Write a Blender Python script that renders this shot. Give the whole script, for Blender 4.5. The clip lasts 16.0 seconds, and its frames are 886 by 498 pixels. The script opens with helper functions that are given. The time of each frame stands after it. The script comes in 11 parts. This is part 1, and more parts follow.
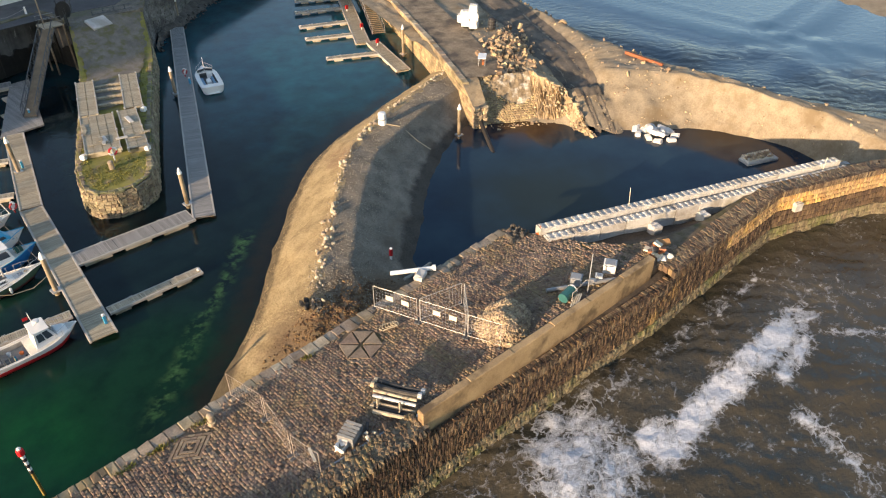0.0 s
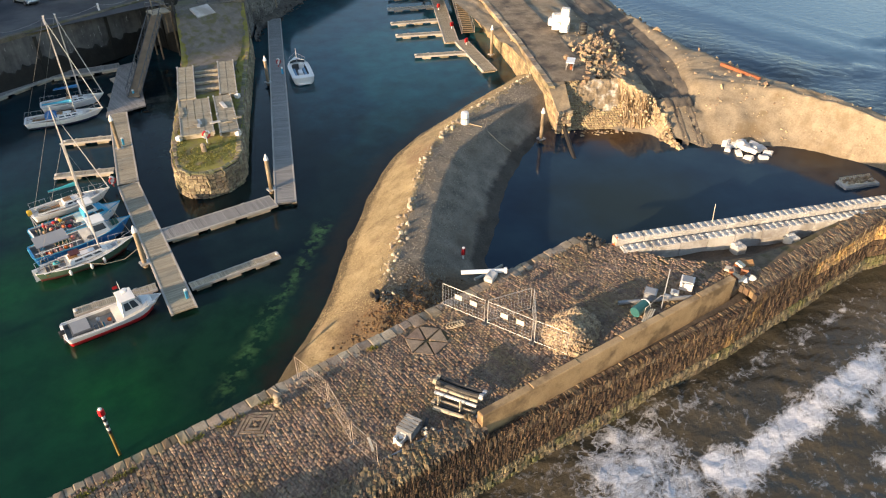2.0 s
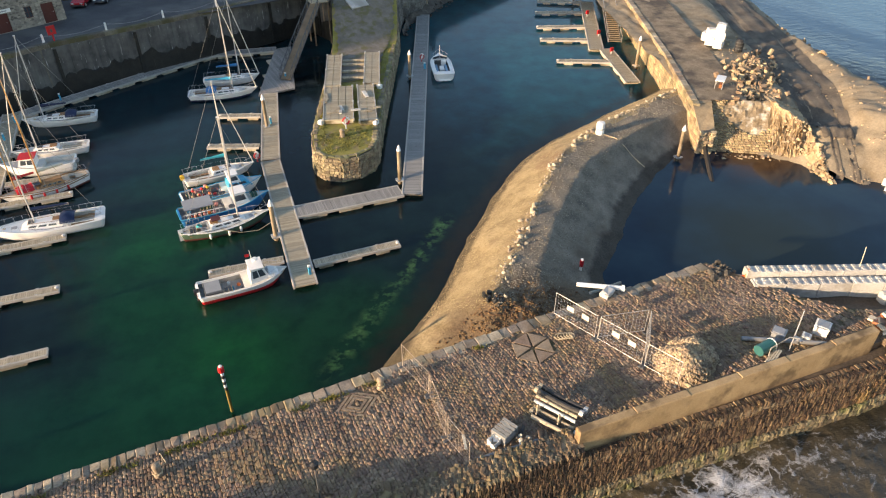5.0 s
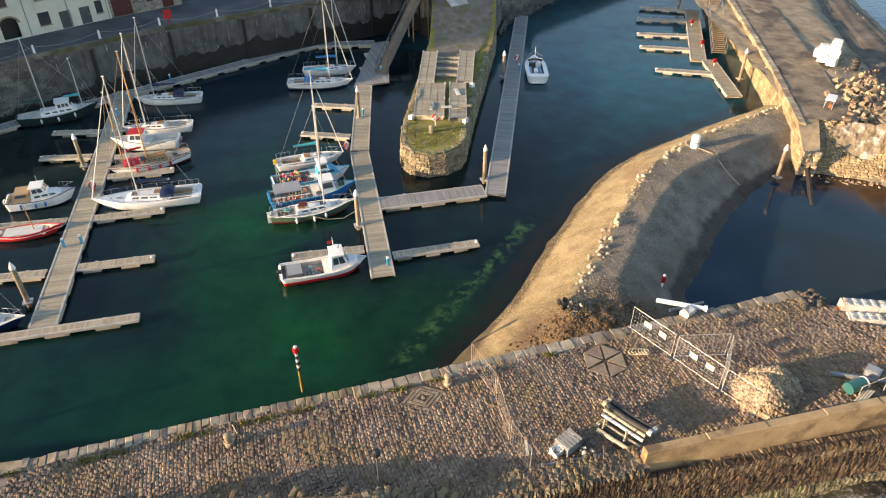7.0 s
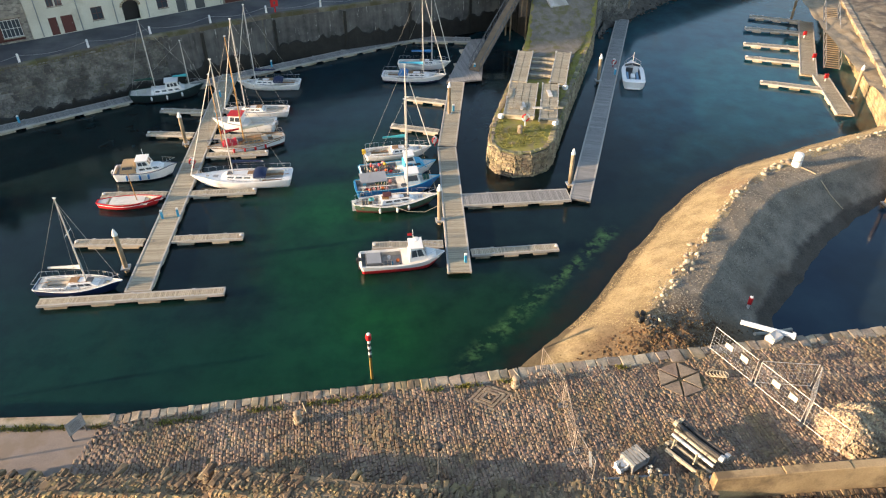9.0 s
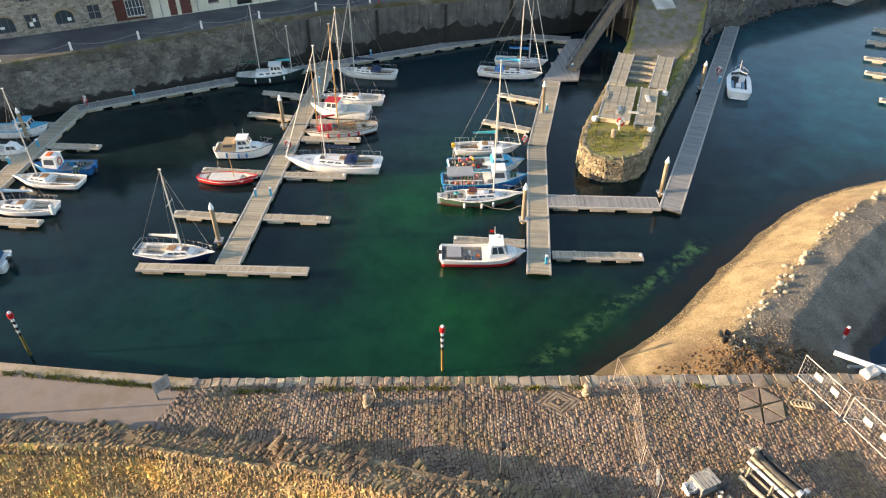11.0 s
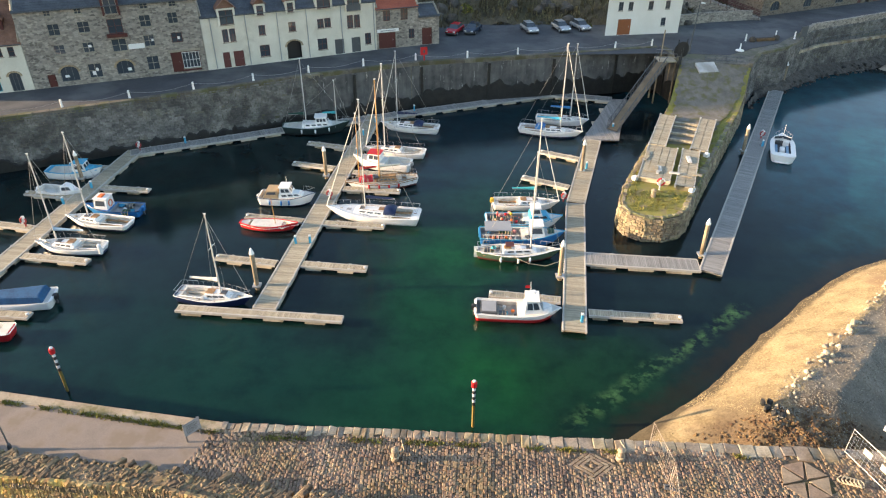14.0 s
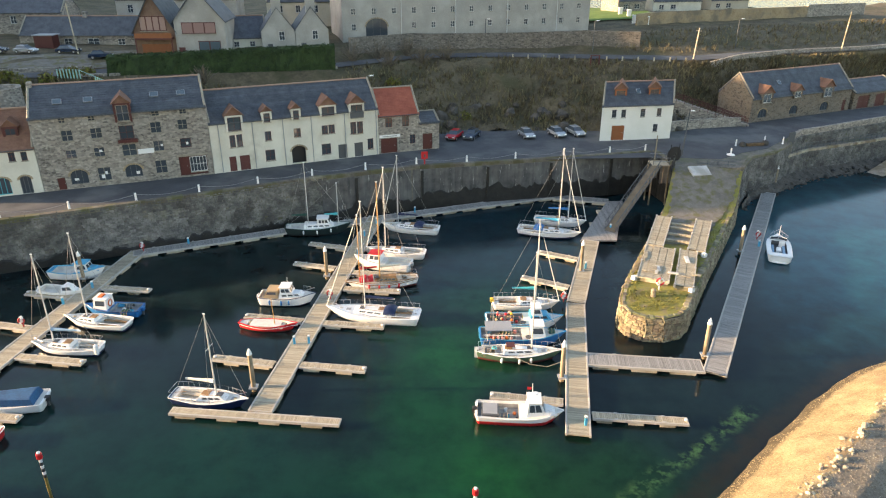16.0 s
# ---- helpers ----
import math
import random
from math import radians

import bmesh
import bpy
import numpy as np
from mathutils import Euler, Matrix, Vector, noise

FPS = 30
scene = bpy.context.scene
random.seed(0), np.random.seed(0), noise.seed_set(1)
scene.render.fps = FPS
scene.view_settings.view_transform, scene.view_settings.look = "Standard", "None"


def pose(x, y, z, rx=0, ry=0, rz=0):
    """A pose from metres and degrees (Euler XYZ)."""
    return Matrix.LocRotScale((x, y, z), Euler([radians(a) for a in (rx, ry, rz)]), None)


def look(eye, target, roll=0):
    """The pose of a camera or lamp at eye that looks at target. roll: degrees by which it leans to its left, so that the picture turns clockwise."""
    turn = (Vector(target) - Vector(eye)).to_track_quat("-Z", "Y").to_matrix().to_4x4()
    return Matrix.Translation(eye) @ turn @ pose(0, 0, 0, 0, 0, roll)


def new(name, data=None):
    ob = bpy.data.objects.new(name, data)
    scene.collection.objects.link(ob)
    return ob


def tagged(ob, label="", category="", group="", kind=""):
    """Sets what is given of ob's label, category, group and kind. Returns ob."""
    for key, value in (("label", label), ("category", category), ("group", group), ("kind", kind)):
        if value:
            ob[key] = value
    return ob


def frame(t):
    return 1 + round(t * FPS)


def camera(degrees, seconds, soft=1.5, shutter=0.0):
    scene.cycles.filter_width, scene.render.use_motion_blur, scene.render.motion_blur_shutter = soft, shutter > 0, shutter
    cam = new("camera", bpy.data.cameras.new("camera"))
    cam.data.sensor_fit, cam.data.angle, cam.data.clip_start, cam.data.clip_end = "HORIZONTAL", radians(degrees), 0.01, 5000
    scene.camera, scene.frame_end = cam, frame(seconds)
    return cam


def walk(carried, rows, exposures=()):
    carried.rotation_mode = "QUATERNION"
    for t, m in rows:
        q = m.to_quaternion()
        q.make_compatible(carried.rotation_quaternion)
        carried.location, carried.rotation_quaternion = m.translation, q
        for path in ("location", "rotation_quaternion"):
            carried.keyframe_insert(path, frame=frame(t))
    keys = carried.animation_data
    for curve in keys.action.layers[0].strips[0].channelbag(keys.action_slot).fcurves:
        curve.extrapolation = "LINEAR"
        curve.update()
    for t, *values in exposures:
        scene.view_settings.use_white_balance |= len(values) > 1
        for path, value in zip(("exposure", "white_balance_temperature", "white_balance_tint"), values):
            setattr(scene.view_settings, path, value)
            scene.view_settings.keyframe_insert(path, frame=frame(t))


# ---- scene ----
# A hovering drone turns on the spot, then tilts up.  Rows: seconds, yaw, pitch, roll.
EYE = (0.0, 0.0, 36.0)
PATH = [
    (0.0, -47.97, -36.32, 0.01),
    (0.5, -46.43, -36.34, 0.06),
    (1.0, -44.52, -36.30, 0.00),
    (1.5, -42.46, -36.28, -0.04),
    (2.0, -40.45, -36.28, -0.01),
    (2.5, -38.39, -36.35, -0.03),
    (3.0, -36.35, -36.38, -0.04),
    (3.5, -34.35, -36.36, -0.02),
    (4.0, -32.34, -36.28, -0.04),
    (6.5, -22.23, -36.08, 0.02),
    (7.0, -20.20, -36.14, 0.05),
    (7.5, -18.17, -36.19, 0.02),
    (8.0, -16.17, -36.26, 0.08),
    (8.5, -14.13, -36.30, 0.04),
    (9.0, -12.07, -36.30, 0.01),
    (11.5, -1.97, -36.68, -0.13),
    (12.0, -0.63, -36.71, -0.17),
    (12.5, 0.00, -36.63, -0.13),
    (13.0, 0.01, -36.11, -0.03),
    (13.5, -0.04, -34.41, 0.04),
    (14.0, -0.07, -32.20, 0.06),
    (14.5, -0.07, -29.84, 0.05),
    (15.0, -0.08, -27.42, 0.07),
    (15.5, -0.06, -25.23, 0.05),
    (16.0, -0.06, -23.87, 0.03),
]
cam = camera(65.72, 16.0, soft=1.15)
walk(cam, [(t, pose(*EYE, 90 + p, 0, y) @ pose(0, 0, 0, 0, 0, r)) for t, y, p, r in PATH],
     exposures=[(0.0, 1.20, 6450, 13.0), (4.0, 1.25, 6450, 13.0), (9.0, 1.58, 6500, 12.5), (12.5, 1.76, 6500, 12.0), (15.0, 1.94, 6600, 12.0), (16.0, 1.98, 7000, 14.0)])

# ---- light: low winter sun along +x, clear sky ----
world = bpy.data.worlds.new("sky")
scene.world = world
world.use_nodes = True
SUN_ELEV, SUN_TURN = 10.2, 1.0
wn = world.node_tree.nodes
sky = wn.new("ShaderNodeTexSky")
sky.sky_type, sky.sun_disc = "NISHITA", False
sky.sun_elevation, sky.sun_rotation = radians(SUN_ELEV), radians(270 + SUN_TURN)
sky.air_density, sky.dust_density, sky.ozone_density = 1.0, 1.0, 1.0
wn["Background"].inputs["Strength"].default_value = 0.132
world.node_tree.links.new(sky.outputs[0], wn["Background"].inputs["Color"])
sun = new("sun", bpy.data.lights.new("sun", "SUN"))
sun.data.energy, sun.data.angle, sun.data.color = 4.5, radians(0.6), (1.0, 0.725, 0.45)
_s = Vector((math.cos(radians(SUN_TURN)), math.sin(radians(SUN_TURN)), -math.tan(radians(SUN_ELEV))))
sun.matrix_world = look((-300, 20, 80), Vector((-300, 20, 80)) + _s)

# ---- helpers of this scene ----
def link(bm, name, mat, smooth=False):
    me = bpy.data.meshes.new(name)
    bm.normal_update()
    bm.to_mesh(me)
    bm.free()
    if smooth:
        me.polygons.foreach_set("use_smooth", [True] * len(me.polygons))
    if mat:
        me.materials.append(mat)
    return me


def thing(name, m, label, category, group="", kind=""):
    ob = new(name)
    ob.empty_display_size = 0.2
    ob.matrix_basis = m
    return tagged(ob, label, category, group, kind)


def part(name, bm, mat, parent, label="", smooth=False, m=None):
    ob = new(name, link(bm, name, mat, smooth))
    ob.parent = parent
    if m is not None:
        ob.matrix_basis = m
    return tagged(ob, label)


def shared(name, me, parent, m):
    ob = new(name, me)
    ob.parent = parent
    ob.matrix_basis = m
    return ob


def solid(name, bm, mat, label, category, kind="structure", smooth=False):
    ob = new(name, link(bm, name, mat, smooth))
    return tagged(ob, label, category, "", kind)


def B():
    return bmesh.new()


def box(bm, x0, x1, y0, y1, z0, z1, m=None, bevel=0.0):
    vs = [Vector((x, y, z)) for z in (z0, z1) for x, y in ((x0, y0), (x1, y0), (x1, y1), (x0, y1))]
    if bevel:
        vs = vs[:4]
        vs += [Vector((x, y, z1 - bevel)) for x, y in ((x0, y0), (x1, y0), (x1, y1), (x0, y1))]
        b = bevel
        vs += [Vector((x, y, z1)) for x, y in ((x0 + b, y0 + b), (x1 - b, y0 + b), (x1 - b, y1 - b), (x0 + b, y1 - b))]
    if m is not None:
        vs = [m @ v for v in vs]
    v = [bm.verts.new(c) for c in vs]
    n = len(v) // 4
    bm.faces.new(v[3::-1])
    for k in range(n - 1):
        for i in range(4):
            j = (i + 1) % 4
            bm.faces.new((v[4 * k + i], v[4 * k + j], v[4 * k + 4 + j], v[4 * k + 4 + i]))
    bm.faces.new(v[4 * n - 4:])
    return bm


def rod(bm, a, b, r0, r1=None, n=8, caps=True):
    a, b = Vector(a), Vector(b)
    r1 = r0 if r1 is None else r1
    q = (b - a).to_track_quat("Z", "Y")
    rings = []
    for p, r in ((a, r0), (b, r1)):
        rings.append([bm.verts.new(p + q @ Vector((r * math.cos(2 * math.pi * i / n), r * math.sin(2 * math.pi * i / n), 0))) for i in range(n)])
    for i in range(n):
        j = (i + 1) % n
        bm.faces.new((rings[0][i], rings[0][j], rings[1][j], rings[1][i]))
    if caps:
        bm.faces.new(rings[0][::-1])
        bm.faces.new(rings[1])
    return bm


def tube(bm, pts, r, n=6):
    pts = [Vector(p) for p in pts]
    rings = []
    for i, p in enumerate(pts):
        d = (pts[min(i + 1, len(pts) - 1)] - pts[max(i - 1, 0)])
        q = d.to_track_quat("Z", "Y")
        rings.append([bm.verts.new(p + q @ Vector((r * math.cos(2 * math.pi * k / n), r * math.sin(2 * math.pi * k / n), 0))) for k in range(n)])
    for u, w in zip(rings, rings[1:]):
        d = [(u[0].co - w[k].co).length for k in range(n)]
        s = d.index(min(d))
        for k in range(n):
            j = (k + 1) % n
            bm.faces.new((u[k], u[j], w[(j + s) % n], w[(k + s) % n]))
    bm.faces.new(rings[0][::-1])
    bm.faces.new(rings[-1])
    return bm


def lathe(bm, prof, n=12, at=(0, 0, 0)):
    at = Vector(at)
    rings = [[bm.verts.new(at + Vector((r * math.cos(2 * math.pi * k / n), r * math.sin(2 * math.pi * k / n), z))) for k in range(n)] for r, z in prof]
    for u, w in zip(rings, rings[1:]):
        for k in range(n):
            j = (k + 1) % n
            bm.faces.new((u[k], u[j], w[j], w[k]))
    bm.faces.new(rings[0][::-1])
    bm.faces.new(rings[-1])
    return bm


def prism(bm, pts, z0, z1, m=None):
    """Upright prism over a polygon given anticlockwise."""
    lo = [Vector((x, y, z0)) for x, y in pts]
    hi = [Vector((x, y, z1)) for x, y in pts]
    if m is not None:
        lo, hi = [m @ v for v in lo], [m @ v for v in hi]
    a, b = [bm.verts.new(v) for v in lo], [bm.verts.new(v) for v in hi]
    n = len(pts)
    bm.faces.new(a[::-1])
    bm.faces.new(b)
    for i in range(n):
        j = (i + 1) % n
        bm.faces.new((a[i], a[j], b[j], b[i]))
    return bm


def sheet(bm, rows):
    """Quads over rows of points of equal length."""
    vs = [[bm.verts.new(p) for p in r] for r in rows]
    for u, w in zip(vs, vs[1:]):
        for i in range(len(u) - 1):
            bm.faces.new((u[i], u[i + 1], w[i + 1], w[i]))
    return bm


def spline(pts, n):
    """n points along a smooth line through pts, evenly by knot."""
    pts = [Vector(p) for p in pts]
    out = []
    for k in range(n):
        u = k / (n - 1) * (len(pts) - 1)
        i = min(int(u), len(pts) - 2)
        f = u - i
        p0, p1, p2, p3 = pts[max(i - 1, 0)], pts[i], pts[i + 1], pts[min(i + 2, len(pts) - 1)]
        out.append(0.5 * ((2 * p1) + (p2 - p0) * f + (2 * p0 - 5 * p1 + 4 * p2 - p3) * f * f + (3 * p1 - p0 - 3 * p2 + p3) * f ** 3))
    return out


def along(pts, s):
    """Place and heading at s metres along a polyline."""
    pts = [Vector((p[0], p[1])) for p in pts]
    for a, b in zip(pts, pts[1:]):
        d = (b - a).length
        if s <= d or b is pts[-1]:
            return a + (b - a) * (s / d), math.atan2(b.y - a.y, b.x - a.x)
        s -= d


def length(pts):
    return sum((Vector(b[:2]) - Vector(a[:2])).length for a, b in zip(pts, pts[1:]))


def line_y(pts, x):
    """y of a polyline that runs along x."""
    for a, b in zip(pts, pts[1:]):
        if x <= b[0] or b is pts[-1]:
            return a[1] + (b[1] - a[1]) * (x - a[0]) / (b[0] - a[0])


def fbm(x, y, s, o=4):
    return noise.fractal(Vector((x / s, y / s, 3.7)), 0.6, 2.0, o)


def rock_mesh(name, seed, mat, sub=1, rough=0.25):
    rnd = random.Random(seed)
    bm = B()
    bmesh.ops.create_icosphere(bm, subdivisions=sub, radius=0.5)
    off = Vector((seed * 3.1, seed * 1.7, 0))
    cuts = [Vector((rnd.uniform(-1, 1), rnd.uniform(-1, 1), rnd.uniform(-1, 1))).normalized() for _ in range(7)]
    for v in bm.verts:
        for c in cuts:
            d = v.co.dot(c)
            if d > 0.34:
                v.co -= c * (d - 0.34)
        v.co *= 1 + rough * noise.noise(v.co * 2.5 + off)
    return link(bm, name, mat)


def stone_mesh(name, seed, mat, w, d, h, j=0.12):
    """A dressed but worn block, w x d x h, resting on z = 0."""
    rnd = random.Random(seed)
    bm = B()
    b = min(w, d, h) * 0.18
    box(bm, -w / 2, w / 2, -d / 2, d / 2, 0, h, None, b)
    for v in bm.verts:
        v.co += Vector((rnd.uniform(-j, j) * w, rnd.uniform(-j, j) * d, rnd.uniform(-j, j) * h * (v.co.z > 0)))
    return link(bm, name, mat)

# ---- materials ----
def nodes_of(name):
    m = bpy.data.materials.new(name)
    m.use_nodes = True
    nt = m.node_tree
    return m, nt, nt.nodes["Principled BSDF"]


def rgb(c):
    return (*c, 1.0)


def tex_noise(nt, coord, scale, detail=4.0, rough=0.55):
    n = nt.nodes.new("ShaderNodeTexNoise")
    n.inputs["Scale"].default_value, n.inputs["Detail"].default_value, n.inputs["Roughness"].default_value = scale, detail, rough
    nt.links.new(coord, n.inputs["Vector"])
    return n


def ramp(nt, fac, stops):
    r = nt.nodes.new("ShaderNodeValToRGB")
    els = r.color_ramp.elements
    while len(els) < len(stops):
        els.new(0.5)
    for e, (p, c) in zip(els, stops):
        e.position, e.color = p, (rgb(c) if len(c) == 3 else c)
    nt.links.new(fac, r.inputs[0])
    return r


def mix(nt, fac, a, b, mode="MIX"):
    n = nt.nodes.new("ShaderNodeMix")
    n.data_type, n.blend_type = "RGBA", mode
    for sock, v in ((n.inputs[0], fac), (n.inputs[6], a), (n.inputs[7], b)):
        if isinstance(v, (int, float)):
            sock.default_value = v
        elif isinstance(v, tuple):
            sock.default_value = rgb(v)
        else:
            nt.links.new(v, sock)
    return n.outputs[2]


def maths(nt, op, a, b=0.0):
    n = nt.nodes.new("ShaderNodeMath")
    n.operation = op
    for sock, v in ((n.inputs[0], a), (n.inputs[1], b)):
        if isinstance(v, (int, float)):
            sock.default_value = v
        else:
            nt.links.new(v, sock)
    return n.outputs[0]


def place(nt):
    return nt.nodes.new("ShaderNodeNewGeometry").outputs["Position"]


def bump(nt, bsdf, height, strength, dist):
    b = nt.nodes.new("ShaderNodeBump")
    b.inputs["Strength"].default_value, b.inputs["Distance"].default_value = strength, dist
    nt.links.new(height, b.inputs["Height"])
    nt.links.new(b.outputs[0], bsdf.inputs["Normal"])


def surface(name, a, b, scale=1.0, fine=12.0, rough=0.8, relief=0.02, metal=0.0, random_by="", spread=0.25, stain=None, stain_scale=0.3, stain_at=0.55, spec=0.5):
    """Two tones mingled at a coarse and a fine scale, with stains, grain relief and piece-to-piece change."""
    m, nt, p = nodes_of(name)
    co = place(nt)
    n1, n2 = tex_noise(nt, co, scale), tex_noise(nt, co, fine, 3.0)
    f = maths(nt, "ADD", maths(nt, "MULTIPLY", n1.outputs["Fac"], 0.6), maths(nt, "MULTIPLY", n2.outputs["Fac"], 0.4))
    col = ramp(nt, f, [(0.36, a), (0.64, b)]).outputs[0]
    if stain:
        n3 = tex_noise(nt, co, stain_scale, 5.0, 0.6)
        s = ramp(nt, n3.outputs["Fac"], [(stain_at - 0.06, (0, 0, 0)), (stain_at + 0.08, (1, 1, 1))]).outputs[0]
        col = mix(nt, s, col, stain)
    if random_by:
        if random_by == "object":
            r = nt.nodes.new("ShaderNodeObjectInfo").outputs["Random"]
        else:
            r = nt.nodes.new("ShaderNodeNewGeometry").outputs["Random Per Island"]
        k = maths(nt, "ADD", maths(nt, "MULTIPLY", r, 2 * spread), 1 - spread)
        h = nt.nodes.new("ShaderNodeHueSaturation")
        nt.links.new(k, h.inputs["Value"])
        nt.links.new(maths(nt, "ADD", maths(nt, "MULTIPLY", r, 0.03), 0.485), h.inputs["Hue"])
        nt.links.new(col, h.inputs["Color"])
        col = h.outputs[0]
    nt.links.new(col, p.inputs["Base Color"])
    p.inputs["Roughness"].default_value, p.inputs["Metallic"].default_value = rough, metal
    p.inputs["Specular IOR Level"].default_value = spec
    if relief:
        bump(nt, p, f, 0.6, relief)
    return m


def plain(name, c, rough=0.5, metal=0.0, dirt=0.12, spec=0.5):
    d = tuple(v * (1 - dirt) for v in c)
    return surface(name, d, c, 1.3, 9.0, rough, 0.0, metal, spec=spec)


M = {}
M["cobble"] = surface("cobble", (0.122, 0.083, 0.057), (0.33, 0.240, 0.169), 0.5, 8.0, 0.75, 0.04, random_by="object", spread=0.17, stain=(0.21, 0.148, 0.085), stain_scale=0.35)
M["cobbles"] = surface("cobbles", (0.122, 0.083, 0.057), (0.33, 0.240, 0.169), 0.5, 8.0, 0.75, 0.04, random_by="island", spread=0.17, stain=(0.21, 0.148, 0.085), stain_scale=0.35)
M["joint"] = surface("joint", (0.095, 0.07, 0.045), (0.2, 0.15, 0.098), 1.5, 14.0, 0.95, 0.02, stain=(0.09, 0.075, 0.03), stain_scale=0.5)
M["kerbstone"] = surface("kerbstone", (0.27, 0.215, 0.15), (0.42, 0.345, 0.25), 0.7, 8.0, 0.85, 0.02, stain=(0.16, 0.14, 0.06), stain_scale=0.6, stain_at=0.56)
M["coping"] = surface("coping", (0.22, 0.18, 0.13), (0.43, 0.36, 0.27), 1.0, 8.0, 0.8, 0.02, random_by="object", spread=0.25, stain=(0.20, 0.15, 0.085))
M["seastone"] = surface("seastone", (0.032, 0.021, 0.014), (0.118, 0.076, 0.045), 0.9, 7.0, 0.85, 0.06, random_by="object", spread=0.45, stain=(0.17, 0.105, 0.042), stain_scale=0.22, stain_at=0.63)
M["seastones"] = surface("seastones", (0.032, 0.021, 0.014), (0.118, 0.076, 0.045), 0.9, 7.0, 0.85, 0.06, random_by="island", spread=0.45, stain=(0.17, 0.105, 0.042), stain_scale=0.22, stain_at=0.63)
M["seaochre"] = surface("seaochre", (0.18, 0.118, 0.058), (0.40, 0.28, 0.142), 0.9, 6.0, 0.9, 0.06, random_by="island", spread=0.28, stain=(0.47, 0.30, 0.09), stain_scale=0.3, stain_at=0.55)
M["seapale"] = surface("seapale", (0.085, 0.07, 0.042), (0.23, 0.19, 0.12), 1.2, 7.0, 0.9, 0.04, random_by="island", spread=0.3, stain=(0.10, 0.10, 0.04), stain_scale=0.5)
M["seamortar"] = surface("seamortar", (0.25, 0.165, 0.075), (0.52, 0.37, 0.18), 1.2, 6.0, 0.95, 0.2, stain=(0.56, 0.38, 0.13), stain_scale=0.3, stain_at=0.56)
M["heapstone"] = surface("heapstone", (0.22, 0.165, 0.105), (0.50, 0.395, 0.265), 1.5, 8.0, 0.9, 0.02, random_by="island", spread=0.3)
M["rubblecore"] = surface("rubblecore", (0.05, 0.04, 0.03), (0.14, 0.11, 0.08), 1.5, 8.0, 0.95, 0.05)
M["concrete"] = surface("concrete", (0.35, 0.235, 0.115), (0.50, 0.355, 0.19), 0.6, 10.0, 0.85, 0.01, stain=(0.17, 0.115, 0.06), stain_scale=0.5)
M["pale"] = surface("pale", (0.50, 0.49, 0.46), (0.68, 0.66, 0.62), 0.8, 9.0, 0.8, 0.01, random_by="object", spread=0.1, stain=(0.40, 0.38, 0.33))
M["asphalt"] = surface("asphalt", (0.045, 0.047, 0.052), (0.085, 0.088, 0.095), 0.3, 14.0, 0.85, 0.005, stain=(0.12, 0.12, 0.12), stain_scale=0.12)
M["path"] = surface("path", (0.19, 0.155, 0.13), (0.29, 0.24, 0.205), 0.5, 18.0, 0.9, 0.008, stain=(0.21, 0.165, 0.125), stain_scale=0.5)
M["quay"] = surface("quay", (0.07, 0.065, 0.055), (0.21, 0.19, 0.155), 0.7, 4.0, 0.9, 0.12, stain=(0.11, 0.11, 0.06), stain_scale=0.15)
M["gravel"] = surface("gravel", (0.20, 0.148, 0.072), (0.45, 0.35, 0.19), 0.6, 6.5, 0.95, 0.14, stain=(0.25, 0.165, 0.09), stain_scale=0.14, stain_at=0.60)
def wet_foot(mat, level=0.35, dark=0.38):
    """Shingle that the water has soaked, up to a ragged line above it."""
    nt = mat.node_tree
    p = nt.nodes["Principled BSDF"]
    src = p.inputs["Base Color"].links[0].from_socket
    co = place(nt)
    s = nt.nodes.new("ShaderNodeSeparateXYZ")
    nt.links.new(co, s.inputs[0])
    z = maths(nt, "ADD", s.outputs[2], maths(nt, "MULTIPLY", tex_noise(nt, co, 0.8, 4.0).outputs["Fac"], -0.5))
    n = nt.nodes.new("ShaderNodeMapRange")
    n.inputs["From Min"].default_value, n.inputs["From Max"].default_value = level, level - 0.25
    nt.links.new(z, n.inputs["Value"])
    h = nt.nodes.new("ShaderNodeHueSaturation")
    h.inputs["Value"].default_value = dark
    nt.links.new(src, h.inputs["Color"])
    nt.links.new(mix(nt, n.outputs[0], src, h.outputs[0]), p.inputs["Base Color"])




def deposit(mat, spots, colour):
    """Patches of coarser dark stuff lying in a gravel."""
    nt = mat.node_tree
    p = nt.nodes["Principled BSDF"]
    src = p.inputs["Base Color"].links[0].from_socket
    co = place(nt)
    w = tex_noise(nt, co, 0.7, 6.0, 0.7).outputs["Fac"]
    g = tex_noise(nt, co, 5.0, 4.0, 0.7).outputs["Fac"]
    dark = ramp(nt, g, [(0.35, tuple(0.45 * v for v in colour)), (0.65, colour)]).outputs[0]
    for x, y, z, r, sf in spots:
        src = mix(nt, maths(nt, "MULTIPLY", blob(nt, co, x, y, r, sf, w), 0.92), src, dark)
    nt.links.new(src, p.inputs["Base Color"])


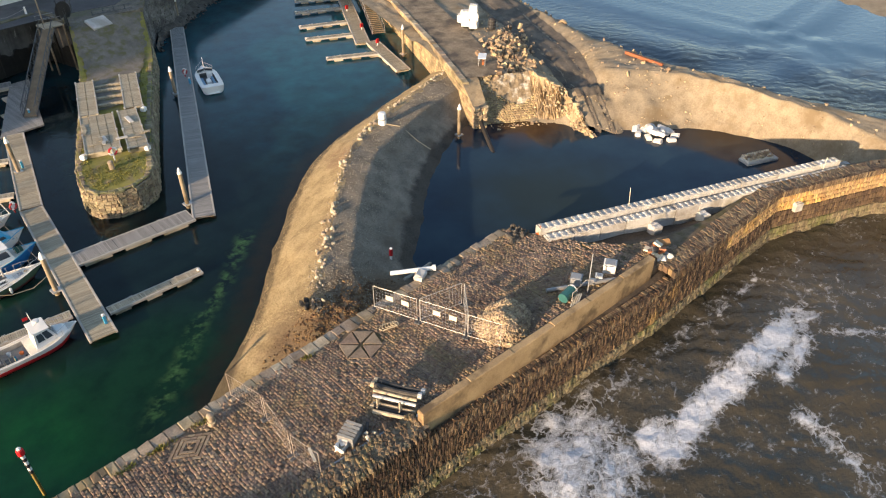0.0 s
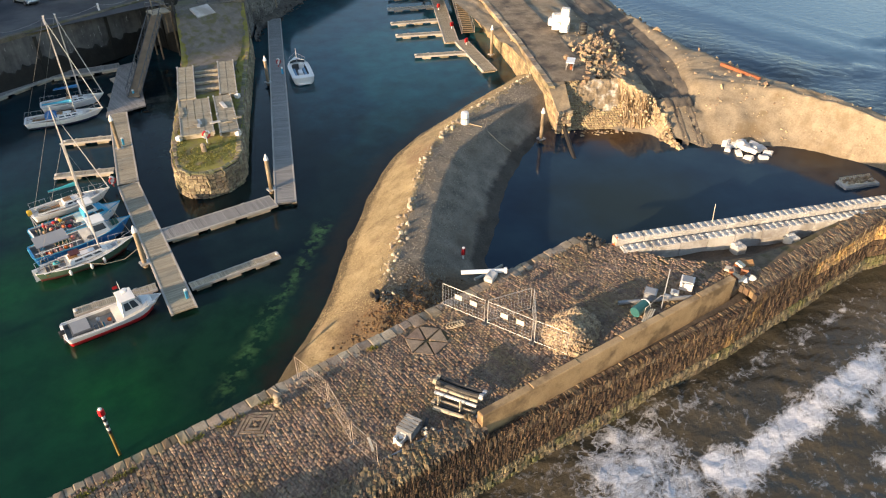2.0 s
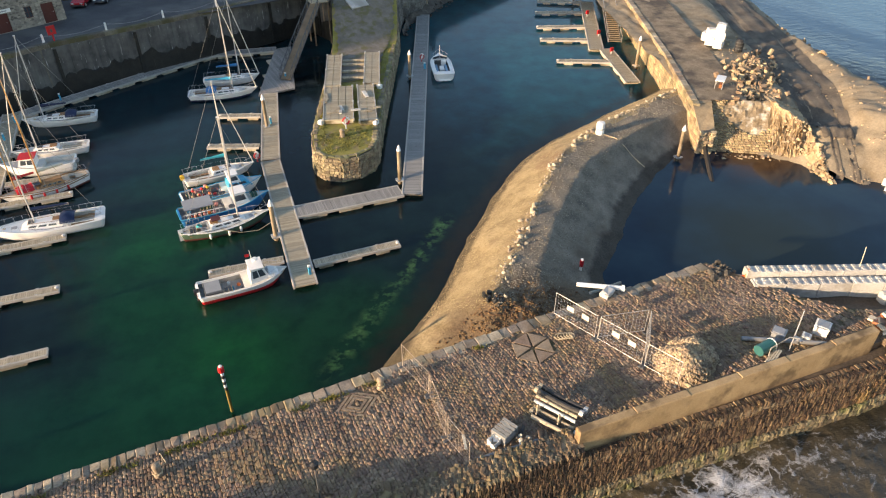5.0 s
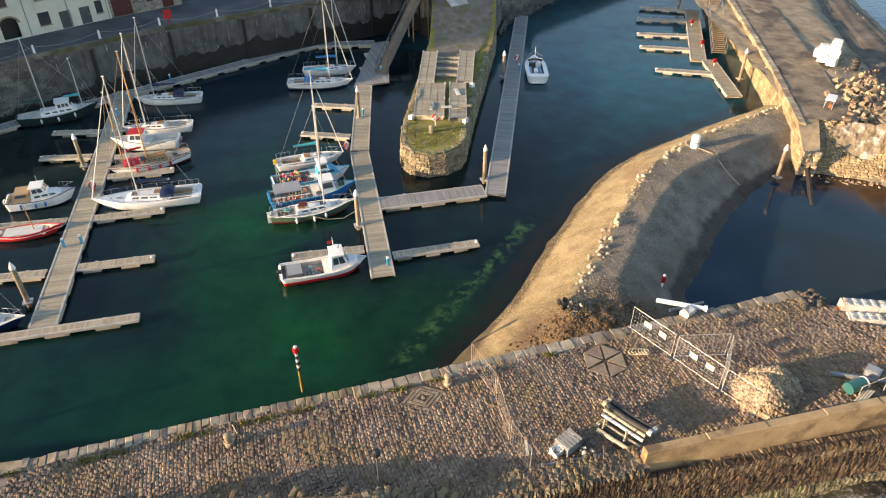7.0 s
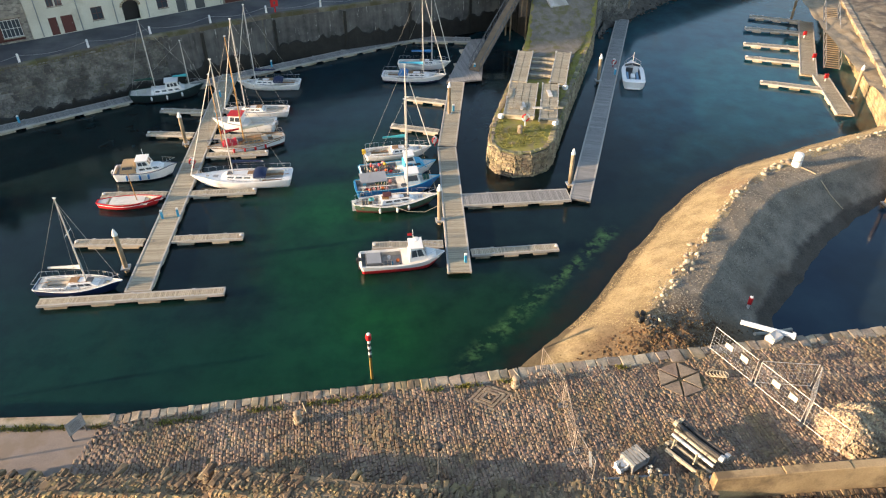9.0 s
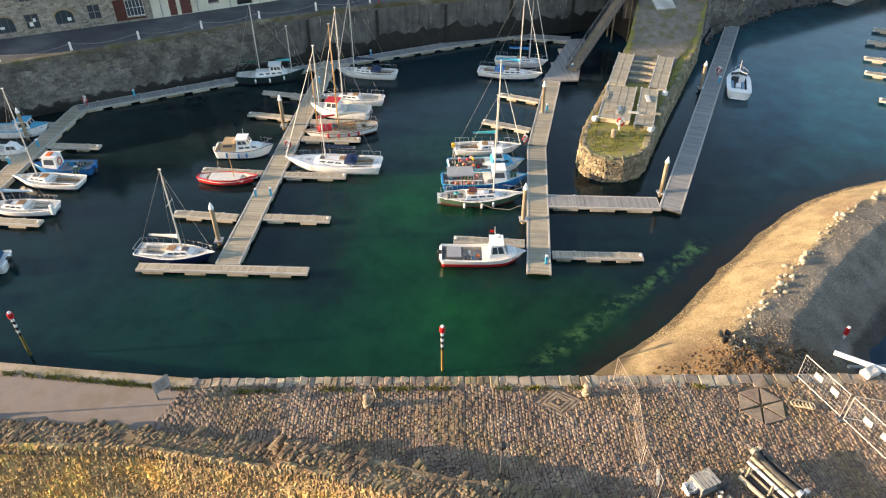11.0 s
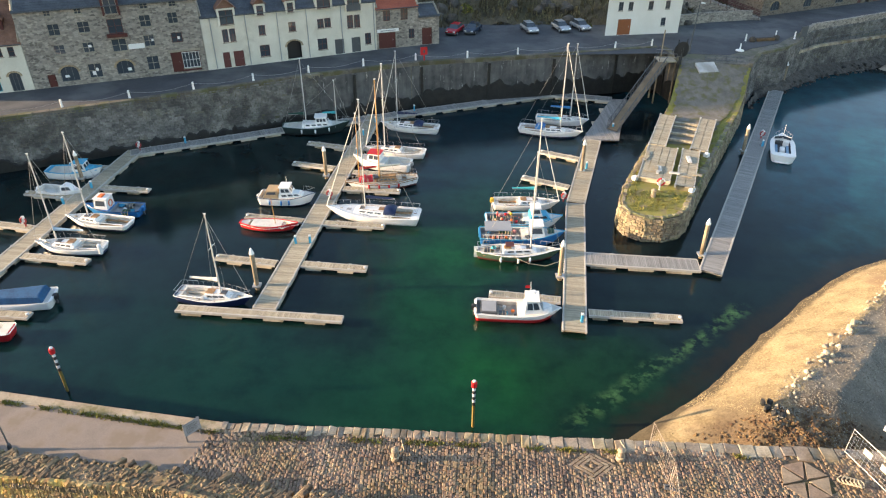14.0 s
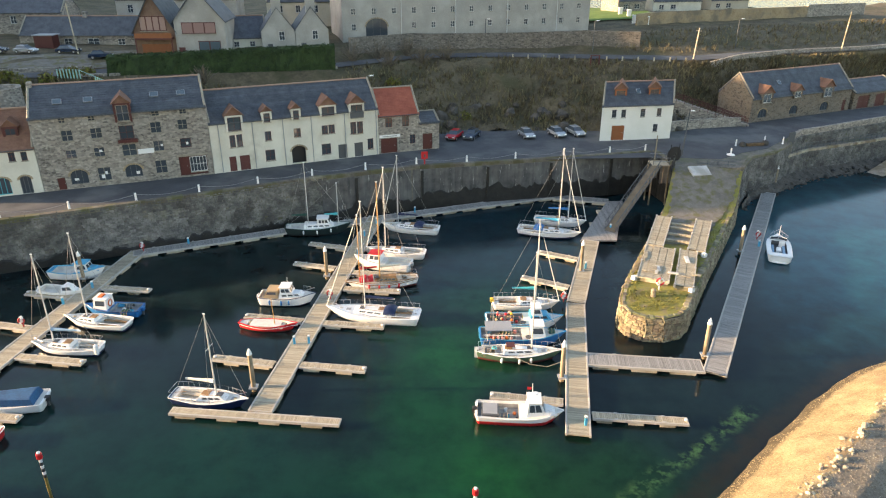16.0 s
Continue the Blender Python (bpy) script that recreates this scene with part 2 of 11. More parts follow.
M["sand"] = surface("sand", (0.20, 0.163, 0.112), (0.335, 0.28, 0.198), 0.8, 6.0, 0.95, 0.12, stain=(0.19, 0.145, 0.088), stain_scale=0.33, stain_at=0.58)
M["earth"] = surface("earth", (0.045, 0.034, 0.025), (0.125, 0.094, 0.065), 0.6, 6.0, 0.95, 0.10)
M["rock"] = surface("rock", (0.20, 0.142, 0.088), (0.44, 0.335, 0.215), 1.5, 8.0, 0.9, 0.03, random_by="object", spread=0.3)
M["rocks"] = surface("rocks", (0.24, 0.185, 0.115), (0.48, 0.38, 0.25), 1.5, 8.0, 0.9, 0.03, random_by="island", spread=0.4)
M["island_stone"] = surface("island_stone", (0.15, 0.118, 0.074), (0.37, 0.30, 0.195), 1.6, 7.0, 0.85, 0.03, random_by="object", spread=0.3, stain=(0.14, 0.12, 0.07))
M["buoyred"] = plain("buoyred", (0.42, 0.03, 0.03), 0.55)
M["jettygrass"] = surface("jettygrass", (0.16, 0.15, 0.03), (0.30, 0.27, 0.06), 0.9, 9.0, 0.95, 0.06, stain=(0.22, 0.18, 0.09), stain_scale=0.75, stain_at=0.57)
M["grass"] = surface("grass", (0.055, 0.062, 0.015), (0.18, 0.165, 0.035), 0.5, 7.0, 0.95, 0.06, stain=(0.15, 0.11, 0.055), stain_scale=0.4)
M["scrub"] = surface("scrub", (0.052, 0.043, 0.024), (0.155, 0.122, 0.070), 0.3, 2.0, 0.95, 0.5, stain=(0.065, 0.060, 0.026), stain_scale=0.12)
M["lawn"] = surface("lawn", (0.07, 0.14, 0.02), (0.12, 0.20, 0.035), 0.3, 5.0, 0.95, 0.03)
M["deck"] = surface("deck", (0.30, 0.28, 0.24), (0.44, 0.41, 0.36), 0.6, 10.0, 0.8, 0.004, random_by="object", spread=0.12, stain=(0.36, 0.29, 0.19), stain_scale=0.2)
def planked(name, a, b, pitch, along_x=True):
    """Boards across a walkway, by the walkway's own axes."""
    m, nt, p = nodes_of(name)
    tc = nt.nodes.new("ShaderNodeTexCoord").outputs["Object"]
    sx = nt.nodes.new("ShaderNodeSeparateXYZ")
    nt.links.new(tc, sx.inputs[0])
    u = maths(nt, "DIVIDE", sx.outputs[0 if along_x else 1], pitch)
    cell = nt.nodes.new("ShaderNodeTexWhiteNoise")
    cell.noise_dimensions = "1D"
    nt.links.new(maths(nt, "FLOOR", u), cell.inputs["W"])
    co = place(nt)
    big = tex_noise(nt, co, 0.35, 4.0, 0.6)
    f = maths(nt, "ADD", maths(nt, "MULTIPLY", cell.outputs["Value"], 0.45), maths(nt, "MULTIPLY", big.outputs["Fac"], 0.6))
    col = ramp(nt, f, [(0.2, a), (0.75, b)]).outputs[0]
    gap = maths(nt, "LESS_THAN", maths(nt, "FRACT", u), 0.10)
    col = mix(nt, gap, col, tuple(0.35 * v for v in a))
    nt.links.new(col, p.inputs["Base Color"])
    p.inputs["Roughness"].default_value = 0.85
    bump(nt, p, maths(nt, "SUBTRACT", 1.0, gap), 0.5, 0.01)
    return m


M["planks"] = planked("planks", (0.27, 0.232, 0.165), (0.46, 0.405, 0.295), 0.15)
M["planks_grey"] = planked("planks_grey", (0.20, 0.195, 0.185), (0.33, 0.32, 0.30), 0.15)
M["float"] = surface("float", (0.42, 0.36, 0.26), (0.56, 0.49, 0.37), 0.8, 8.0, 0.85, 0.005, stain=(0.20, 0.17, 0.10))
M["galv"] = plain("galv", (0.55, 0.55, 0.54), 0.45, 0.6)
M["pile"] = surface("pile", (0.22, 0.17, 0.11), (0.36, 0.29, 0.20), 1.0, 8.0, 0.6, 0.004, stain=(0.12, 0.09, 0.05))
M["white"] = plain("white", (0.86, 0.85, 0.82), 0.3, 0.0, 0.06)
M["cream"] = plain("cream", (0.72, 0.66, 0.52), 0.4, 0.0, 0.08)
M["red"] = plain("red", (0.55, 0.02, 0.025), 0.35)
M["blue"] = plain("blue", (0.02, 0.16, 0.42), 0.35)
M["sky_blue"] = plain("sky_blue", (0.06, 0.40, 0.62), 0.4)
M["navy"] = plain("navy", (0.012, 0.022, 0.07), 0.3)
M["dkgreen"] = plain("dkgreen", (0.012, 0.07, 0.05), 0.35)
M["black"] = plain("black", (0.02, 0.02, 0.022), 0.5)
M["orange"] = plain("orange", (0.72, 0.16, 0.03), 0.5)
M["teak"] = surface("teak", (0.22, 0.12, 0.05), (0.36, 0.21, 0.09), 1.2, 12.0, 0.5, 0.002)
M["mast"] = plain("mast", (0.72, 0.70, 0.66), 0.35, 0.3)
M["spar"] = surface("spar", (0.38, 0.20, 0.06), (0.52, 0.29, 0.09), 1.0, 9.0, 0.4, 0.0)
M["grey"] = plain("grey", (0.32, 0.33, 0.34), 0.5)
M["dkgrey"] = plain("dkgrey", (0.09, 0.095, 0.10), 0.5)
M["boatdeck"] = surface("boatdeck", (0.55, 0.53, 0.48), (0.70, 0.68, 0.62), 1.5, 9.0, 0.6, 0.0)
M["slate"] = surface("slate", (0.045, 0.05, 0.06), (0.10, 0.11, 0.125), 0.8, 5.0, 0.6, 0.01, random_by="object", spread=0.15)
M["pantile"] = surface("pantile", (0.28, 0.07, 0.04), (0.42, 0.12, 0.07), 0.8, 6.0, 0.75, 0.02)
M["harl_white"] = surface("harl_white", (0.60, 0.56, 0.46), (0.76, 0.72, 0.61), 0.35, 10.0, 0.9, 0.01, stain=(0.50, 0.45, 0.35), stain_scale=0.2, stain_at=0.6)
M["harl_grey"] = surface("harl_grey", (0.32, 0.30, 0.265), (0.46, 0.43, 0.385), 0.3, 8.0, 0.9, 0.01, stain=(0.46, 0.44, 0.40), stain_scale=0.3, stain_at=0.62)


def stonework(name, dark, pale, cell, joint):
    """Rubble walling: uneven stones of several tones in recessed mortar."""
    m, nt, p = nodes_of(name)
    co = place(nt)
    mp = nt.nodes.new("ShaderNodeMapping")
    mp.inputs["Scale"].default_value = (1 / cell, 1 / cell, 1.7 / cell)
    nt.links.new(co, mp.inputs[0])
    out = []
    for feature, sock in (("F1", "Color"), ("DISTANCE_TO_EDGE", "Distance")):
        v = nt.nodes.new("ShaderNodeTexVoronoi")
        v.feature = feature
        v.inputs["Scale"].default_value = 1.0
        nt.links.new(mp.outputs[0], v.inputs["Vector"])
        out.append(v.outputs[sock])
    s = nt.nodes.new("ShaderNodeSeparateXYZ")
    nt.links.new(out[0], s.inputs[0])
    big = tex_noise(nt, co, 0.25, 4.0).outputs["Fac"]
    f = maths(nt, "ADD", maths(nt, "MULTIPLY", s.outputs[0], 0.65), maths(nt, "MULTIPLY", maths(nt, "SUBTRACT", big, 0.3), 0.8))
    col = ramp(nt, f, [(0.1, dark), (0.85, pale)]).outputs[0]
    edge = ramp(nt, out[1], [(0.02, (1, 1, 1)), (0.10, (0, 0, 0))]).outputs[0]
    nt.links.new(mix(nt, edge, col, joint), p.inputs["Base Color"])
    p.inputs["Roughness"].default_value = 0.9
    bump(nt, p, maths(nt, "SUBTRACT", 1.0, edge), 0.6, 0.04)
    return m


M["masonry_dk"] = stonework("masonry_dk", (0.075, 0.066, 0.057), (0.27, 0.235, 0.195), 0.42, (0.16, 0.143, 0.122))
M["masonry"] = stonework("masonry", (0.13, 0.115, 0.10), (0.46, 0.405, 0.335), 0.42, (0.29, 0.26, 0.225))
def streaked(name, a, b, run):
    """Old concrete with weather marks running down it."""
    m, nt, p = nodes_of(name)
    co = place(nt)
    mp = nt.nodes.new("ShaderNodeMapping")
    mp.inputs["Scale"].default_value = (1.3, 1.3, 0.12)
    nt.links.new(co, mp.inputs[0])
    f = maths(nt, "ADD", maths(nt, "MULTIPLY", tex_noise(nt, co, 0.5, 6.0, 0.65).outputs["Fac"], 0.6), maths(nt, "MULTIPLY", tex_noise(nt, mp.outputs[0], 1.0, 4.0).outputs["Fac"], 0.4))
    col = ramp(nt, f, [(0.38, a), (0.62, b)]).outputs[0]
    r = ramp(nt, tex_noise(nt, mp.outputs[0], 2.6, 5.0, 0.7).outputs["Fac"], [(0.63, (0, 0, 0)), (0.67, (1, 1, 1))]).outputs[0]
    nt.links.new(mix(nt, maths(nt, "MULTIPLY", r, 0.85), col, run), p.inputs["Base Color"])
    p.inputs["Roughness"].default_value = 0.9
    bump(nt, p, f, 0.5, 0.05)
    return m


M["quayconc"] = streaked("quayconc", (0.05, 0.05, 0.05), (0.155, 0.150, 0.142), (0.6, 0.59, 0.56))
M["woodred"] = plain("woodred", (0.10, 0.025, 0.02), 0.5)
M["woodbrown"] = plain("woodbrown", (0.30, 0.10, 0.035), 0.5)
M["trim"] = plain("trim", (0.70, 0.69, 0.66), 0.5)


def glass(name, tint=(0.03, 0.035, 0.04)):
    m, nt, p = nodes_of(name)
    p.inputs["Base Color"].default_value = rgb(tint)
    p.inputs["Roughness"].default_value, p.inputs["Specular IOR Level"].default_value = 0.05, 0.9
    return m


M["glass"] = glass("glass", (0.055, 0.068, 0.082))


def blob(nt, co, x, y, r, soft, warp=None):
    """1 inside a ragged round patch, 0 outside."""
    d = nt.nodes.new("ShaderNodeVectorMath")
    d.operation = "DISTANCE"
    nt.links.new(co, d.inputs[0])
    d.inputs[1].default_value = (x, y, 0.0)
    v = d.outputs["Value"]
    if warp is not None:
        v = maths(nt, "ADD", v, maths(nt, "MULTIPLY", maths(nt, "SUBTRACT", warp, 0.5), soft * 2.2))
    n = nt.nodes.new("ShaderNodeMapRange")
    n.interpolation_type = "SMOOTHSTEP"
    n.inputs["From Min"].default_value, n.inputs["From Max"].default_value = r + soft, r - soft
    nt.links.new(v, n.inputs["Value"])
    return n.outputs[0]


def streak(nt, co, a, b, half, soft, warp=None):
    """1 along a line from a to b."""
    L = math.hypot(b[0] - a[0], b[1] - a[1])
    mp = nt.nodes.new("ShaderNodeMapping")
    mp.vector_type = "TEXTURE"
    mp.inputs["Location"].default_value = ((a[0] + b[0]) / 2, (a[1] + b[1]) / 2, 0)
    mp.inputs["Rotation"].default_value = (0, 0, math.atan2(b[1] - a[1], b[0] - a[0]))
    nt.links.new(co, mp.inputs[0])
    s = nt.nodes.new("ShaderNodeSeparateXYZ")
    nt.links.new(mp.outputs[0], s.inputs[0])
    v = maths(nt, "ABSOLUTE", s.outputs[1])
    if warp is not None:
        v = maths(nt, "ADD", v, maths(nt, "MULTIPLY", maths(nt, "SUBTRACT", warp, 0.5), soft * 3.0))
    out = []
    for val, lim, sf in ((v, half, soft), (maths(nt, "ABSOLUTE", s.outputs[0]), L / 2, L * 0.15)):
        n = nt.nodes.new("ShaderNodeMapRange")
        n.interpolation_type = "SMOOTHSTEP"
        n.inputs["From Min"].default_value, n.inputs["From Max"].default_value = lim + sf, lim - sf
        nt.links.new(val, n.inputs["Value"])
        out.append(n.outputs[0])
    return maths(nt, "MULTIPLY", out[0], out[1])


def water_skin(nt, p, co, ripple, coarse, fine):
    p.inputs["Roughness"].default_value, p.inputs["IOR"].default_value, p.inputs["Specular IOR Level"].default_value = 0.09, 1.33, 0.32
    a, b = tex_noise(nt, co, coarse, 3.0), tex_noise(nt, co, fine, 2.0)
    h = maths(nt, "ADD", a.outputs["Fac"], maths(nt, "MULTIPLY", b.outputs["Fac"], 0.3))
    bump(nt, p, h, 0.5, ripple)


def harbour_water():
    m, nt, p = nodes_of("harbour")
    co = place(nt)
    n, n2 = tex_noise(nt, co, 0.12, 5.0, 0.6), tex_noise(nt, co, 0.9, 5.0, 0.65)
    w = n.outputs["Fac"]
    col = ramp(nt, tex_noise(nt, co, 0.03, 2.0).outputs["Fac"], [(0.35, (0.0042, 0.0125, 0.0145)), (0.65, (0.0068, 0.0195, 0.020))]).outputs[0]
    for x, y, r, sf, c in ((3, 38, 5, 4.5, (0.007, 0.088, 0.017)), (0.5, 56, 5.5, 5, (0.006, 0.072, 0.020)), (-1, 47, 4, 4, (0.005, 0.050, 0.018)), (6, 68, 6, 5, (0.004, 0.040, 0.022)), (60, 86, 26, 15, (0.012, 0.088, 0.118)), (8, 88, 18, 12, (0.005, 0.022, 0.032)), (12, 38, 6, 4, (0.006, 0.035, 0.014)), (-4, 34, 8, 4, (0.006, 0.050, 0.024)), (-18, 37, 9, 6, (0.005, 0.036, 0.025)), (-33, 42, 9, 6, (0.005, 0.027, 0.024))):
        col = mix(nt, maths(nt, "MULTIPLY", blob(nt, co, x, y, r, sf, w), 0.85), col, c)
    # jetty's shade on the water, painted as dark bands along its sides and tip
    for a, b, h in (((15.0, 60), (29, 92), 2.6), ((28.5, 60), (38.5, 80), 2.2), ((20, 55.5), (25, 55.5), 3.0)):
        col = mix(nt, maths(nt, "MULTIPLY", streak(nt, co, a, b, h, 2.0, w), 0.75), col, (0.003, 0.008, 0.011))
    mott = ramp(nt, tex_noise(nt, co, 0.33, 6.0, 0.65).outputs["Fac"], [(0.34, (0.60, 0.64, 0.72)), (0.60, (1, 1, 1))]).outputs[0]
    col = mix(nt, 1.0, col, mott, "MULTIPLY")
    weed = ramp(nt, n2.outputs["Fac"], [(0.46, (0, 0, 0)), (0.60, (1, 1, 1))]).outputs[0]
    for a, b in (((9.5, 29.5), (13.0, 33.9)), ((12.6, 33.5), (18.4, 37.6)), ((18.0, 37.3), (26.6, 45.1)), ((26.3, 44.8), (37.8, 54.1)), ((37.4, 53.8), (48.7, 58.0)), ((48, 57.8), (66, 62.2))):
        col = mix(nt, maths(nt, "MULTIPLY", streak(nt, co, a, b, 0.8, 1.0, n2.outputs["Fac"]), 0.72), col, (0.020, 0.016, 0.010))
    for a, b, h in (((9.0, 34.0), (16.2, 39.7), 0.6), ((15.9, 39.5), (21, 43.3), 0.5), ((20.6, 43.0), (26, 47.7), 0.4)):
        col = mix(nt, maths(nt, "MULTIPLY", streak(nt, co, a, b, h, 0.7, w), weed), col, (0.055, 0.13, 0.042))
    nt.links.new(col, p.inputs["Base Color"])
    p.inputs["Subsurface Weight"].default_value, p.inputs["Subsurface Scale"].default_value = 1.0, 1.6
    p.inputs["Subsurface Radius"].default_value = (0.8, 1.0, 0.9)
    water_skin(nt, p, co, 0.02, 0.9, 3.5)
    return m


def lagoon_water():
    m, nt, p = nodes_of("lagoon")
    co = place(nt)
    w = tex_noise(nt, co, 0.15, 4.0).outputs["Fac"]
    col = ramp(nt, w, [(0.35, (0.009, 0.021, 0.042)), (0.7, (0.020, 0.042, 0.060))]).outputs[0]
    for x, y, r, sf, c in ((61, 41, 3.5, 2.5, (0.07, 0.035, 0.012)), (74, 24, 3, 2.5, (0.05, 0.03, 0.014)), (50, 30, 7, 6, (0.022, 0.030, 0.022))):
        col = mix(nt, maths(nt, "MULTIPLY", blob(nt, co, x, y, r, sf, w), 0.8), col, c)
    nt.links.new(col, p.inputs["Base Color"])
    water_skin(nt, p, co, 0.006, 0.8, 3.0)
    return m


def sea_water():
    m, nt, p = nodes_of("sea")
    co = place(nt)
    w = tex_noise(nt, co, 0.10, 4.0, 0.6).outputs["Fac"]
    col = ramp(nt, w, [(0.35, (0.044, 0.040, 0.028)), (0.7, (0.092, 0.078, 0.053))]).outputs[0]
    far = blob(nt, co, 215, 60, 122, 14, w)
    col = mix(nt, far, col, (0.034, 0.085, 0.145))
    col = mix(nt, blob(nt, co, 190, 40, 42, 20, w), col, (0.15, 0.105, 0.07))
    st = nt.nodes.new("ShaderNodeMapping")
    nt.links.new(co, st.inputs[0])
    st.inputs["Rotation"].default_value, st.inputs["Scale"].default_value = (0, 0, radians(-20)), (0.7, 1.1, 1)
    fine = tex_noise(nt, st.outputs[0], 0.55, 9.0, 0.66)
    fine.inputs["Distortion"].default_value = 0.35
    lace = tex_noise(nt, st.outputs[0], 1.8, 6.0, 0.7)
    lace.inputs["Distortion"].default_value = 0.6
    band = maths(nt, "MAXIMUM", maths(nt, "MAXIMUM", streak(nt, co, (28.5, 8.2), (50.0, 6.2), 1.25, 0.8, w), blob(nt, co, 30.6, 8.2, 1.9, 1.2, w)), streak(nt, co, (40.5, 4.7), (47.5, 5.0), 0.6, 0.9, w))
    near = maths(nt, "MAXIMUM", blob(nt, co, 25.5, 11.6, 4.2, 2.5, w), maths(nt, "MAXIMUM", maths(nt, "MULTIPLY", streak(nt, co, (39.2, 3.0), (36.2, -3.0), 1.0, 1.3, w), 0.8), maths(nt, "MULTIPLY", streak(nt, co, (48.0, 4.4), (53, -1.5), 0.5, 0.9, w), 0.8)))
    near2 = maths(nt, "MAXIMUM", streak(nt, co, (12, 16.2), (36, 12.6), 1.1, 1.4, w), maths(nt, "MULTIPLY", streak(nt, co, (33, 12.9), (55, 10.0), 0.6, 1.2, w), 0.8))
    near3 = blob(nt, co, -26, 24, 5, 3, w)
    loose = maths(nt, "MULTIPLY", maths(nt, "SUBTRACT", 1.0, far), maths(nt, "MULTIPLY", maths(nt, "SUBTRACT", w, 0.36), 0.9))
    cover = maths(nt, "MAXIMUM", maths(nt, "MAXIMUM", band, maths(nt, "MULTIPLY", near, 0.82)), maths(nt, "MAXIMUM", maths(nt, "MULTIPLY", near2, 0.48), near3))
    cover = maths(nt, "MAXIMUM", cover, loose)
    f = maths(nt, "ADD", maths(nt, "MULTIPLY", fine.outputs["Fac"], 0.7), maths(nt, "MULTIPLY", lace.outputs["Fac"], 0.3))
    f = maths(nt, "ADD", f, maths(nt, "MULTIPLY", cover, 0.30))
    f = ramp(nt, f, [(0.65, (0, 0, 0)), (0.775, (1, 1, 1))]).outputs[0]
    vor = nt.nodes.new("ShaderNodeTexVoronoi")
    vor.feature = "DISTANCE_TO_EDGE"
    vor.inputs["Scale"].default_value = 1.1
    wob = nt.nodes.new("ShaderNodeVectorMath")
    wob.operation = "MULTIPLY_ADD"
    nt.links.new(tex_noise(nt, co, 0.9, 5.0, 0.6).outputs["Color"], wob.inputs[0])
    wob.inputs[1].default_value = (2.6, 2.6, 0)
    nt.links.new(co, wob.inputs[2])
    nt.links.new(wob.outputs[0], vor.inputs["Vector"])
    web = ramp(nt, vor.outputs["Distance"], [(0.02, (1, 1, 1)), (0.13, (0, 0, 0))]).outputs[0]
    where = ramp(nt, maths(nt, "ADD", maths(nt, "MULTIPLY", cover, 0.6), maths(nt, "MULTIPLY", lace.outputs["Fac"], 0.9)), [(0.58, (0, 0, 0)), (0.85, (1, 1, 1))]).outputs[0]
    f = maths(nt, "MAXIMUM", f, maths(nt, "MULTIPLY", maths(nt, "MULTIPLY", web, where), 0.75))
    col = mix(nt, f, col, (0.62, 0.64, 0.68))
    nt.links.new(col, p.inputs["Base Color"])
    a, b = tex_noise(nt, st.outputs[0], 0.9, 4.0), tex_noise(nt, co, 2.5, 3.0)
    wv = nt.nodes.new("ShaderNodeTexWave")
    wv.inputs["Scale"].default_value, wv.inputs["Distortion"].default_value, wv.inputs["Detail"].default_value = 0.22, 9.0, 3.0
    nt.links.new(st.outputs[0], wv.inputs[0])
    h = maths(nt, "ADD", maths(nt, "ADD", a.outputs["Fac"], maths(nt, "MULTIPLY", wv.outputs["Fac"], maths(nt, "SUBTRACT", 0.22, maths(nt, "MULTIPLY", far, 0.20)))), maths(nt, "MULTIPLY", b.outputs["Fac"], 0.22))
    h = maths(nt, "ADD", h, maths(nt, "MULTIPLY", f, 0.25))
    b = nt.nodes.new("ShaderNodeBump")
    b.inputs["Distance"].default_value = 0.45
    nt.links.new(h, b.inputs["Height"])
    nt.links.new(maths(nt, "SUBTRACT", 0.5, maths(nt, "MULTIPLY", far, 0.40)), b.inputs["Strength"])
    nt.links.new(b.outputs[0], p.inputs["Normal"])
    p.inputs["IOR"].default_value = 1.33
    nt.links.new(maths(nt, "ADD", maths(nt, "MULTIPLY", f, 0.6), 0.10), p.inputs["Roughness"])
    return m


# greyer gravel beyond the crest, its colour also darkened for the shaded slope
M["gravel_lee_shaded"] = surface("gravel_lee_shaded", (0.11, 0.095, 0.074), (0.28, 0.241, 0.185), 0.6, 6.5, 0.95, 0.12, stain=(0.13, 0.105, 0.075), stain_scale=0.3, stain_at=0.60)
for _g in ("gravel", "gravel_lee_shaded"):
    deposit(M[_g], ((18.6, 30.6, 1.5, 2.6, 1.3), (20.8, 31.3, 1.5, 3.4, 1.3), (24.2, 32.0, 1.5, 3.6, 1.3), (27.2, 31.0, 1.0, 3.0, 1.1)), (0.185, 0.122, 0.066))
wet_foot(M["gravel"], 0.50, 0.30)
wet_foot(M["gravel_lee_shaded"], 0.52, 0.34)
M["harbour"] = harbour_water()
M["lagoon"] = lagoon_water()
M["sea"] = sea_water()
M["pinkfloat"] = plain("pinkfloat", (0.72, 0.30, 0.26), 0.5)
M["yellow"] = plain("yellow", (0.70, 0.45, 0.04), 0.5)
M["teal"] = plain("teal", (0.05, 0.42, 0.48), 0.6)
M["tan"] = plain("tan", (0.42, 0.30, 0.17), 0.8)
M["teakpale"] = surface("teakpale", (0.55, 0.45, 0.33), (0.68, 0.58, 0.44), 1.0, 9.0, 0.4, 0.0)
M["darkhull"] = plain("darkhull", (0.02, 0.035, 0.035), 0.3)
M["paleblue"] = plain("paleblue", (0.25, 0.40, 0.55), 0.7)
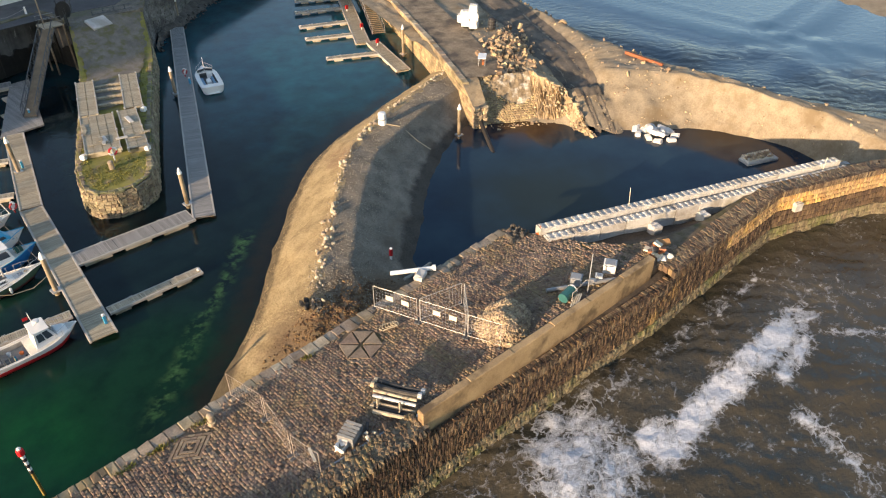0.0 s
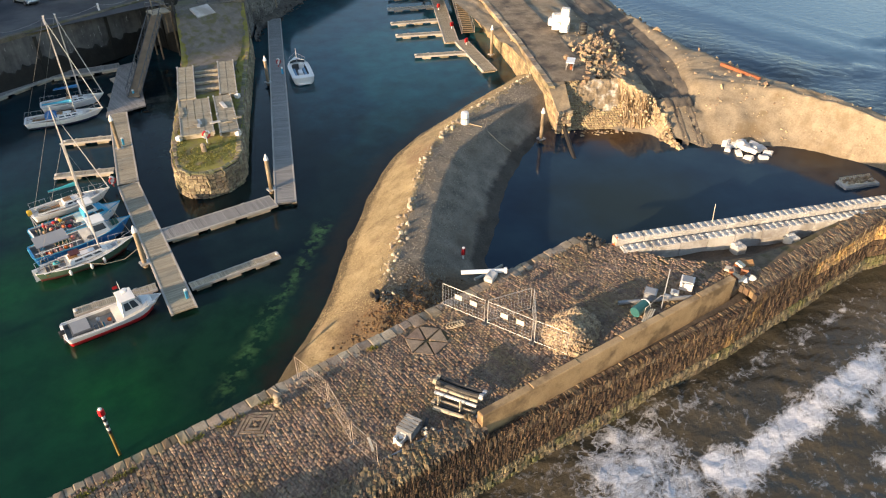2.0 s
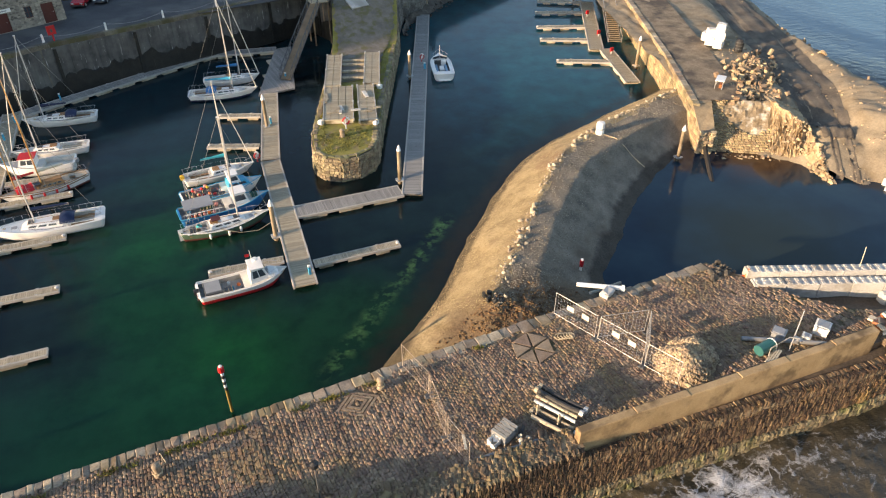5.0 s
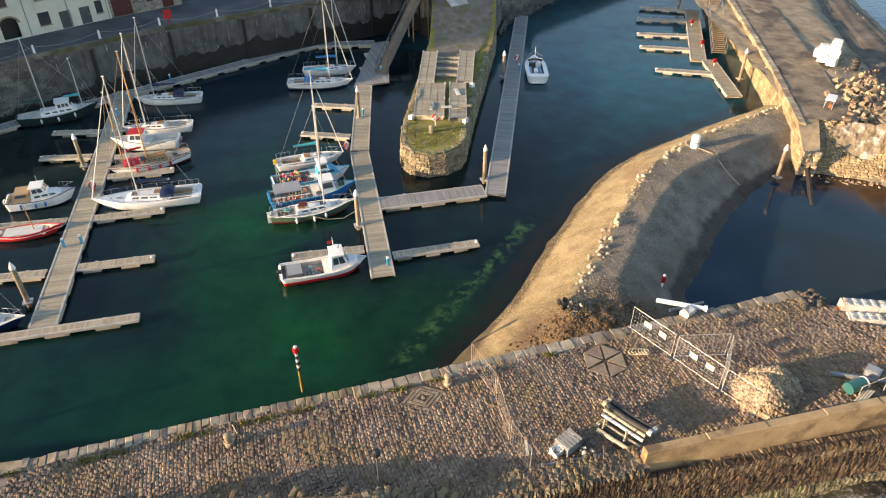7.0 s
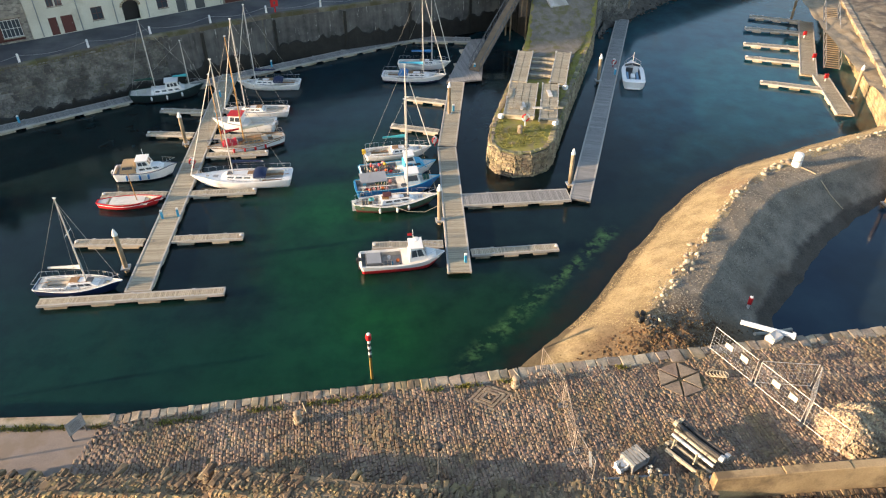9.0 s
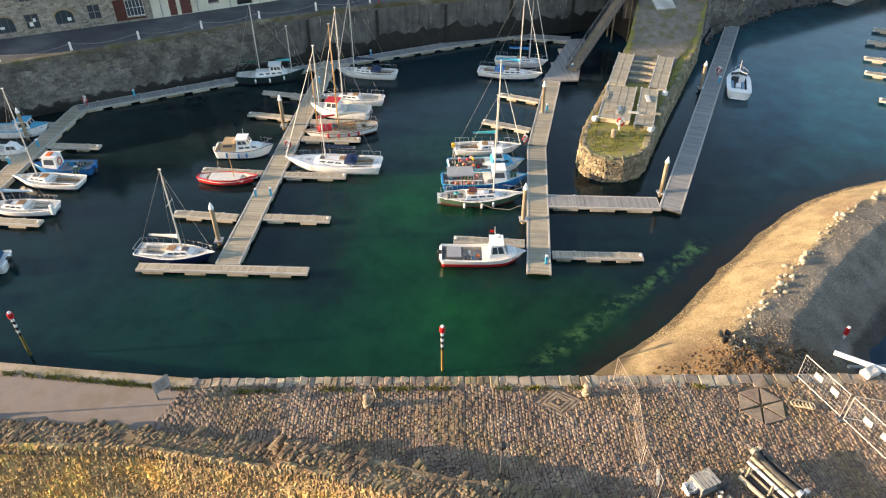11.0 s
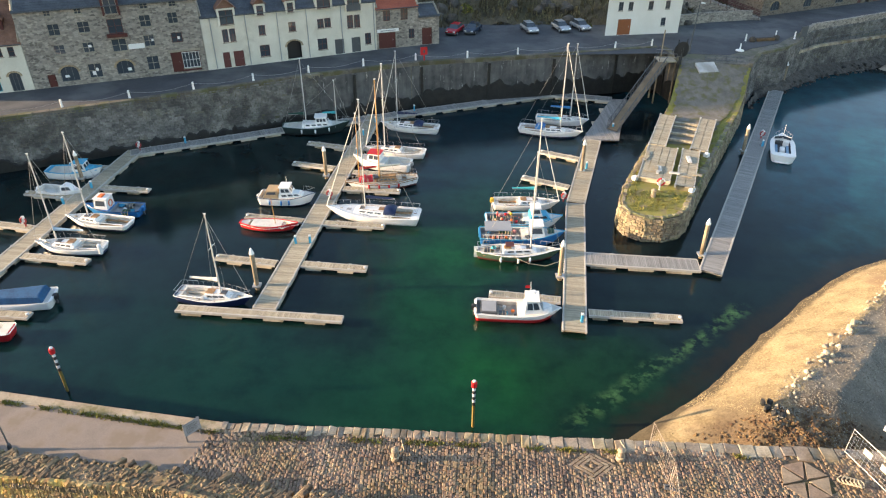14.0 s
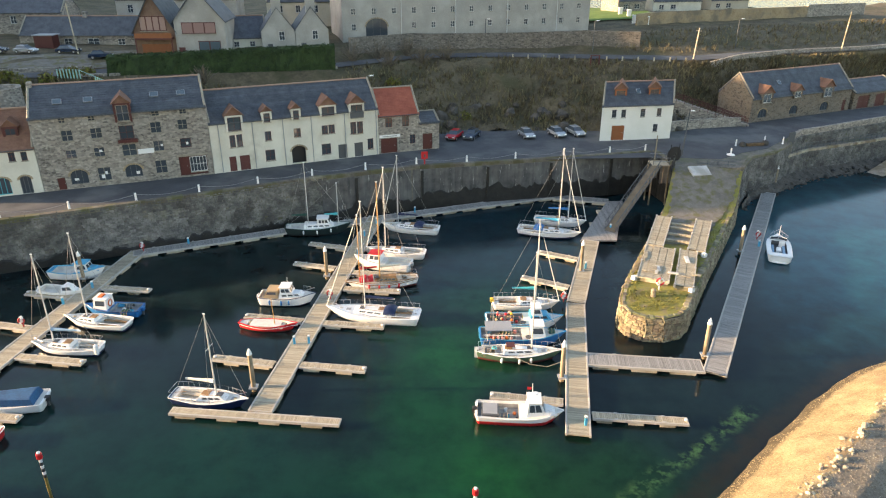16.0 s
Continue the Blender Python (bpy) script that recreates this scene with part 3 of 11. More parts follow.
M["slab_worn"] = surface("slab_worn", (0.17, 0.124, 0.083), (0.31, 0.236, 0.168), 1.2, 8.0, 0.85, 0.03, random_by="object", spread=0.2)
M["slab"] = surface("slab", (0.19, 0.137, 0.092), (0.34, 0.255, 0.183), 1.2, 8.0, 0.85, 0.01, random_by="object", spread=0.12, stain=(0.32, 0.23, 0.155), stain_scale=0.9, stain_at=0.58)
M["teal_dark"] = plain("teal_dark", (0.03, 0.13, 0.13), 0.5)
M["gang_tan"] = surface("gang_tan", (0.15, 0.115, 0.075), (0.26, 0.20, 0.13), 0.8, 9.0, 0.8, 0.004)
M["hedge"] = surface("hedge", (0.012, 0.028, 0.008), (0.045, 0.075, 0.018), 0.8, 6.0, 0.9, 0.1)
M["tuft"] = surface("tuft", (0.085, 0.072, 0.038), (0.215, 0.175, 0.095), 0.25, 3.0, 0.9, 0.0, random_by="island", spread=0.35)
M["twig"] = surface("twig", (0.10, 0.08, 0.06), (0.20, 0.16, 0.11), 2.0, 9.0, 0.9, 0.0)
M["sandstone"] = surface("sandstone", (0.26, 0.19, 0.11), (0.44, 0.34, 0.21), 0.6, 4.0, 0.9, 0.03, stain=(0.18, 0.15, 0.11), stain_scale=0.3)
M["ridge_tile"] = plain("ridge_tile", (0.42, 0.26, 0.18), 0.8)
M["tile_brown"] = surface("tile_brown", (0.16, 0.08, 0.05), (0.27, 0.14, 0.09), 1.0, 7.0, 0.8, 0.01)
M["crag"] = surface("crag", (0.035, 0.032, 0.028), (0.12, 0.105, 0.085), 0.8, 5.0, 0.9, 0.08)
M["mint"] = plain("mint", (0.30, 0.52, 0.44), 0.7)
M["harl_cream"] = surface("harl_cream", (0.72, 0.70, 0.62), (0.82, 0.80, 0.73), 0.35, 10.0, 0.9, 0.005)
M["sandstone_dk"] = stonework("sandstone_dk", (0.10, 0.078, 0.06), (0.24, 0.19, 0.14), 0.5, (0.22, 0.19, 0.15))
M["woodbrown_pale"] = surface("woodbrown_pale", (0.15, 0.085, 0.055), (0.23, 0.14, 0.092), 0.8, 6.0, 0.7, 0.01)
M["cream_dk"] = surface("cream_dk", (0.45, 0.40, 0.31), (0.56, 0.50, 0.39), 0.35, 8.0, 0.9, 0.01)
M["woodmaroon"] = plain("woodmaroon", (0.13, 0.04, 0.035), 0.5)
M["path_grey"] = surface("path_grey", (0.12, 0.108, 0.09), (0.22, 0.20, 0.17), 0.9, 12.0, 0.9, 0.02, stain=(0.13, 0.12, 0.055), stain_scale=0.8)
M["rust"] = surface("rust", (0.22, 0.07, 0.03), (0.36, 0.13, 0.06), 1.5, 8.0, 0.9, 0.01)
M["whitesack"] = surface("whitesack", (0.62, 0.60, 0.56), (0.76, 0.74, 0.70), 1.5, 6.0, 0.8, 0.03)
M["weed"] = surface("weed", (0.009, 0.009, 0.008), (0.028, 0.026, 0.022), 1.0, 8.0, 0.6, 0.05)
M["path_earth"] = surface("path_earth", (0.145, 0.108, 0.07), (0.33, 0.26, 0.175), 0.7, 7.0, 0.9, 0.05, stain=(0.085, 0.066, 0.05), stain_scale=0.28, stain_at=0.54)
M["haul"] = surface("haul", (0.062, 0.052, 0.042), (0.155, 0.132, 0.105), 0.5, 6.0, 0.95, 0.08, stain=(0.20, 0.165, 0.12), stain_scale=0.3, stain_at=0.6)
M["tarred_dark"] = plain("tarred_dark", (0.03, 0.026, 0.022), 0.7)
M["paleblock"] = surface("paleblock", (0.40, 0.39, 0.37), (0.54, 0.53, 0.50), 0.8, 8.0, 0.85, 0.01, random_by="object", spread=0.12, stain=(0.32, 0.30, 0.26), stain_scale=0.6)
M["pebble"] = surface("pebble", (0.14, 0.12, 0.09), (0.32, 0.275, 0.205), 1.5, 8.0, 0.9, 0.0, random_by="island", spread=0.35)
M["seatop"] = surface("seatop", (0.085, 0.06, 0.038), (0.235, 0.175, 0.112), 1.2, 7.0, 0.9, 0.05, random_by="island", spread=0.3, stain=(0.20, 0.13, 0.07), stain_scale=0.5, stain_at=0.58)
M["headrubble"] = surface("headrubble", (0.08, 0.057, 0.036), (0.25, 0.187, 0.118), 1.0, 7.0, 0.92, 0.06, random_by="island", spread=0.35, stain=(0.19, 0.14, 0.07), stain_scale=0.6, stain_at=0.55)
M["island_stones"] = surface("island_stones", (0.15, 0.122, 0.08), (0.36, 0.295, 0.195), 1.0, 7.0, 0.85, 0.03, random_by="island", spread=0.3, stain=(0.14, 0.14, 0.07), stain_scale=0.4)
M["brownstone"] = surface("brownstone", (0.07, 0.042, 0.02), (0.19, 0.115, 0.055), 1.5, 8.0, 0.9, 0.0, random_by="island", spread=0.4)
M["quaystones"] = surface("quaystones", (0.095, 0.093, 0.088), (0.25, 0.238, 0.215), 0.5, 5.0, 0.9, 0.06, random_by="island", spread=0.2, stain=(0.085, 0.082, 0.075), stain_scale=0.45, stain_at=0.5)
M["quaystone"] = surface("quaystone", (0.095, 0.093, 0.09), (0.27, 0.256, 0.235), 0.6, 5.0, 0.9, 0.04, random_by="object", spread=0.3, stain=(0.15, 0.14, 0.08), stain_scale=0.15)
M["tanstone"] = surface("tanstone", (0.24, 0.18, 0.10), (0.44, 0.345, 0.205), 0.9, 7.0, 0.88, 0.03, random_by="object", spread=0.28, stain=(0.17, 0.14, 0.08), stain_scale=0.3)
M["tanstones"] = surface("tanstones", (0.24, 0.18, 0.10), (0.44, 0.345, 0.205), 0.9, 7.0, 0.88, 0.03, random_by="island", spread=0.28, stain=(0.17, 0.14, 0.08), stain_scale=0.3)
M["rope"] = plain("rope", (0.48, 0.40, 0.27), 0.9)
M["headstone"] = stonework("headstone", (0.12, 0.085, 0.05), (0.33, 0.245, 0.155), 0.5, (0.15, 0.11, 0.065))
M["gravelstones"] = surface("gravelstones", (0.22, 0.165, 0.085), (0.42, 0.33, 0.185), 1.5, 8.0, 0.95, 0.0, random_by="island", spread=0.25)
M["quaycoping"] = surface("quaycoping", (0.10, 0.088, 0.066), (0.24, 0.21, 0.165), 1.0, 8.0, 0.9, 0.02, random_by="object", spread=0.2, stain=(0.10, 0.095, 0.045), stain_scale=0.5, stain_at=0.5)
M["workdeck"] = surface("workdeck", (0.28, 0.27, 0.25), (0.44, 0.42, 0.38), 1.5, 9.0, 0.7, 0.0)

# ---- the large structure ----
PIER_Z, QUAY_Z = 4.2, 6.6
PIER_N = [(-80, 44), (-48, 36.8), (-29.4, 33.05), (-21.4, 31.6), (-13.3, 30.2), (-3.0, 29.7), (5.1, 29.2), (17.7, 28.5), (37.6, 27.3)]
PAR_IN = [(-80, 36), (-50, 30.6), (-26.2, 27.3), (-15.7, 25.9), (-6.9, 23.9), (2.2, 20.8), (18.9, 18.9), (40.3, 15.5), (58.5, 14.0), (70.5, 8.0), (84, -6)]
PAR_OUT = [(-80, 33.5), (-50, 28.4), (-25, 25.2), (-15.2, 24.4), (-7.5, 22.5), (1.5, 19.4), (18.7, 17.45), (39.0, 14.1), (57.7, 12.3), (68.8, 6.6), (82, -7.5)]
QUAY = [(-110, 50), (-80, 62.5), (-45.2, 77.3), (-31.5, 83.7), (-18, 90.5), (-3.7, 96.1), (11.1, 99.0), (33, 104.0)]


def head_z(x):
    """Height of the sea wall's head along the pier."""
    return line_y([(-90, 4.95), (-7.8, 5.0), (-6.9, 5.75), (-3, 6.05), (4, 6.0), (7.5, 4.85), (20, 4.72)], x)


def build_sea():
    bm = B()
    xs = [-3000, -800, -250, -90] + [-60 + 1.5 * i for i in range(120)] + [160, 400, 1200, 3000]
    ys = [-2500, -700, -200, -60] + [-30 + 1.5 * i for i in range(46)] + [60, 120, 300, 1500, 4000]
    rows = []
    for y in ys:
        r = []
        for x in xs:
            z = 0.0
            if -61 < x < 119 and -31 < y < 39.5:
                out = line_y(PAR_OUT, max(-80, min(81.9, x))) - y if x < 80 else 10.0
                z = (0.34 * fbm(x + 0.4 * y, y * 1.6, 7.0, 4) - 0.1) if out > 0 else -0.5
            r.append((x, y, z))
        rows.append(r)
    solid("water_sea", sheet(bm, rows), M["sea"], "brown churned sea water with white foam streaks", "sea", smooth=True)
    bm = B()
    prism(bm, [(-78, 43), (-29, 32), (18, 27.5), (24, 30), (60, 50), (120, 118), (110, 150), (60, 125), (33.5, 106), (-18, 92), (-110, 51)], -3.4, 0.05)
    solid("water_harbour", bm, M["harbour"], "calm dark green harbour water with shoal patches and shade painted round the jetty", "water")
    bm = B()
    prism(bm, [(25, 29), (38, 26.5), (70, 7.5), (78, 12), (78, 34), (62, 44), (56, 49), (44, 46)], -0.4, 0.06)
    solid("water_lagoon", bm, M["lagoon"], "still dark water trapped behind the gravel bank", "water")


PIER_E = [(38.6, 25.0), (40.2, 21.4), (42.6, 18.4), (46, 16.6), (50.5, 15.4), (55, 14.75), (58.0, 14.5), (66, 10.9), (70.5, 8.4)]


def build_pier():
    ring = PAR_IN[:10] + PIER_E[-2::-1] + PIER_N[::-1]
    bm = prism(B(), ring, -2, PIER_Z - 0.055)
    solid("pier_body", bm, M["joint"], "masonry pier core with earth between its setts", "pier")
    bm = prism(B(), [(x + 0.05, y + 0.22) for x, y in PAR_OUT] + PAR_IN[::-1], -2, 3.55)
    solid("wall_sea", bm, M["rubblecore"], "thick rubble sea wall facing the surf", "sea wall")
    bm = B()
    k = 0.0
    while along(PAR_OUT, k)[0].x < 17.6:
        p, q = along(PAR_OUT, k)[0], along(PAR_OUT, k + 1.0)[0]
        prism(bm, [(p.x, p.y + 0.2), (q.x, q.y + 0.2), (q.x, line_y(PAR_IN, q.x)), (p.x, line_y(PAR_IN, p.x))], 3.4, min(head_z(p.x), head_z(q.x)) - 0.10)
        k += 1.0
    solid("wall_sea_head", bm, M["headstone"], "rubble and earth filling of the sea wall head", "sea wall")
    # worn tarred path at the landward end
    n = [p for p in PIER_N if p[0] < -14]
    i = [p for p in PAR_IN if p[0] < -15]
    bm = prism(B(), i + [(-14.3, 25.75), (-14.6, 27.6), (-14.0, 29.3)] + [(x + 0.1, y - 0.75) for x, y in n[::-1]], PIER_Z - 0.1, PIER_Z)
    solid("path", bm, M["path"], "pale worn tarmac path along the pier", "path")
    bm = B()
    for (x0, y0), (x1, y1) in zip(n + [(-13.6, 30.25)], (n + [(-13.6, 30.25)])[1:]):
        prism(bm, [(x0, y0 - 0.75), (x1, y1 - 0.75), (x1, y1 + 0.02), (x0, y0 + 0.02)], PIER_Z - 0.6, PIER_Z + 0.05)
    solid("kerb", bm, M["kerbstone"], "smooth concrete edge along the path", "kerb")
    # earth washed out behind the broken pier
    rows = []
    for k in range(17):
        u = k / 16
        p, _ = along(PIER_E, u * length(PIER_E) * 0.93)
        q = Vector((38.9 + 26.5 * u, 25.2 - 13.6 * u))
        r = []
        for j in range(9):
            v = j / 8
            w = p.lerp(q, v)
            z = 3.95 - (0.75 + 0.9 * u) * math.sin(min(1, v * 1.6) * math.pi / 2) + 0.18 * fbm(w.x, w.y, 1.0, 4)
            r.append((w.x, w.y, z))
        rows.append(r)
    solid("ground_washout", sheet(B(), rows), M["earth"], "dark earth hollow where the pier has washed out", "earth")


CORNER = [(43.6, 95.4), (45.6, 98.6), (47.2, 101.2), (51.8, 103.6), (56.2, 108.0)]
LEDGE = [(56.2, 108.0), (61.1, 111.7), (74.6, 117.3), (90, 124.6), (105, 132)]
LEDGE_Z = 4.7
LAND = QUAY + [(34.2, 97.4)] + CORNER + [(57.2, 109.6), (60.8, 113.4), (66, 115.8), (79, 122.4), (105, 135.2), (150, 151)]


def build_quay():
    ring = LAND + [(150, 300), (-160, 300), (-160, 50)]
    bm = prism(B(), ring, -2, QUAY_Z - 0.06)
    solid("wall_quay", bm, M["quay"], "tall dark stone quay wall with weed along its foot", "quay wall")
    road = QUAY[:-1] + [(34, 101), (42, 100), (46.5, 103.4), (51.5, 106), (56, 110.6), (60, 115), (66, 117.6), (105, 137.5), (150, 154), (150, 170), (76, 137), (52, 122), (40, 116.5), (-2, 118), (-9, 104.5), (-52, 86), (-125, 56)]
    road = [(x + (0.35 if i < len(QUAY) - 1 else 0) * -0.4, y + (0.7 if i < len(QUAY) - 1 else 0)) for i, (x, y) in enumerate(road)]
    bm = prism(B(), road, QUAY_Z - 0.1, QUAY_Z)
    ledge = prism(B(), LEDGE + [(105, 135.4), (79, 122.6), (66, 116), (60.8, 113.6), (57.2, 109.8)], -2, LEDGE_Z)
    solid("wall_ledge", ledge, M["quay"], "low stone ledge in front of the quay wall", "quay wall")
    solid("road", bm, M["asphalt"], "grey tarmac quayside road with patches", "road")


def build_spit():
    W = [(7, 28.0), (13.2, 33.1), (18.8, 37), (27.1, 44.5), (38.3, 53.5), (48.9, 57.1), (66.4, 61.3), (74, 63)]
    S = [(18.5, 26.2), (21.8, 32.1), (24.6, 35.4), (30.0, 40.1), (38.2, 47.4), (45.0, 51.1), (53.9, 53.5), (64, 55.6)]
    T = [(24, 25.5), (26.3, 33.0), (29.2, 36.2), (33.8, 40.5), (39.6, 45.0), (44.3, 47.4), (55.0, 50.2), (62.5, 50.5)]
    L = [(32, 25.5), (33.0, 32.6), (35.3, 34.7), (38.6, 37.3), (42.8, 40.4), (48.3, 43.7), (53.9, 46.3), (58.8, 46.9)]
    n, k = 90, 8
    w, s, t, l = (spline([(*p, 0) for p in q], n) for q in (W, S, T, L))
    rows = []
    for i in range(n):
        f = 0.42 + 0.58 * min(1.0, i / (0.17 * n)) ** 0.8
        out = (w[i] - s[i]).normalized()
        inn = (l[i] - t[i]).normalized()
        key = [(w[i] + out * 2.5, -1.2), (w[i], 0.0), (w[i].lerp(s[i], 0.55), 1.75), (s[i], 3.0), (t[i], 2.9), (t[i].lerp(l[i], 0.30), 1.85), (t[i].lerp(l[i], 0.70), 0.72), (l[i], 0.0), (l[i] + inn * 2.5, -1.2)]
        r = []
        for (a, za), (b, zb) in zip(key, key[1:]):
            for q in range(k):
                p = a.lerp(b, q / k)
                z = (za + (zb - za) * q / k) * (f if za >= 0 else 1.0)
                mound = max(0.0, 1 - ((p.x - 22.5) ** 2 / 16 + (p.y - 30.7) ** 2 / 5)) if z > 0 else 0.0
                r.append((p.x, p.y, z + 0.06 * fbm(p.x, p.y, 1.2, 4) + 0.14 * fbm(p.x, p.y, 6.0, 3) + mound * (0.45 + 0.25 * fbm(p.x, p.y, 1.0, 3))))
        rows.append(r)
    spit = solid("ground_spit", sheet(B(), rows), M["gravel"], "curved bank of tan gravel and shingle, grey and painted darker on its shaded side", "gravel bank", smooth=True)
    spit.data.materials.append(M["gravel_lee_shaded"])
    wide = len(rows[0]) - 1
    # faces from the crest eastward take the grey, shade-darkened gravel
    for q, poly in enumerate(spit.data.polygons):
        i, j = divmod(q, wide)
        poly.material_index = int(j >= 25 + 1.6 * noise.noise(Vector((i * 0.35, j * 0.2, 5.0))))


HAUL = [(106, 96, 0), (92, 75, 0), (82.5, 59.5, 0), (75.5, 49, 0), (71.2, 42.6, 0), (68.7, 38.6, 0), (66.6, 35.4, 0), (64.9, 33.2, 0)]


def haul_cut(x, y):
    """How deep the haul road is cut at a place."""
    c = np.array([p[:2] for p in spline(HAUL, 80)])
    d = np.hypot(c[:, 0] - x, c[:, 1] - y)
    i = int(d.argmin())
    half = 3.4 - 1.7 * min(1, max(0, (i - 30) / 30))
    return max(0.0, min(1.0, (half + 0.9 - d[i]) / 1.2))


def build_embankment():
    st = [
        [(80, 100, 3.6), (86, 97, 4.1), (104, 92, 4.2), (112, 90, -1)],
        [(70, 76, 3.6), (76, 72, 4.1), (90, 66, 4.2), (97, 64, -1)],
        [(62.5, 57, 3.6), (68, 57, 4.1), (84, 53, 4.2), (91, 53, -1)],
        [(58.0, 45.5, -0.6), (65.0, 52.0, 4.1), (81, 46, 4.4), (88, 47, -1)],
        [(60.4, 42.3, -0.6), (67.8, 48.6, 4.2), (80, 42, 4.4), (87, 43, -1)],
        [(63.2, 38.2, -0.6), (70.8, 43.0, 4.2), (79.6, 38, 4.4), (86, 38, -1)],
        [(67, 31.8, -0.6), (74.5, 36.0, 4.5), (79.2, 34, 4.5), (85, 34, -1)],
        [(73.3, 25.7, -0.6), (76.8, 30, 4.6), (79, 29, 4.5), (85, 29, -1)],
        [(75.8, 16.4, -0.6), (77.4, 18.5, 4.6), (79.2, 18.5, 4.5), (85, 18, -1)],
        [(71, 8.6, -0.6), (75, 7.6, 4.3), (80, 5, 4.5), (87, 3, -1)],
        [(70, 6, 3.5), (75, 2, 4.2), (82, -4, 4.2), (90, -8, -1)],
    ]
    n, k = 150, 18
    lines = [spline([s[j] for s in st], n) for j in range(4)]
    rows = []
    for i in range(n):
        r = []
        for j in range(3):
            a, b = lines[j][i], lines[j + 1][i]
            for q in range(k + (j == 2)):
                p = a.lerp(b, q / k)
                z = p.z + 0.13 * fbm(p.x, p.y, 1.3, 5) + 0.26 * fbm(p.x, p.y, 5.0, 4)
                ax, ay, bx, by = 69.2, 39.6, 64.6, 32.5
                t = max(0.0, min(1.0, ((p.x - ax) * (bx - ax) + (p.y - ay) * (by - ay)) / ((bx - ax) ** 2 + (by - ay) ** 2)))
                off = math.hypot(p.x - ax - t * (bx - ax), p.y - ay - t * (by - ay))
                z = max(z, 3.5 - 4.0 * t - 1.1 * max(0.0, off - 1.9) + 0.05 * fbm(p.x, p.y, 0.8, 3)) if off < 4 else z
                if p.z > 0:
                    z -= 0.75 * haul_cut(p.x, p.y) * (0.0 < t < 0.05 or t == 0.0)
                    z += 0.75 * min(0.6, max(0.0, 1 - ((p.x - 70.4) ** 2 + (p.y - 33.4) ** 2) / 8.5))
                    g = abs(fbm(p.x * 1.6 + p.y, p.y * 0.7 - p.x, 2.2, 4))
                    z -= 0.28 * max(0.0, 0.10 - g) / 0.10 * (p.z < 4.0)
                r.append((p.x, p.y, z))
        rows.append(r)
    solid("ground_embankment", sheet(B(), rows), M["sand"], "bulldozed sand and earth embankment", "embankment", smooth=True)
    wall = [(57.8, 49.0), (66, 62.5), (73.5, 76), (84, 95), (95, 112)]
    ring = wall + [(99, 109), (88, 92), (77.5, 73), (70, 60.5), (66, 54.0), (62.0, 52.0), (60.2, 48.6)]
    bm = prism(B(), ring[::-1], -2, 4.2)
    v = [bm.verts.new((x, y, z)) for z, q in ((-2, 0), (0, 1)) for (x, y), z in zip([(56.4, 46.1), (58.0, 45.5), (60.2, 48.6), (57.8, 49)], ([-2] * 4, [2.5, 2.5, 4.15, 4.15])[q])]
    for f in ((0, 1, 5, 4), (1, 2, 6, 5), (3, 0, 4, 7), (4, 5, 6, 7)):
        bm.faces.new([v[i] for i in f])
    solid("wall_east_pier", bm, M["sandstone"], "old stone harbour wall, broken off at its end", "harbour wall")


FOOT = [(-160, 60), (-110, 76), (-60, 95), (-14, 112.5), (-2, 112.5), (3, 117), (41, 117), (50, 129), (76, 141.5), (150, 175)]
EDGE = [(-160, 85), (-110, 101), (-60, 119), (-20, 126), (-5, 138), (13, 140), (30, 137), (49, 135), (71, 144), (92, 150), (150, 182)]


def hill_lines(x):
    f, e = line_y(FOOT, x), line_y(EDGE, x)
    s = max(0.0, min(1.0, (x - 30) / 20))
    return [(f, 6.3), (f + 0.35 * (e - f), 9.2), (f + 0.7 * (e - f), 13.2), (e, 15.5), (e + 7.5, 15.7), (e + 14, 17.2), (e + 26, 18.0 + 1.0 * s), (e + 48, 19.0 + s), (e + 75, 19.5 - 14 * s * (x > 90)), (e + 140, 19.5 - 24 * s), (e + 600, 19.5 - 24 * s)]


def hill_z(x, y):
    L = hill_lines(x)
    for (a, za), (b, zb) in zip(L, L[1:]):
        if y <= b:
            return za + (zb - za) * max(0.0, (y - a) / (b - a))
    return L[-1][1]


def build_hill():
    xs = [-1500, -400, -300, -250, -220, -200, -190, -180, -170, -160, -152, -144, -136, -128] + [-120 + 2.5 * i for i in range(108)] + [160, 300, 1500]
    rows = []
    sub = [6, 6, 6, 3, 4, 4, 4, 4, 3, 3]
    for k in range(10):
        for q in range(sub[k] + (k == 9)):
            r = []
            for x in xs:
                L = hill_lines(max(-159, min(149, x)))
                f = q / sub[k]
                y = L[k][0] + (L[k + 1][0] - L[k][0]) * f
                z = L[k][1] + (L[k + 1][1] - L[k][1]) * f
                amp = 0.9 if k < 3 else (0.0 if k == 3 else 0.25)
                # unseen rise west of the view, added to keep low sun off the town
                a, b = max(0.0, min(1.0, (-94 - x) / 90)), max(0.0, min(1.0, (y - 73) / 17))
                z += 38 * a * a * (3 - 2 * a) * b * b * (3 - 2 * b)
                r.append((x, y, z + amp * fbm(x, y, 5.0, 4) + amp * 0.35 * fbm(x, y, 1.7, 3)))
            rows.append(r)
    solid("ground_hill", sheet(B(), rows), M["scrub"], "steep hillside of rough winter grass and scrub, with an added unseen western rise", "hillside", smooth=True)
    rows = []
    for i in range(100):
        x = -110 + 2.5 * i
        e = line_y(EDGE, x)
        rows.append([(x, e + v, 15.72 + 0.02 * v) for v in (0.8, 3.0, 6.0)])
    solid("road_upper", sheet(B(), rows), M["asphalt"], "narrow tarmac road along the hilltop", "road")


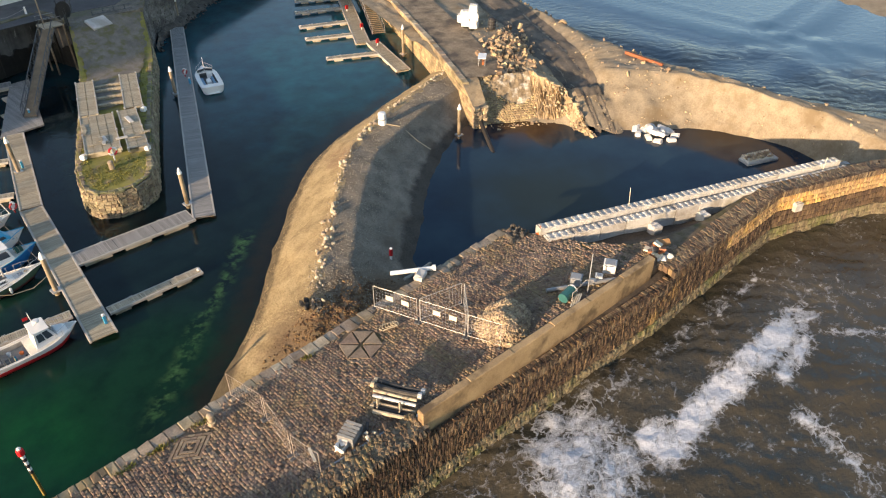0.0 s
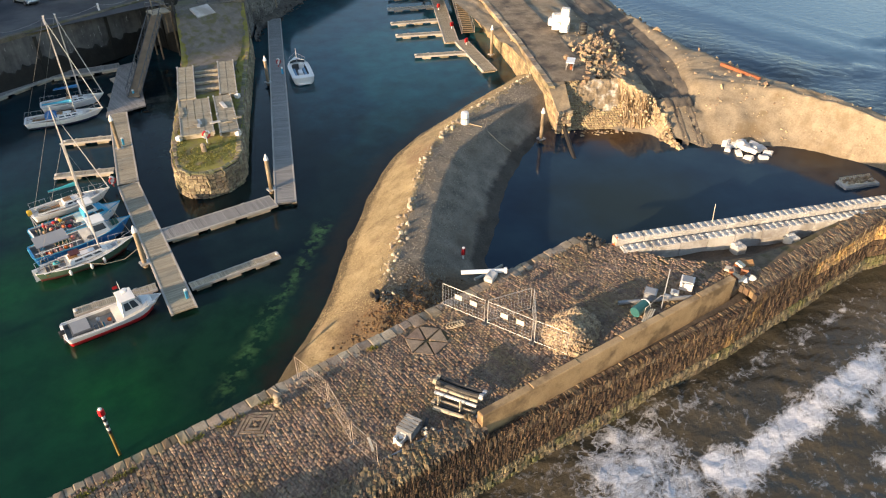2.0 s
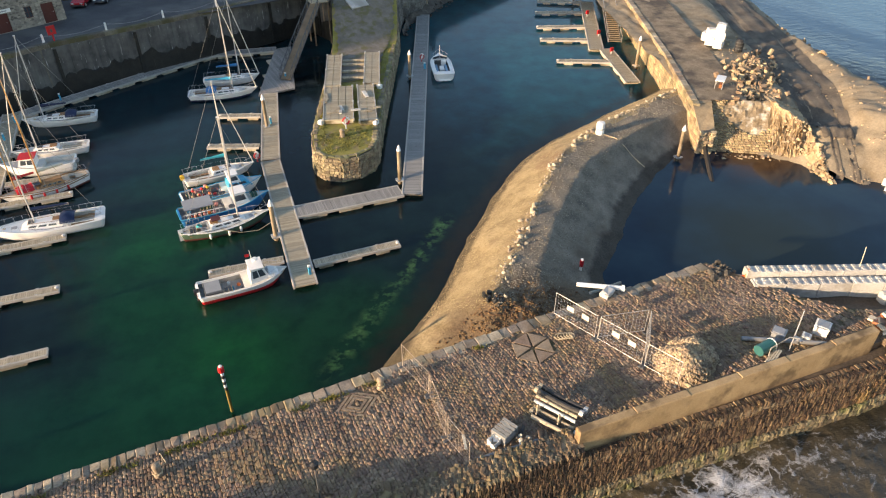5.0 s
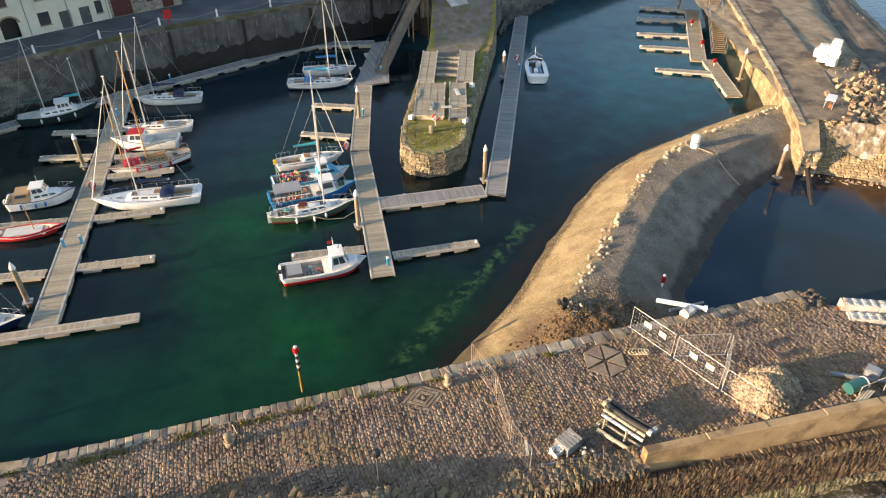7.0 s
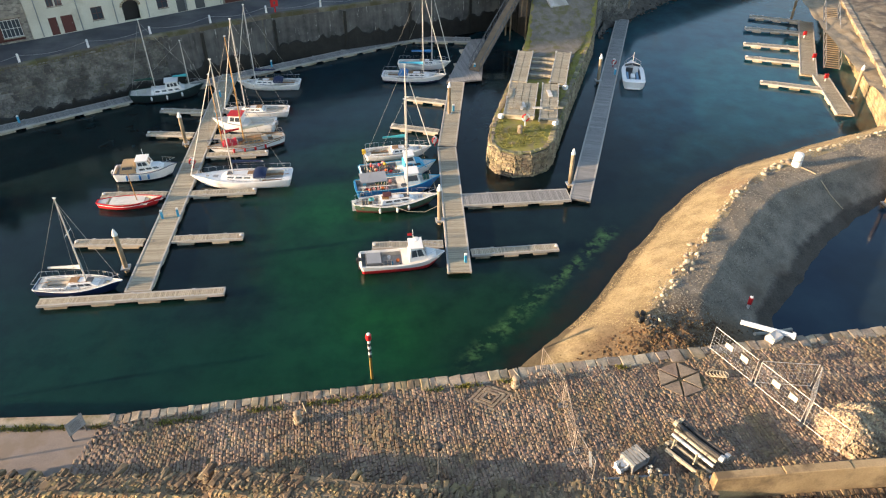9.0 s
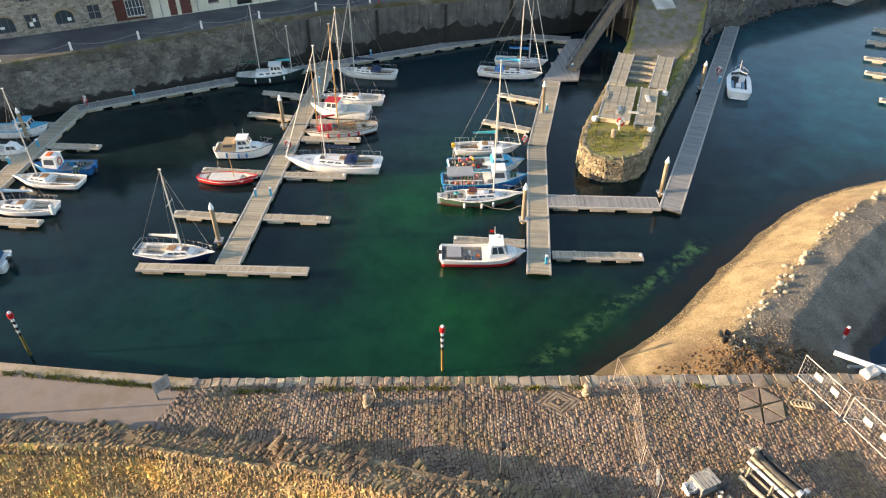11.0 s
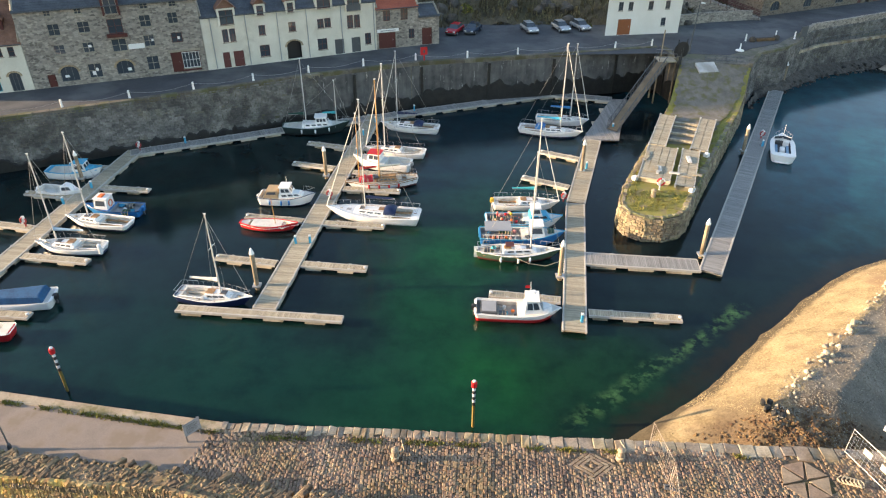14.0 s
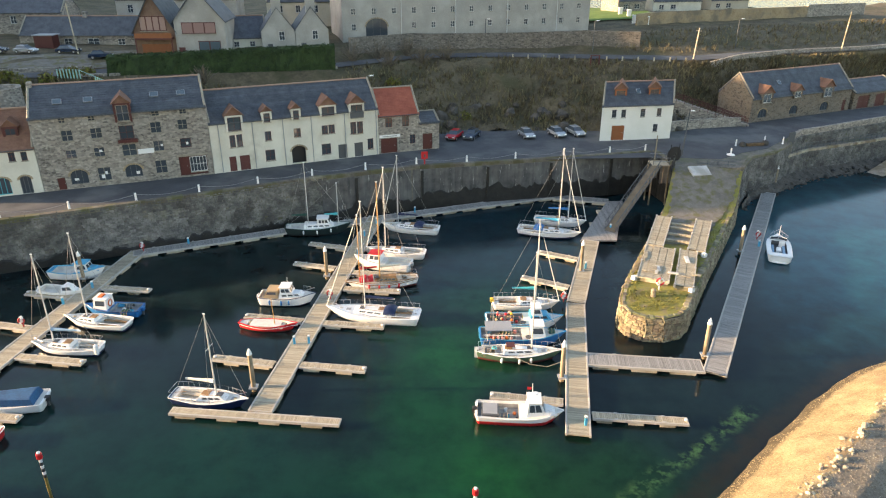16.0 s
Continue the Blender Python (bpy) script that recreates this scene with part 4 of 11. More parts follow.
def build_beach():
    rows = []
    for k in range(25):
        p, a = along([(146, 45), (139.5, 33), (134.6, 21.5), (130, 6), (128, -14)], k / 24 * 60)
        n = Vector((-math.sin(a), math.cos(a)))
        rows.append([(p.x + n.x * v, p.y + n.y * v, 0.03 + 0.06 * v + 0.05 * fbm(p.x, p.y + v, 2.0, 3)) for v in (-4, 0, 4, 9, 16, 30, 60)])
    solid("ground_beach", sheet(B(), rows), M["sand"], "pale sandy beach across the water", "beach", smooth=True)


build_sea()
build_beach()
build_pier()
build_quay()
build_spit()
build_embankment()
build_hill()

# ---- marina: pontoons, piles, boats ----
def heading(a, b):
    return math.degrees(math.atan2(b[1] - a[1], b[0] - a[0]))


def pontoon(a, b, w, dz=0.0, deck="planks", name="pontoon", group="marina pontoons", every=3.2, kerb=0.16, label="weathered timber pontoon walkway on pale concrete floats"):
    a, b = Vector(a), Vector(b)
    L = (b - a).length
    ob = thing(name, pose(a.x, a.y, dz, 0, 0, heading(a, b)), label, "pontoon", group)
    n = max(1, round(L / every))
    s = L / n
    for i in range(n):
        x0, x1 = i * s + 0.015, (i + 1) * s - 0.015
        part("deck_panel", box(B(), x0, x1, -w / 2 + kerb, w / 2 - kerb, 0.36, 0.5), M[deck], ob)
        f0, f1 = i * s + s * 0.14, i * s + s * (0.62 if w < 1.6 else 0.80)
        part("float", box(B(), f0, f1, -w / 2 + 0.05, w / 2 - 0.05, -0.35, 0.30, None, 0.04), M["float"], ob)
    for sgn in (-1, 1):
        y0, y1 = sorted((sgn * (w / 2), sgn * (w / 2 - kerb)))
        part("edge_beam", box(B(), 0, L, y0, y1, 0.30, 0.525, None, 0.015), M["galv_wood"], ob)
    part("end_beam", box(B(), L, L + 0.08, -w / 2, w / 2, 0.30, 0.51), M["galv_wood"], ob)
    k = max(2, int(L / 4.5))
    for i in range(k):
        for sgn in (-1, 1):
            x = (i + 0.5) * L / k
            bm = B()
            rod(bm, (x - 0.14, sgn * (w / 2 - 0.07), 0.60), (x + 0.14, sgn * (w / 2 - 0.07), 0.60), 0.022, n=6)
            rod(bm, (x, sgn * (w / 2 - 0.07), 0.52), (x, sgn * (w / 2 - 0.07), 0.60), 0.03, n=6)
            part("cleat", bm, M["galv"], ob)
    return ob


def finger(a, b, w=0.95, dz=0.004):
    ob = pontoon(a, b, w, dz, "planks", "finger_pontoon", "finger pontoons", 3.0, 0.1, "narrow timber finger pontoon on two concrete floats")
    L = (Vector(b) - Vector(a)).length
    bm = B()
    lathe(bm, [(0.10, 0.52), (0.16, 0.56), (0.16, 0.66), (0.08, 0.70)], 8, (L - 0.1, 0, 0))
    part("fender_roller", bm, M["trim"], ob)
    return ob


M["galv_wood"] = surface("galv_wood", (0.36, 0.34, 0.30), (0.50, 0.47, 0.42), 0.8, 9.0, 0.7, 0.003)

pontoon((10.8, 43.8), (14.45, 65.6), 2.05)
pontoon((14.55, 65.9), (19.6, 83.0), 2.05, 0.004)
pontoon((13.6, 54.75), (24.0, 53.55), 2.15, 0.008, "planks_grey")
pontoon((24.75, 52.4), (51.3, 102.1), 2.1, 0.012, "planks_grey")
pontoon((25.2, 98.2), (16.6, 100.5), 1.9, 0.004, "planks_grey")
pontoon((16.9, 100.8), (-21.4, 86.5), 1.9, 0.0, "planks_grey")
pontoon((-21.4, 86.4), (-38.9, 78.9), 1.9, 0.004, "planks_grey")
pontoon((-38.6, 79.6), (-42.6, 44.0), 2.0)
pontoon((-9.5, 92.0), (-15.2, 46.9), 2.1, 0.006)
pontoon((-22.7, 46.95), (-8.4, 45.4), 0.95, 0.010, name="end_pontoon")
plat = thing("landing_platform", pose(0, 0, 0.006), "wide grey decked landing platform at the gangway foot", "platform")
part("deck", prism(B(), [(18.2, 83.1), (23.0, 83.1), (27.4, 98.2), (25.0, 98.2)], 0.3, 0.5), M["planks_grey"], plat)
for x, y in ((20.5, 85), (22, 89), (24, 94)):
    part("float", box(B(), x - 1.3, x + 1.6, y - 1, y + 1, -0.3, 0.29), M["float"], plat)

for a, b in [((12.4, 46.3), (20.0, 45.5)), ((10.3, 48.1), (4.2, 49.1)), ((14.4, 69.6), (9.4, 72.2)), ((16.8, 77.2), (12.4, 79.4)),
             ((-12.4, 61.5), (-6.0, 60.8)), ((-13.2, 53.8), (-7.1, 53.0)), ((-15.6, 53.9), (-21.5, 55.0)), ((-14.5, 61.9), (-20.6, 63.0)),
             ((-12.9, 74.6), (-18.0, 76.0)), ((-12.1, 80.6), (-17.2, 82.1)), ((-11.2, 69.3), (-4.8, 68.6)), ((-10.6, 73.5), (-4.0, 72.6)),
             ((-10.0, 80.4), (-3.4, 79.5)), ((-41.8, 60.4), (-47.5, 61.6)), ((-38.6, 69.5), (-33.0, 68.8)), ((-41.0, 67.2), (-46.4, 68.2)),
             ((-40.2, 55.2), (-33.5, 54.2)), ((-41.2, 46.6), (-34.8, 45.9)), ((-39.9, 74.6), (-45.0, 75.6)), ((-13.3, 57.6), (-6.6, 57.0))][:19]:
    finger(a, b)


def pile(x, y, top, r=0.2, name="mooring_pile", label="rust-brown tubular steel mooring pile with white pointed cap"):
    ob = thing(name, pose(x, y, -2), label, "pile", "mooring piles")
    bm = B()
    rod(bm, (0, 0, 0), (0, 0, top + 1.75), r, n=14)
    part("shaft", bm, M["pile"], ob, smooth=False)
    bm = B()
    lathe(bm, [(r * 1.15, top + 1.70), (r * 1.15, top + 1.80), (r * 0.55, top + 2.15), (0.02, top + 2.35)], 14)
    part("cap", bm, M["white"], ob, "white pointed plastic cap")
    bm = B()
    box(bm, -r - 0.16, r + 0.16, -r - 0.16, r + 0.16, 2.42, 2.56)
    part("guide_collar", bm, M["galv"], ob)
    return ob


for x, y, z in [(10.75, 51.8, 4.0), (16.55, 73.9, 4.1), (24.9, 55.5, 4.1), (37.9, 79.7, 3.7), (-16.6, 50.3, 4.1), (-13.6, 72.6, 3.9), (-41.9, 71.9, 3.6), (53.6, 105.3, 3.7), (67.1, 68.1, 4.3), (77.8, 96.5, 3.9), (20.8, 101.6, 4.1), (53.3, 45.6, 3.9)]:
    pile(x, y, z)


def marker_pole(x, y, top):
    ob = thing("channel_marker", pose(x, y, -2), "black and white banded marker pole with red top", "marker pole", "channel markers")
    part("lower_pole", rod(B(), (0, 0, 0), (0, 0, top + 2 - 2.1), 0.10, n=10), M["tarred"], ob)
    z = top + 2 - 2.1
    for i in range(6):
        part("band", rod(B(), (0, 0, z + 0.27 * i), (0, 0, z + 0.27 * (i + 1)), 0.112, n=10), M["white" if i % 2 else "black"], ob)
    bm = B()
    lathe(bm, [(0.15, z + 1.62), (0.2, z + 1.68), (0.2, z + 2.05), (0.17, z + 2.12)], 10)
    part("top_mark", bm, M["red"], ob, "red can top mark")
    part("lamp", lathe(B(), [(0.12, z + 2.12), (0.12, z + 2.2), (0.05, z + 2.25)], 8), M["white"], ob)
    return ob


M["tarred"] = surface("tarred", (0.16, 0.12, 0.03), (0.30, 0.22, 0.05), 1.0, 6.0, 0.7, 0.01)
marker_pole(2.13, 33.85, 4.25)
marker_pole(-27.7, 37.35, 4.15)


# ---- boats ----
def hull_form(L, beam, free, sheer, stern, fine, draft=0.35):
    """Stations from stern to bow: x, half breadth, sheer height."""
    out = []
    for i in range(15):
        u = i / 14
        if u < 0.45:
            b = stern + (1 - stern) * math.sin(u / 0.45 * math.pi / 2)
        else:
            b = max(0.0, 1 - ((u - 0.45) / 0.55) ** fine)
        z = free * (1 + sheer * (max(0, u - 0.35) / 0.65) ** 2 + 0.12 * max(0, 0.35 - u) / 0.35)
        out.append((-L / 2 + L * u * 0.96 + (0.04 * L if u == 1 else 0), max(b * beam / 2, 0.03), z))
    return out


def add_hull(ob, L, beam, free, sheer=0.45, stern=0.75, fine=2.2, upper="white", lower="navy", band=0.28, rail="white", deck="boatdeck", well=(0.0, 0.35), well_depth=0.5, side=0.28, well_mat="boatdeck"):
    st = hull_form(L, beam, free, sheer, stern, fine)
    fair = [tuple(p) for p in spline(st, 43)]
    x0, b0, z0 = st[0]
    fair = [(x0 - 0.17, b0 * 0.72, z0 * 0.95), (x0 - 0.13, b0 * 0.86, z0 * 0.98), (x0 - 0.05, b0 * 0.96, z0)] + fair
    lo, hi = B(), B()
    rows_lo, rows_hi = [], []
    for i, (x, b, z) in enumerate(fair):
        u = max(0.0, (x + L / 2) / L)
        rake = 0.13 * L * max(0.0, (u - 0.62) / 0.38) ** 2
        tuck = 0.16 * L * max(0.0, 0.16 - u)
        bz = min(band, z * 0.6)
        b = max(b, 0.02)

        def at(yy, zz):
            k = 1 - max(0, zz) / z
            return (x - rake * k + tuck * k, yy, zz)

        prof = [(b * 0.15, -0.35), (b * 0.66, -0.12), (b * 0.84, bz * 0.5), (b * 0.89, bz)]
        prof2 = [(b * 0.89, bz), (b * 0.945, bz + (z - bz) * 0.35), (b * 0.98, bz + (z - bz) * 0.7), (b, z)]
        rows_lo.append([at(yy, zz) for yy, zz in prof[::-1]] + [at(-yy, zz) for yy, zz in prof])
        rows_hi.append(([at(yy, zz) for yy, zz in prof2[::-1]], [at(-yy, zz) for yy, zz in prof2]))
    sheet(lo, rows_lo)
    bmesh.ops.contextual_create(lo, geom=[v for v in lo.verts][:8])
    part("bottom", lo, M[lower], ob, smooth=True)
    sheet(hi, [r[0] for r in rows_hi])
    sheet(hi, [r[1] for r in rows_hi])
    a, c = rows_hi[0]
    hi.faces.new([hi.verts.new(p) for p in a + c])
    hi.faces.new([hi.verts.new(p) for p in [r[0][0] for r in rows_hi[:4]] + [r[1][-1] for r in rows_hi[3::-1]]])
    part("hull", hi, M[upper], ob, smooth=True)
    # deck with a sunken well
    dk, wl = B(), B()
    w0, w1 = well
    for i in range(14):
        q = []
        for k in (i, i + 1):
            x, b, z = st[k]
            q.append((x, b * 0.985, z - 0.04))
        (xa, ba, za), (xb, bb, zb) = q
        inside = w1 > w0 and w0 <= i / 14 and (i + 1) / 14 <= w1 + 0.001
        if inside:
            ia, ib = max(ba - side, 0.05), max(bb - side, 0.05)
            for s in (-1, 1):
                dk.faces.new([dk.verts.new(p) for p in ((xa, s * ia, za), (xb, s * ib, zb), (xb, s * bb, zb), (xa, s * ba, za))][::s])
                wl.faces.new([wl.verts.new(p) for p in ((xa, s * ia, za), (xb, s * ib, zb), (xb, s * ib, zb - well_depth), (xa, s * ia, za - well_depth))])
            wl.faces.new([wl.verts.new(p) for p in ((xa, -ia, za - well_depth), (xb, -ib, zb - well_depth), (xb, ib, zb - well_depth), (xa, ia, za - well_depth))])
            if not (w0 <= (i - 1) / 14 and i > 0):
                wl.faces.new([wl.verts.new(p) for p in ((xa, -ia, za), (xa, ia, za), (xa, ia, za - well_depth), (xa, -ia, za - well_depth))])
            if (i + 2) / 14 > w1 + 0.001:
                wl.faces.new([wl.verts.new(p) for p in ((xb, -ib, zb), (xb, ib, zb), (xb, ib, zb - well_depth), (xb, -ib, zb - well_depth))])
        else:
            dk.faces.new([dk.verts.new(p) for p in ((xa, -ba, za), (xb, -bb, zb), (xb, bb, zb), (xa, ba, za))])
    part("deck", dk, M[deck], ob)
    if w1 > w0:
        part("cockpit", wl, M[well_mat], ob)
    for s in (-1, 1):
        part("rubbing_strake", tube(B(), [(x, s * b, z) for x, b, z in fair], 0.038, 5), M[rail], ob)
    part("stern_rail", tube(B(), [(fair[0][0], -fair[0][1], fair[0][2]), (fair[0][0], fair[0][1], fair[0][2])], 0.038, 5), M[rail], ob)
    return st


def add_cabin(ob, x0, x1, w0, w1, z0, z1, front=0.5, back=0.1, wall="white", roof=None, panes=3, name="cabin", pane_h=0.5, front_pane=False):
    """A coach roof or wheelhouse from x0 (aft) to x1, tapering forward, with panes in its sides."""
    bm = B()
    t = 0.86
    lo = [(x0, -w0 / 2), (x1, -w1 / 2), (x1, w1 / 2), (x0, w0 / 2)]
    hi = [(x0 + back, -w0 / 2 * t), (x1 - front, -w1 / 2 * t), (x1 - front, w1 / 2 * t), (x0 + back, w0 / 2 * t)]
    va = [bm.verts.new((x, y, z0)) for x, y in lo]
    vb = [bm.verts.new((x, y, z1)) for x, y in hi]
    vc = [bm.verts.new((x * 0.94 + 0.06 * (x0 + x1) / 2, y * 0.8, z1 + 0.05)) for x, y in hi]
    for p, q in ((va, vb), (vb, vc)):
        for i in range(4):
            j = (i + 1) % 4
            bm.faces.new((p[i], p[j], q[j], q[i]))
    bm.faces.new(vc)
    cab = part(name, bm, M[wall], ob)
    za, zb = z0 + (z1 - z0) * (1 - pane_h) * 0.75, z1 - (z1 - z0) * 0.14
    for s in (-1, 1):
        for k in range(panes):
            f0, f1 = 0.10 + 0.8 * k / panes + 0.03, 0.10 + 0.8 * (k + 1) / panes - 0.03
            bm = B()
            c = []
            for f, z in ((f0, za), (f1, za), (f1, zb), (f0, zb)):
                g = (z - z0) / (z1 - z0)
                xa, xb = x0 + back * g, x1 - front * g
                ww = (w0 + (w1 - w0) * f) / 2 * (1 + (t - 1) * g)
                c.append(Vector((xa + (xb - xa) * f, s * (ww + 0.012), z)))
            v = [bm.verts.new(p) for p in c]
            bm.faces.new(v[::s])
            w = [bm.verts.new(p - Vector((0, s * 0.03, 0))) for p in c]
            for i in range(4):
                j = (i + 1) % 4
                bm.faces.new((v[i], v[j], w[j], w[i]))
            part("window", bm, M["glass"], cab)
    if front_pane:
        for s in (-1, 1):
            bm = B()
            c = []
            for fy, z in ((0.08, za), (0.86, za), (0.86, zb), (0.08, zb)):
                g = (z - z0) / (z1 - z0)
                c.append((x1 - front * g + 0.015, s * fy * w1 / 2 * (1 + (t - 1) * g), z))
            bm.faces.new([bm.verts.new(p) for p in c][::s])
            part("windscreen", bm, M["glass"], cab)
    if roof:
        part("cabin_roof", box(B(), x0 + back - 0.12, x1 - front + 0.12, -w0 / 2 * t - 0.06, w0 / 2 * t + 0.06, z1 + 0.052, z1 + 0.11, None, 0.02), M[roof], cab)
    return cab


def add_mast(ob, x, z0, top, L, beam, free, boom=0.0, cover="blue", mat="mast", r=0.075, furl=True, spread=True, bow=None, stern=None, rake=0.0):
    tip = (x - rake, 0, top)
    m = part("mast", rod(B(), (x, 0, z0), tip, r, r * 0.7, 8), M[mat], ob)
    bow = (L / 2 - 0.1, 0, free * 1.4) if bow is None else bow
    stern = (-L / 2 + 0.1, 0, free) if stern is None else stern
    part("forestay", rod(B(), bow, (x - rake, 0, top * 0.97), 0.055 if furl else 0.016, 0.03 if furl else 0.016, 6), M["sailcloth" if furl else "wire"], ob, "furled white headsail" if furl else "")
    part("backstay", rod(B(), stern, tip, 0.014, n=5), M["wire"], ob)
    zs = z0 + (top - z0) * 0.6
    for s in (-1, 1):
        part("shroud", tube(B(), [(x - 0.15, s * beam * 0.46, free), (x - rake * 0.6, s * beam * 0.27, zs), (x - rake, 0, top * 0.98)], 0.014, 5), M["wire"], ob)
    if spread:
        part("spreader", rod(B(), (x - rake * 0.6, -beam * 0.27, zs), (x - rake * 0.6, beam * 0.27, zs), 0.03, n=6), M[mat], m)
    part("masthead", box(B(), x - rake - 0.12, x - rake + 0.12, -0.03, 0.03, top, top + 0.1), M["white"], m)
    if boom:
        zb = z0 + 1.25
        part("boom", rod(B(), (x - 0.08, 0, zb), (x - boom, 0, zb + 0.05), 0.05, n=8), M[mat], ob)
        n = 9
        bm = B()
        rings = []
        for i in range(n):
            u = i / (n - 1)
            xx = x - 0.05 - boom * 0.98 * u
            rr = 0.20 * (1 - 0.55 * u) * (1 + 0.08 * math.sin(9 * u))
            rings.append([bm.verts.new((xx, rr * 0.7 * math.cos(2 * math.pi * k / 8), zb + 0.12 + rr * math.sin(2 * math.pi * k / 8))) for k in range(8)])
        for p, q in zip(rings, rings[1:]):
            for k in range(8):
                bm.faces.new((p[k], p[(k + 1) % 8], q[(k + 1) % 8], q[k]))
        bm.faces.new(rings[0])
        bm.faces.new(rings[-1][::-1])
        part("sail_cover", bm, M[cover], ob, smooth=True)
    return m


def add_pulpit(ob, st, at_bow=True, mat="steel"):
    idx = [11, 12, 13, 14] if at_bow else [3, 2, 1, 0]
    h = 0.6
    l = [(st[i][0] - (0.1 if i == 14 else 0), st[i][1] * 0.92, st[i][2] + h) for i in idx]
    r = [(p[0], -p[1], p[2]) for p in l[::-1]]
    part("pulpit" if at_bow else "pushpit", tube(B(), l + r, 0.016, 5), M[mat], ob)
    for i in idx[:-1]:
        for s in (-1, 1):
            p = (st[i][0], s * st[i][1] * 0.92, st[i][2] - 0.03)
            part("stanchion", rod(B(), p, (p[0], p[1], p[2] + h + 0.02), 0.011, n=5), M[mat], ob)


def add_lifelines(ob, st, mat="steel"):
    for s in (-1, 1):
        part("lifeline", tube(B(), [(st[i][0], s * st[i][1] * 0.93, st[i][2] + 0.55) for i in range(2, 13)], 0.006, 4), M["wire"], ob)
        for i in (4, 6, 8, 10):
            p = (st[i][0], s * st[i][1] * 0.93, st[i][2] - 0.03)
            part("stanchion", rod(B(), p, (p[0], p[1], p[2] + 0.6), 0.010, n=5), M[mat], ob)


def add_outboard(ob, x, z, cowl="black"):
    bm = B()
    box(bm, x - 0.42, x - 0.02, -0.2, 0.2, z + 0.15, z + 0.62, None, 0.1)
    o = part("outboard_motor", bm, M[cowl], ob)
    part("motor_leg", box(B(), x - 0.3, x - 0.12, -0.08, 0.08, z - 0.9, z + 0.15), M["dkgrey"], o)


def add_fenders(ob, st, idx, side, mat="white"):
    for i in idx:
        x, b, z = st[i]
        bm = lathe(B(), [(0.03, -0.32), (0.11, -0.22), (0.12, 0.12), (0.05, 0.26)], 8, (x, side * (b + 0.12), z - 0.35))
        part("fender", bm, M[mat], ob, smooth=True)


def boat(a, b, label, name="sailing_boat", group="moored boats", roll=0.0):
    """An empty afloat midway between stern a and bow b, bow along +x."""
    m = ((a[0] + b[0]) / 2, (a[1] + b[1]) / 2)
    return thing(name, pose(m[0], m[1], 0.05, roll, 0, heading(a, b)), label, "boat", group), math.hypot(b[0] - a[0], b[1] - a[1])


M["sailcloth"] = plain("sailcloth", (0.74, 0.72, 0.66), 0.8)
M["wire"] = plain("wire", (0.42, 0.40, 0.37), 0.4, 0.5)
M["steel"] = plain("steel", (0.55, 0.55, 0.55), 0.3, 0.6)
M["hullgreen"] = plain("hullgreen", (0.075, 0.125, 0.085), 0.25)
M["canvasblue"] = surface("canvasblue", (0.008, 0.055, 0.135), (0.018, 0.105, 0.23), 0.8, 6.0, 0.8, 0.01)
M["netgreen"] = plain("netgreen", (0.03, 0.10, 0.075), 0.9)


def add_clutter(ob, x0, x1, y, z, n, seed):
    """Creels, crates, rope coils and floats left about a working deck."""
    r = random.Random(seed)
    for i in range(n):
        px, py, k = r.uniform(x0, x1), r.uniform(-y, y), i % 5
        if k == 0:
            bm = B()
            w, h = r.uniform(0.28, 0.36), r.uniform(0.36, 0.46)
            prof = [(-w, 0), (-w, h * 0.55), (-w * 0.6, h), (w * 0.6, h), (w, h * 0.55), (w, 0)]
            rows = [[(px + s * 0.3, py + a, z + b) for a, b in prof] for s in (-1, 1)]
            sheet(bm, rows)
            part("creel", bm, M["dkgrey" if r.random() < 0.6 else "netgreen"], ob)
            for s in (-1, 0, 1):
                part("creel_hoop", tube(B(), [(px + s * 0.3, py + a * 1.04, z + b * 1.05) for a, b in prof], 0.025, 4), M["rope"], ob)
        elif k == 1:
            cw = r.uniform(0.2, 0.32)
            part("fish_crate", box(box(box(box(box(B(), px - cw, px + cw, py - 0.2, py + 0.2, z, z + 0.04), px - cw, px - cw + 0.03, py - 0.2, py + 0.2, z, z + 0.24), px + cw - 0.03, px + cw, py - 0.2, py + 0.2, z, z + 0.24), px - cw, px + cw, py - 0.2, py - 0.17, z, z + 0.24), px - cw, px + cw, py + 0.17, py + 0.2, z, z + 0.24), M[r.choice(["grey", "sky_blue", "white", "red"])], ob)
        elif k == 2:
            q = r.uniform(0.2, 0.3)
            part("rope_coil", tube(B(), [((q - 0.004 * t) * math.cos(t) + px, (q - 0.004 * t) * math.sin(t) + py, z + 0.03 + 0.006 * t) for t in range(30)], 0.03, 4), M[r.choice(["rope", "orange", "teal", "sky_blue"])], ob)
        elif k == 3:
            bm = B()
            bmesh.ops.create_icosphere(bm, subdivisions=2, radius=r.uniform(0.13, 0.22), matrix=pose(px, py, z + 0.18))
            part("float", bm, M[r.choice(["orange", "pinkfloat", "red", "white"])], ob, smooth=True)
        else:
            part("bucket", lathe(B(), [(0.11, z), (0.15, z + 0.3), (0.13, z + 0.3), (0.10, z + 0.05)], 10, (px, py, 0)), M[r.choice(["black", "white", "grey"])], ob)


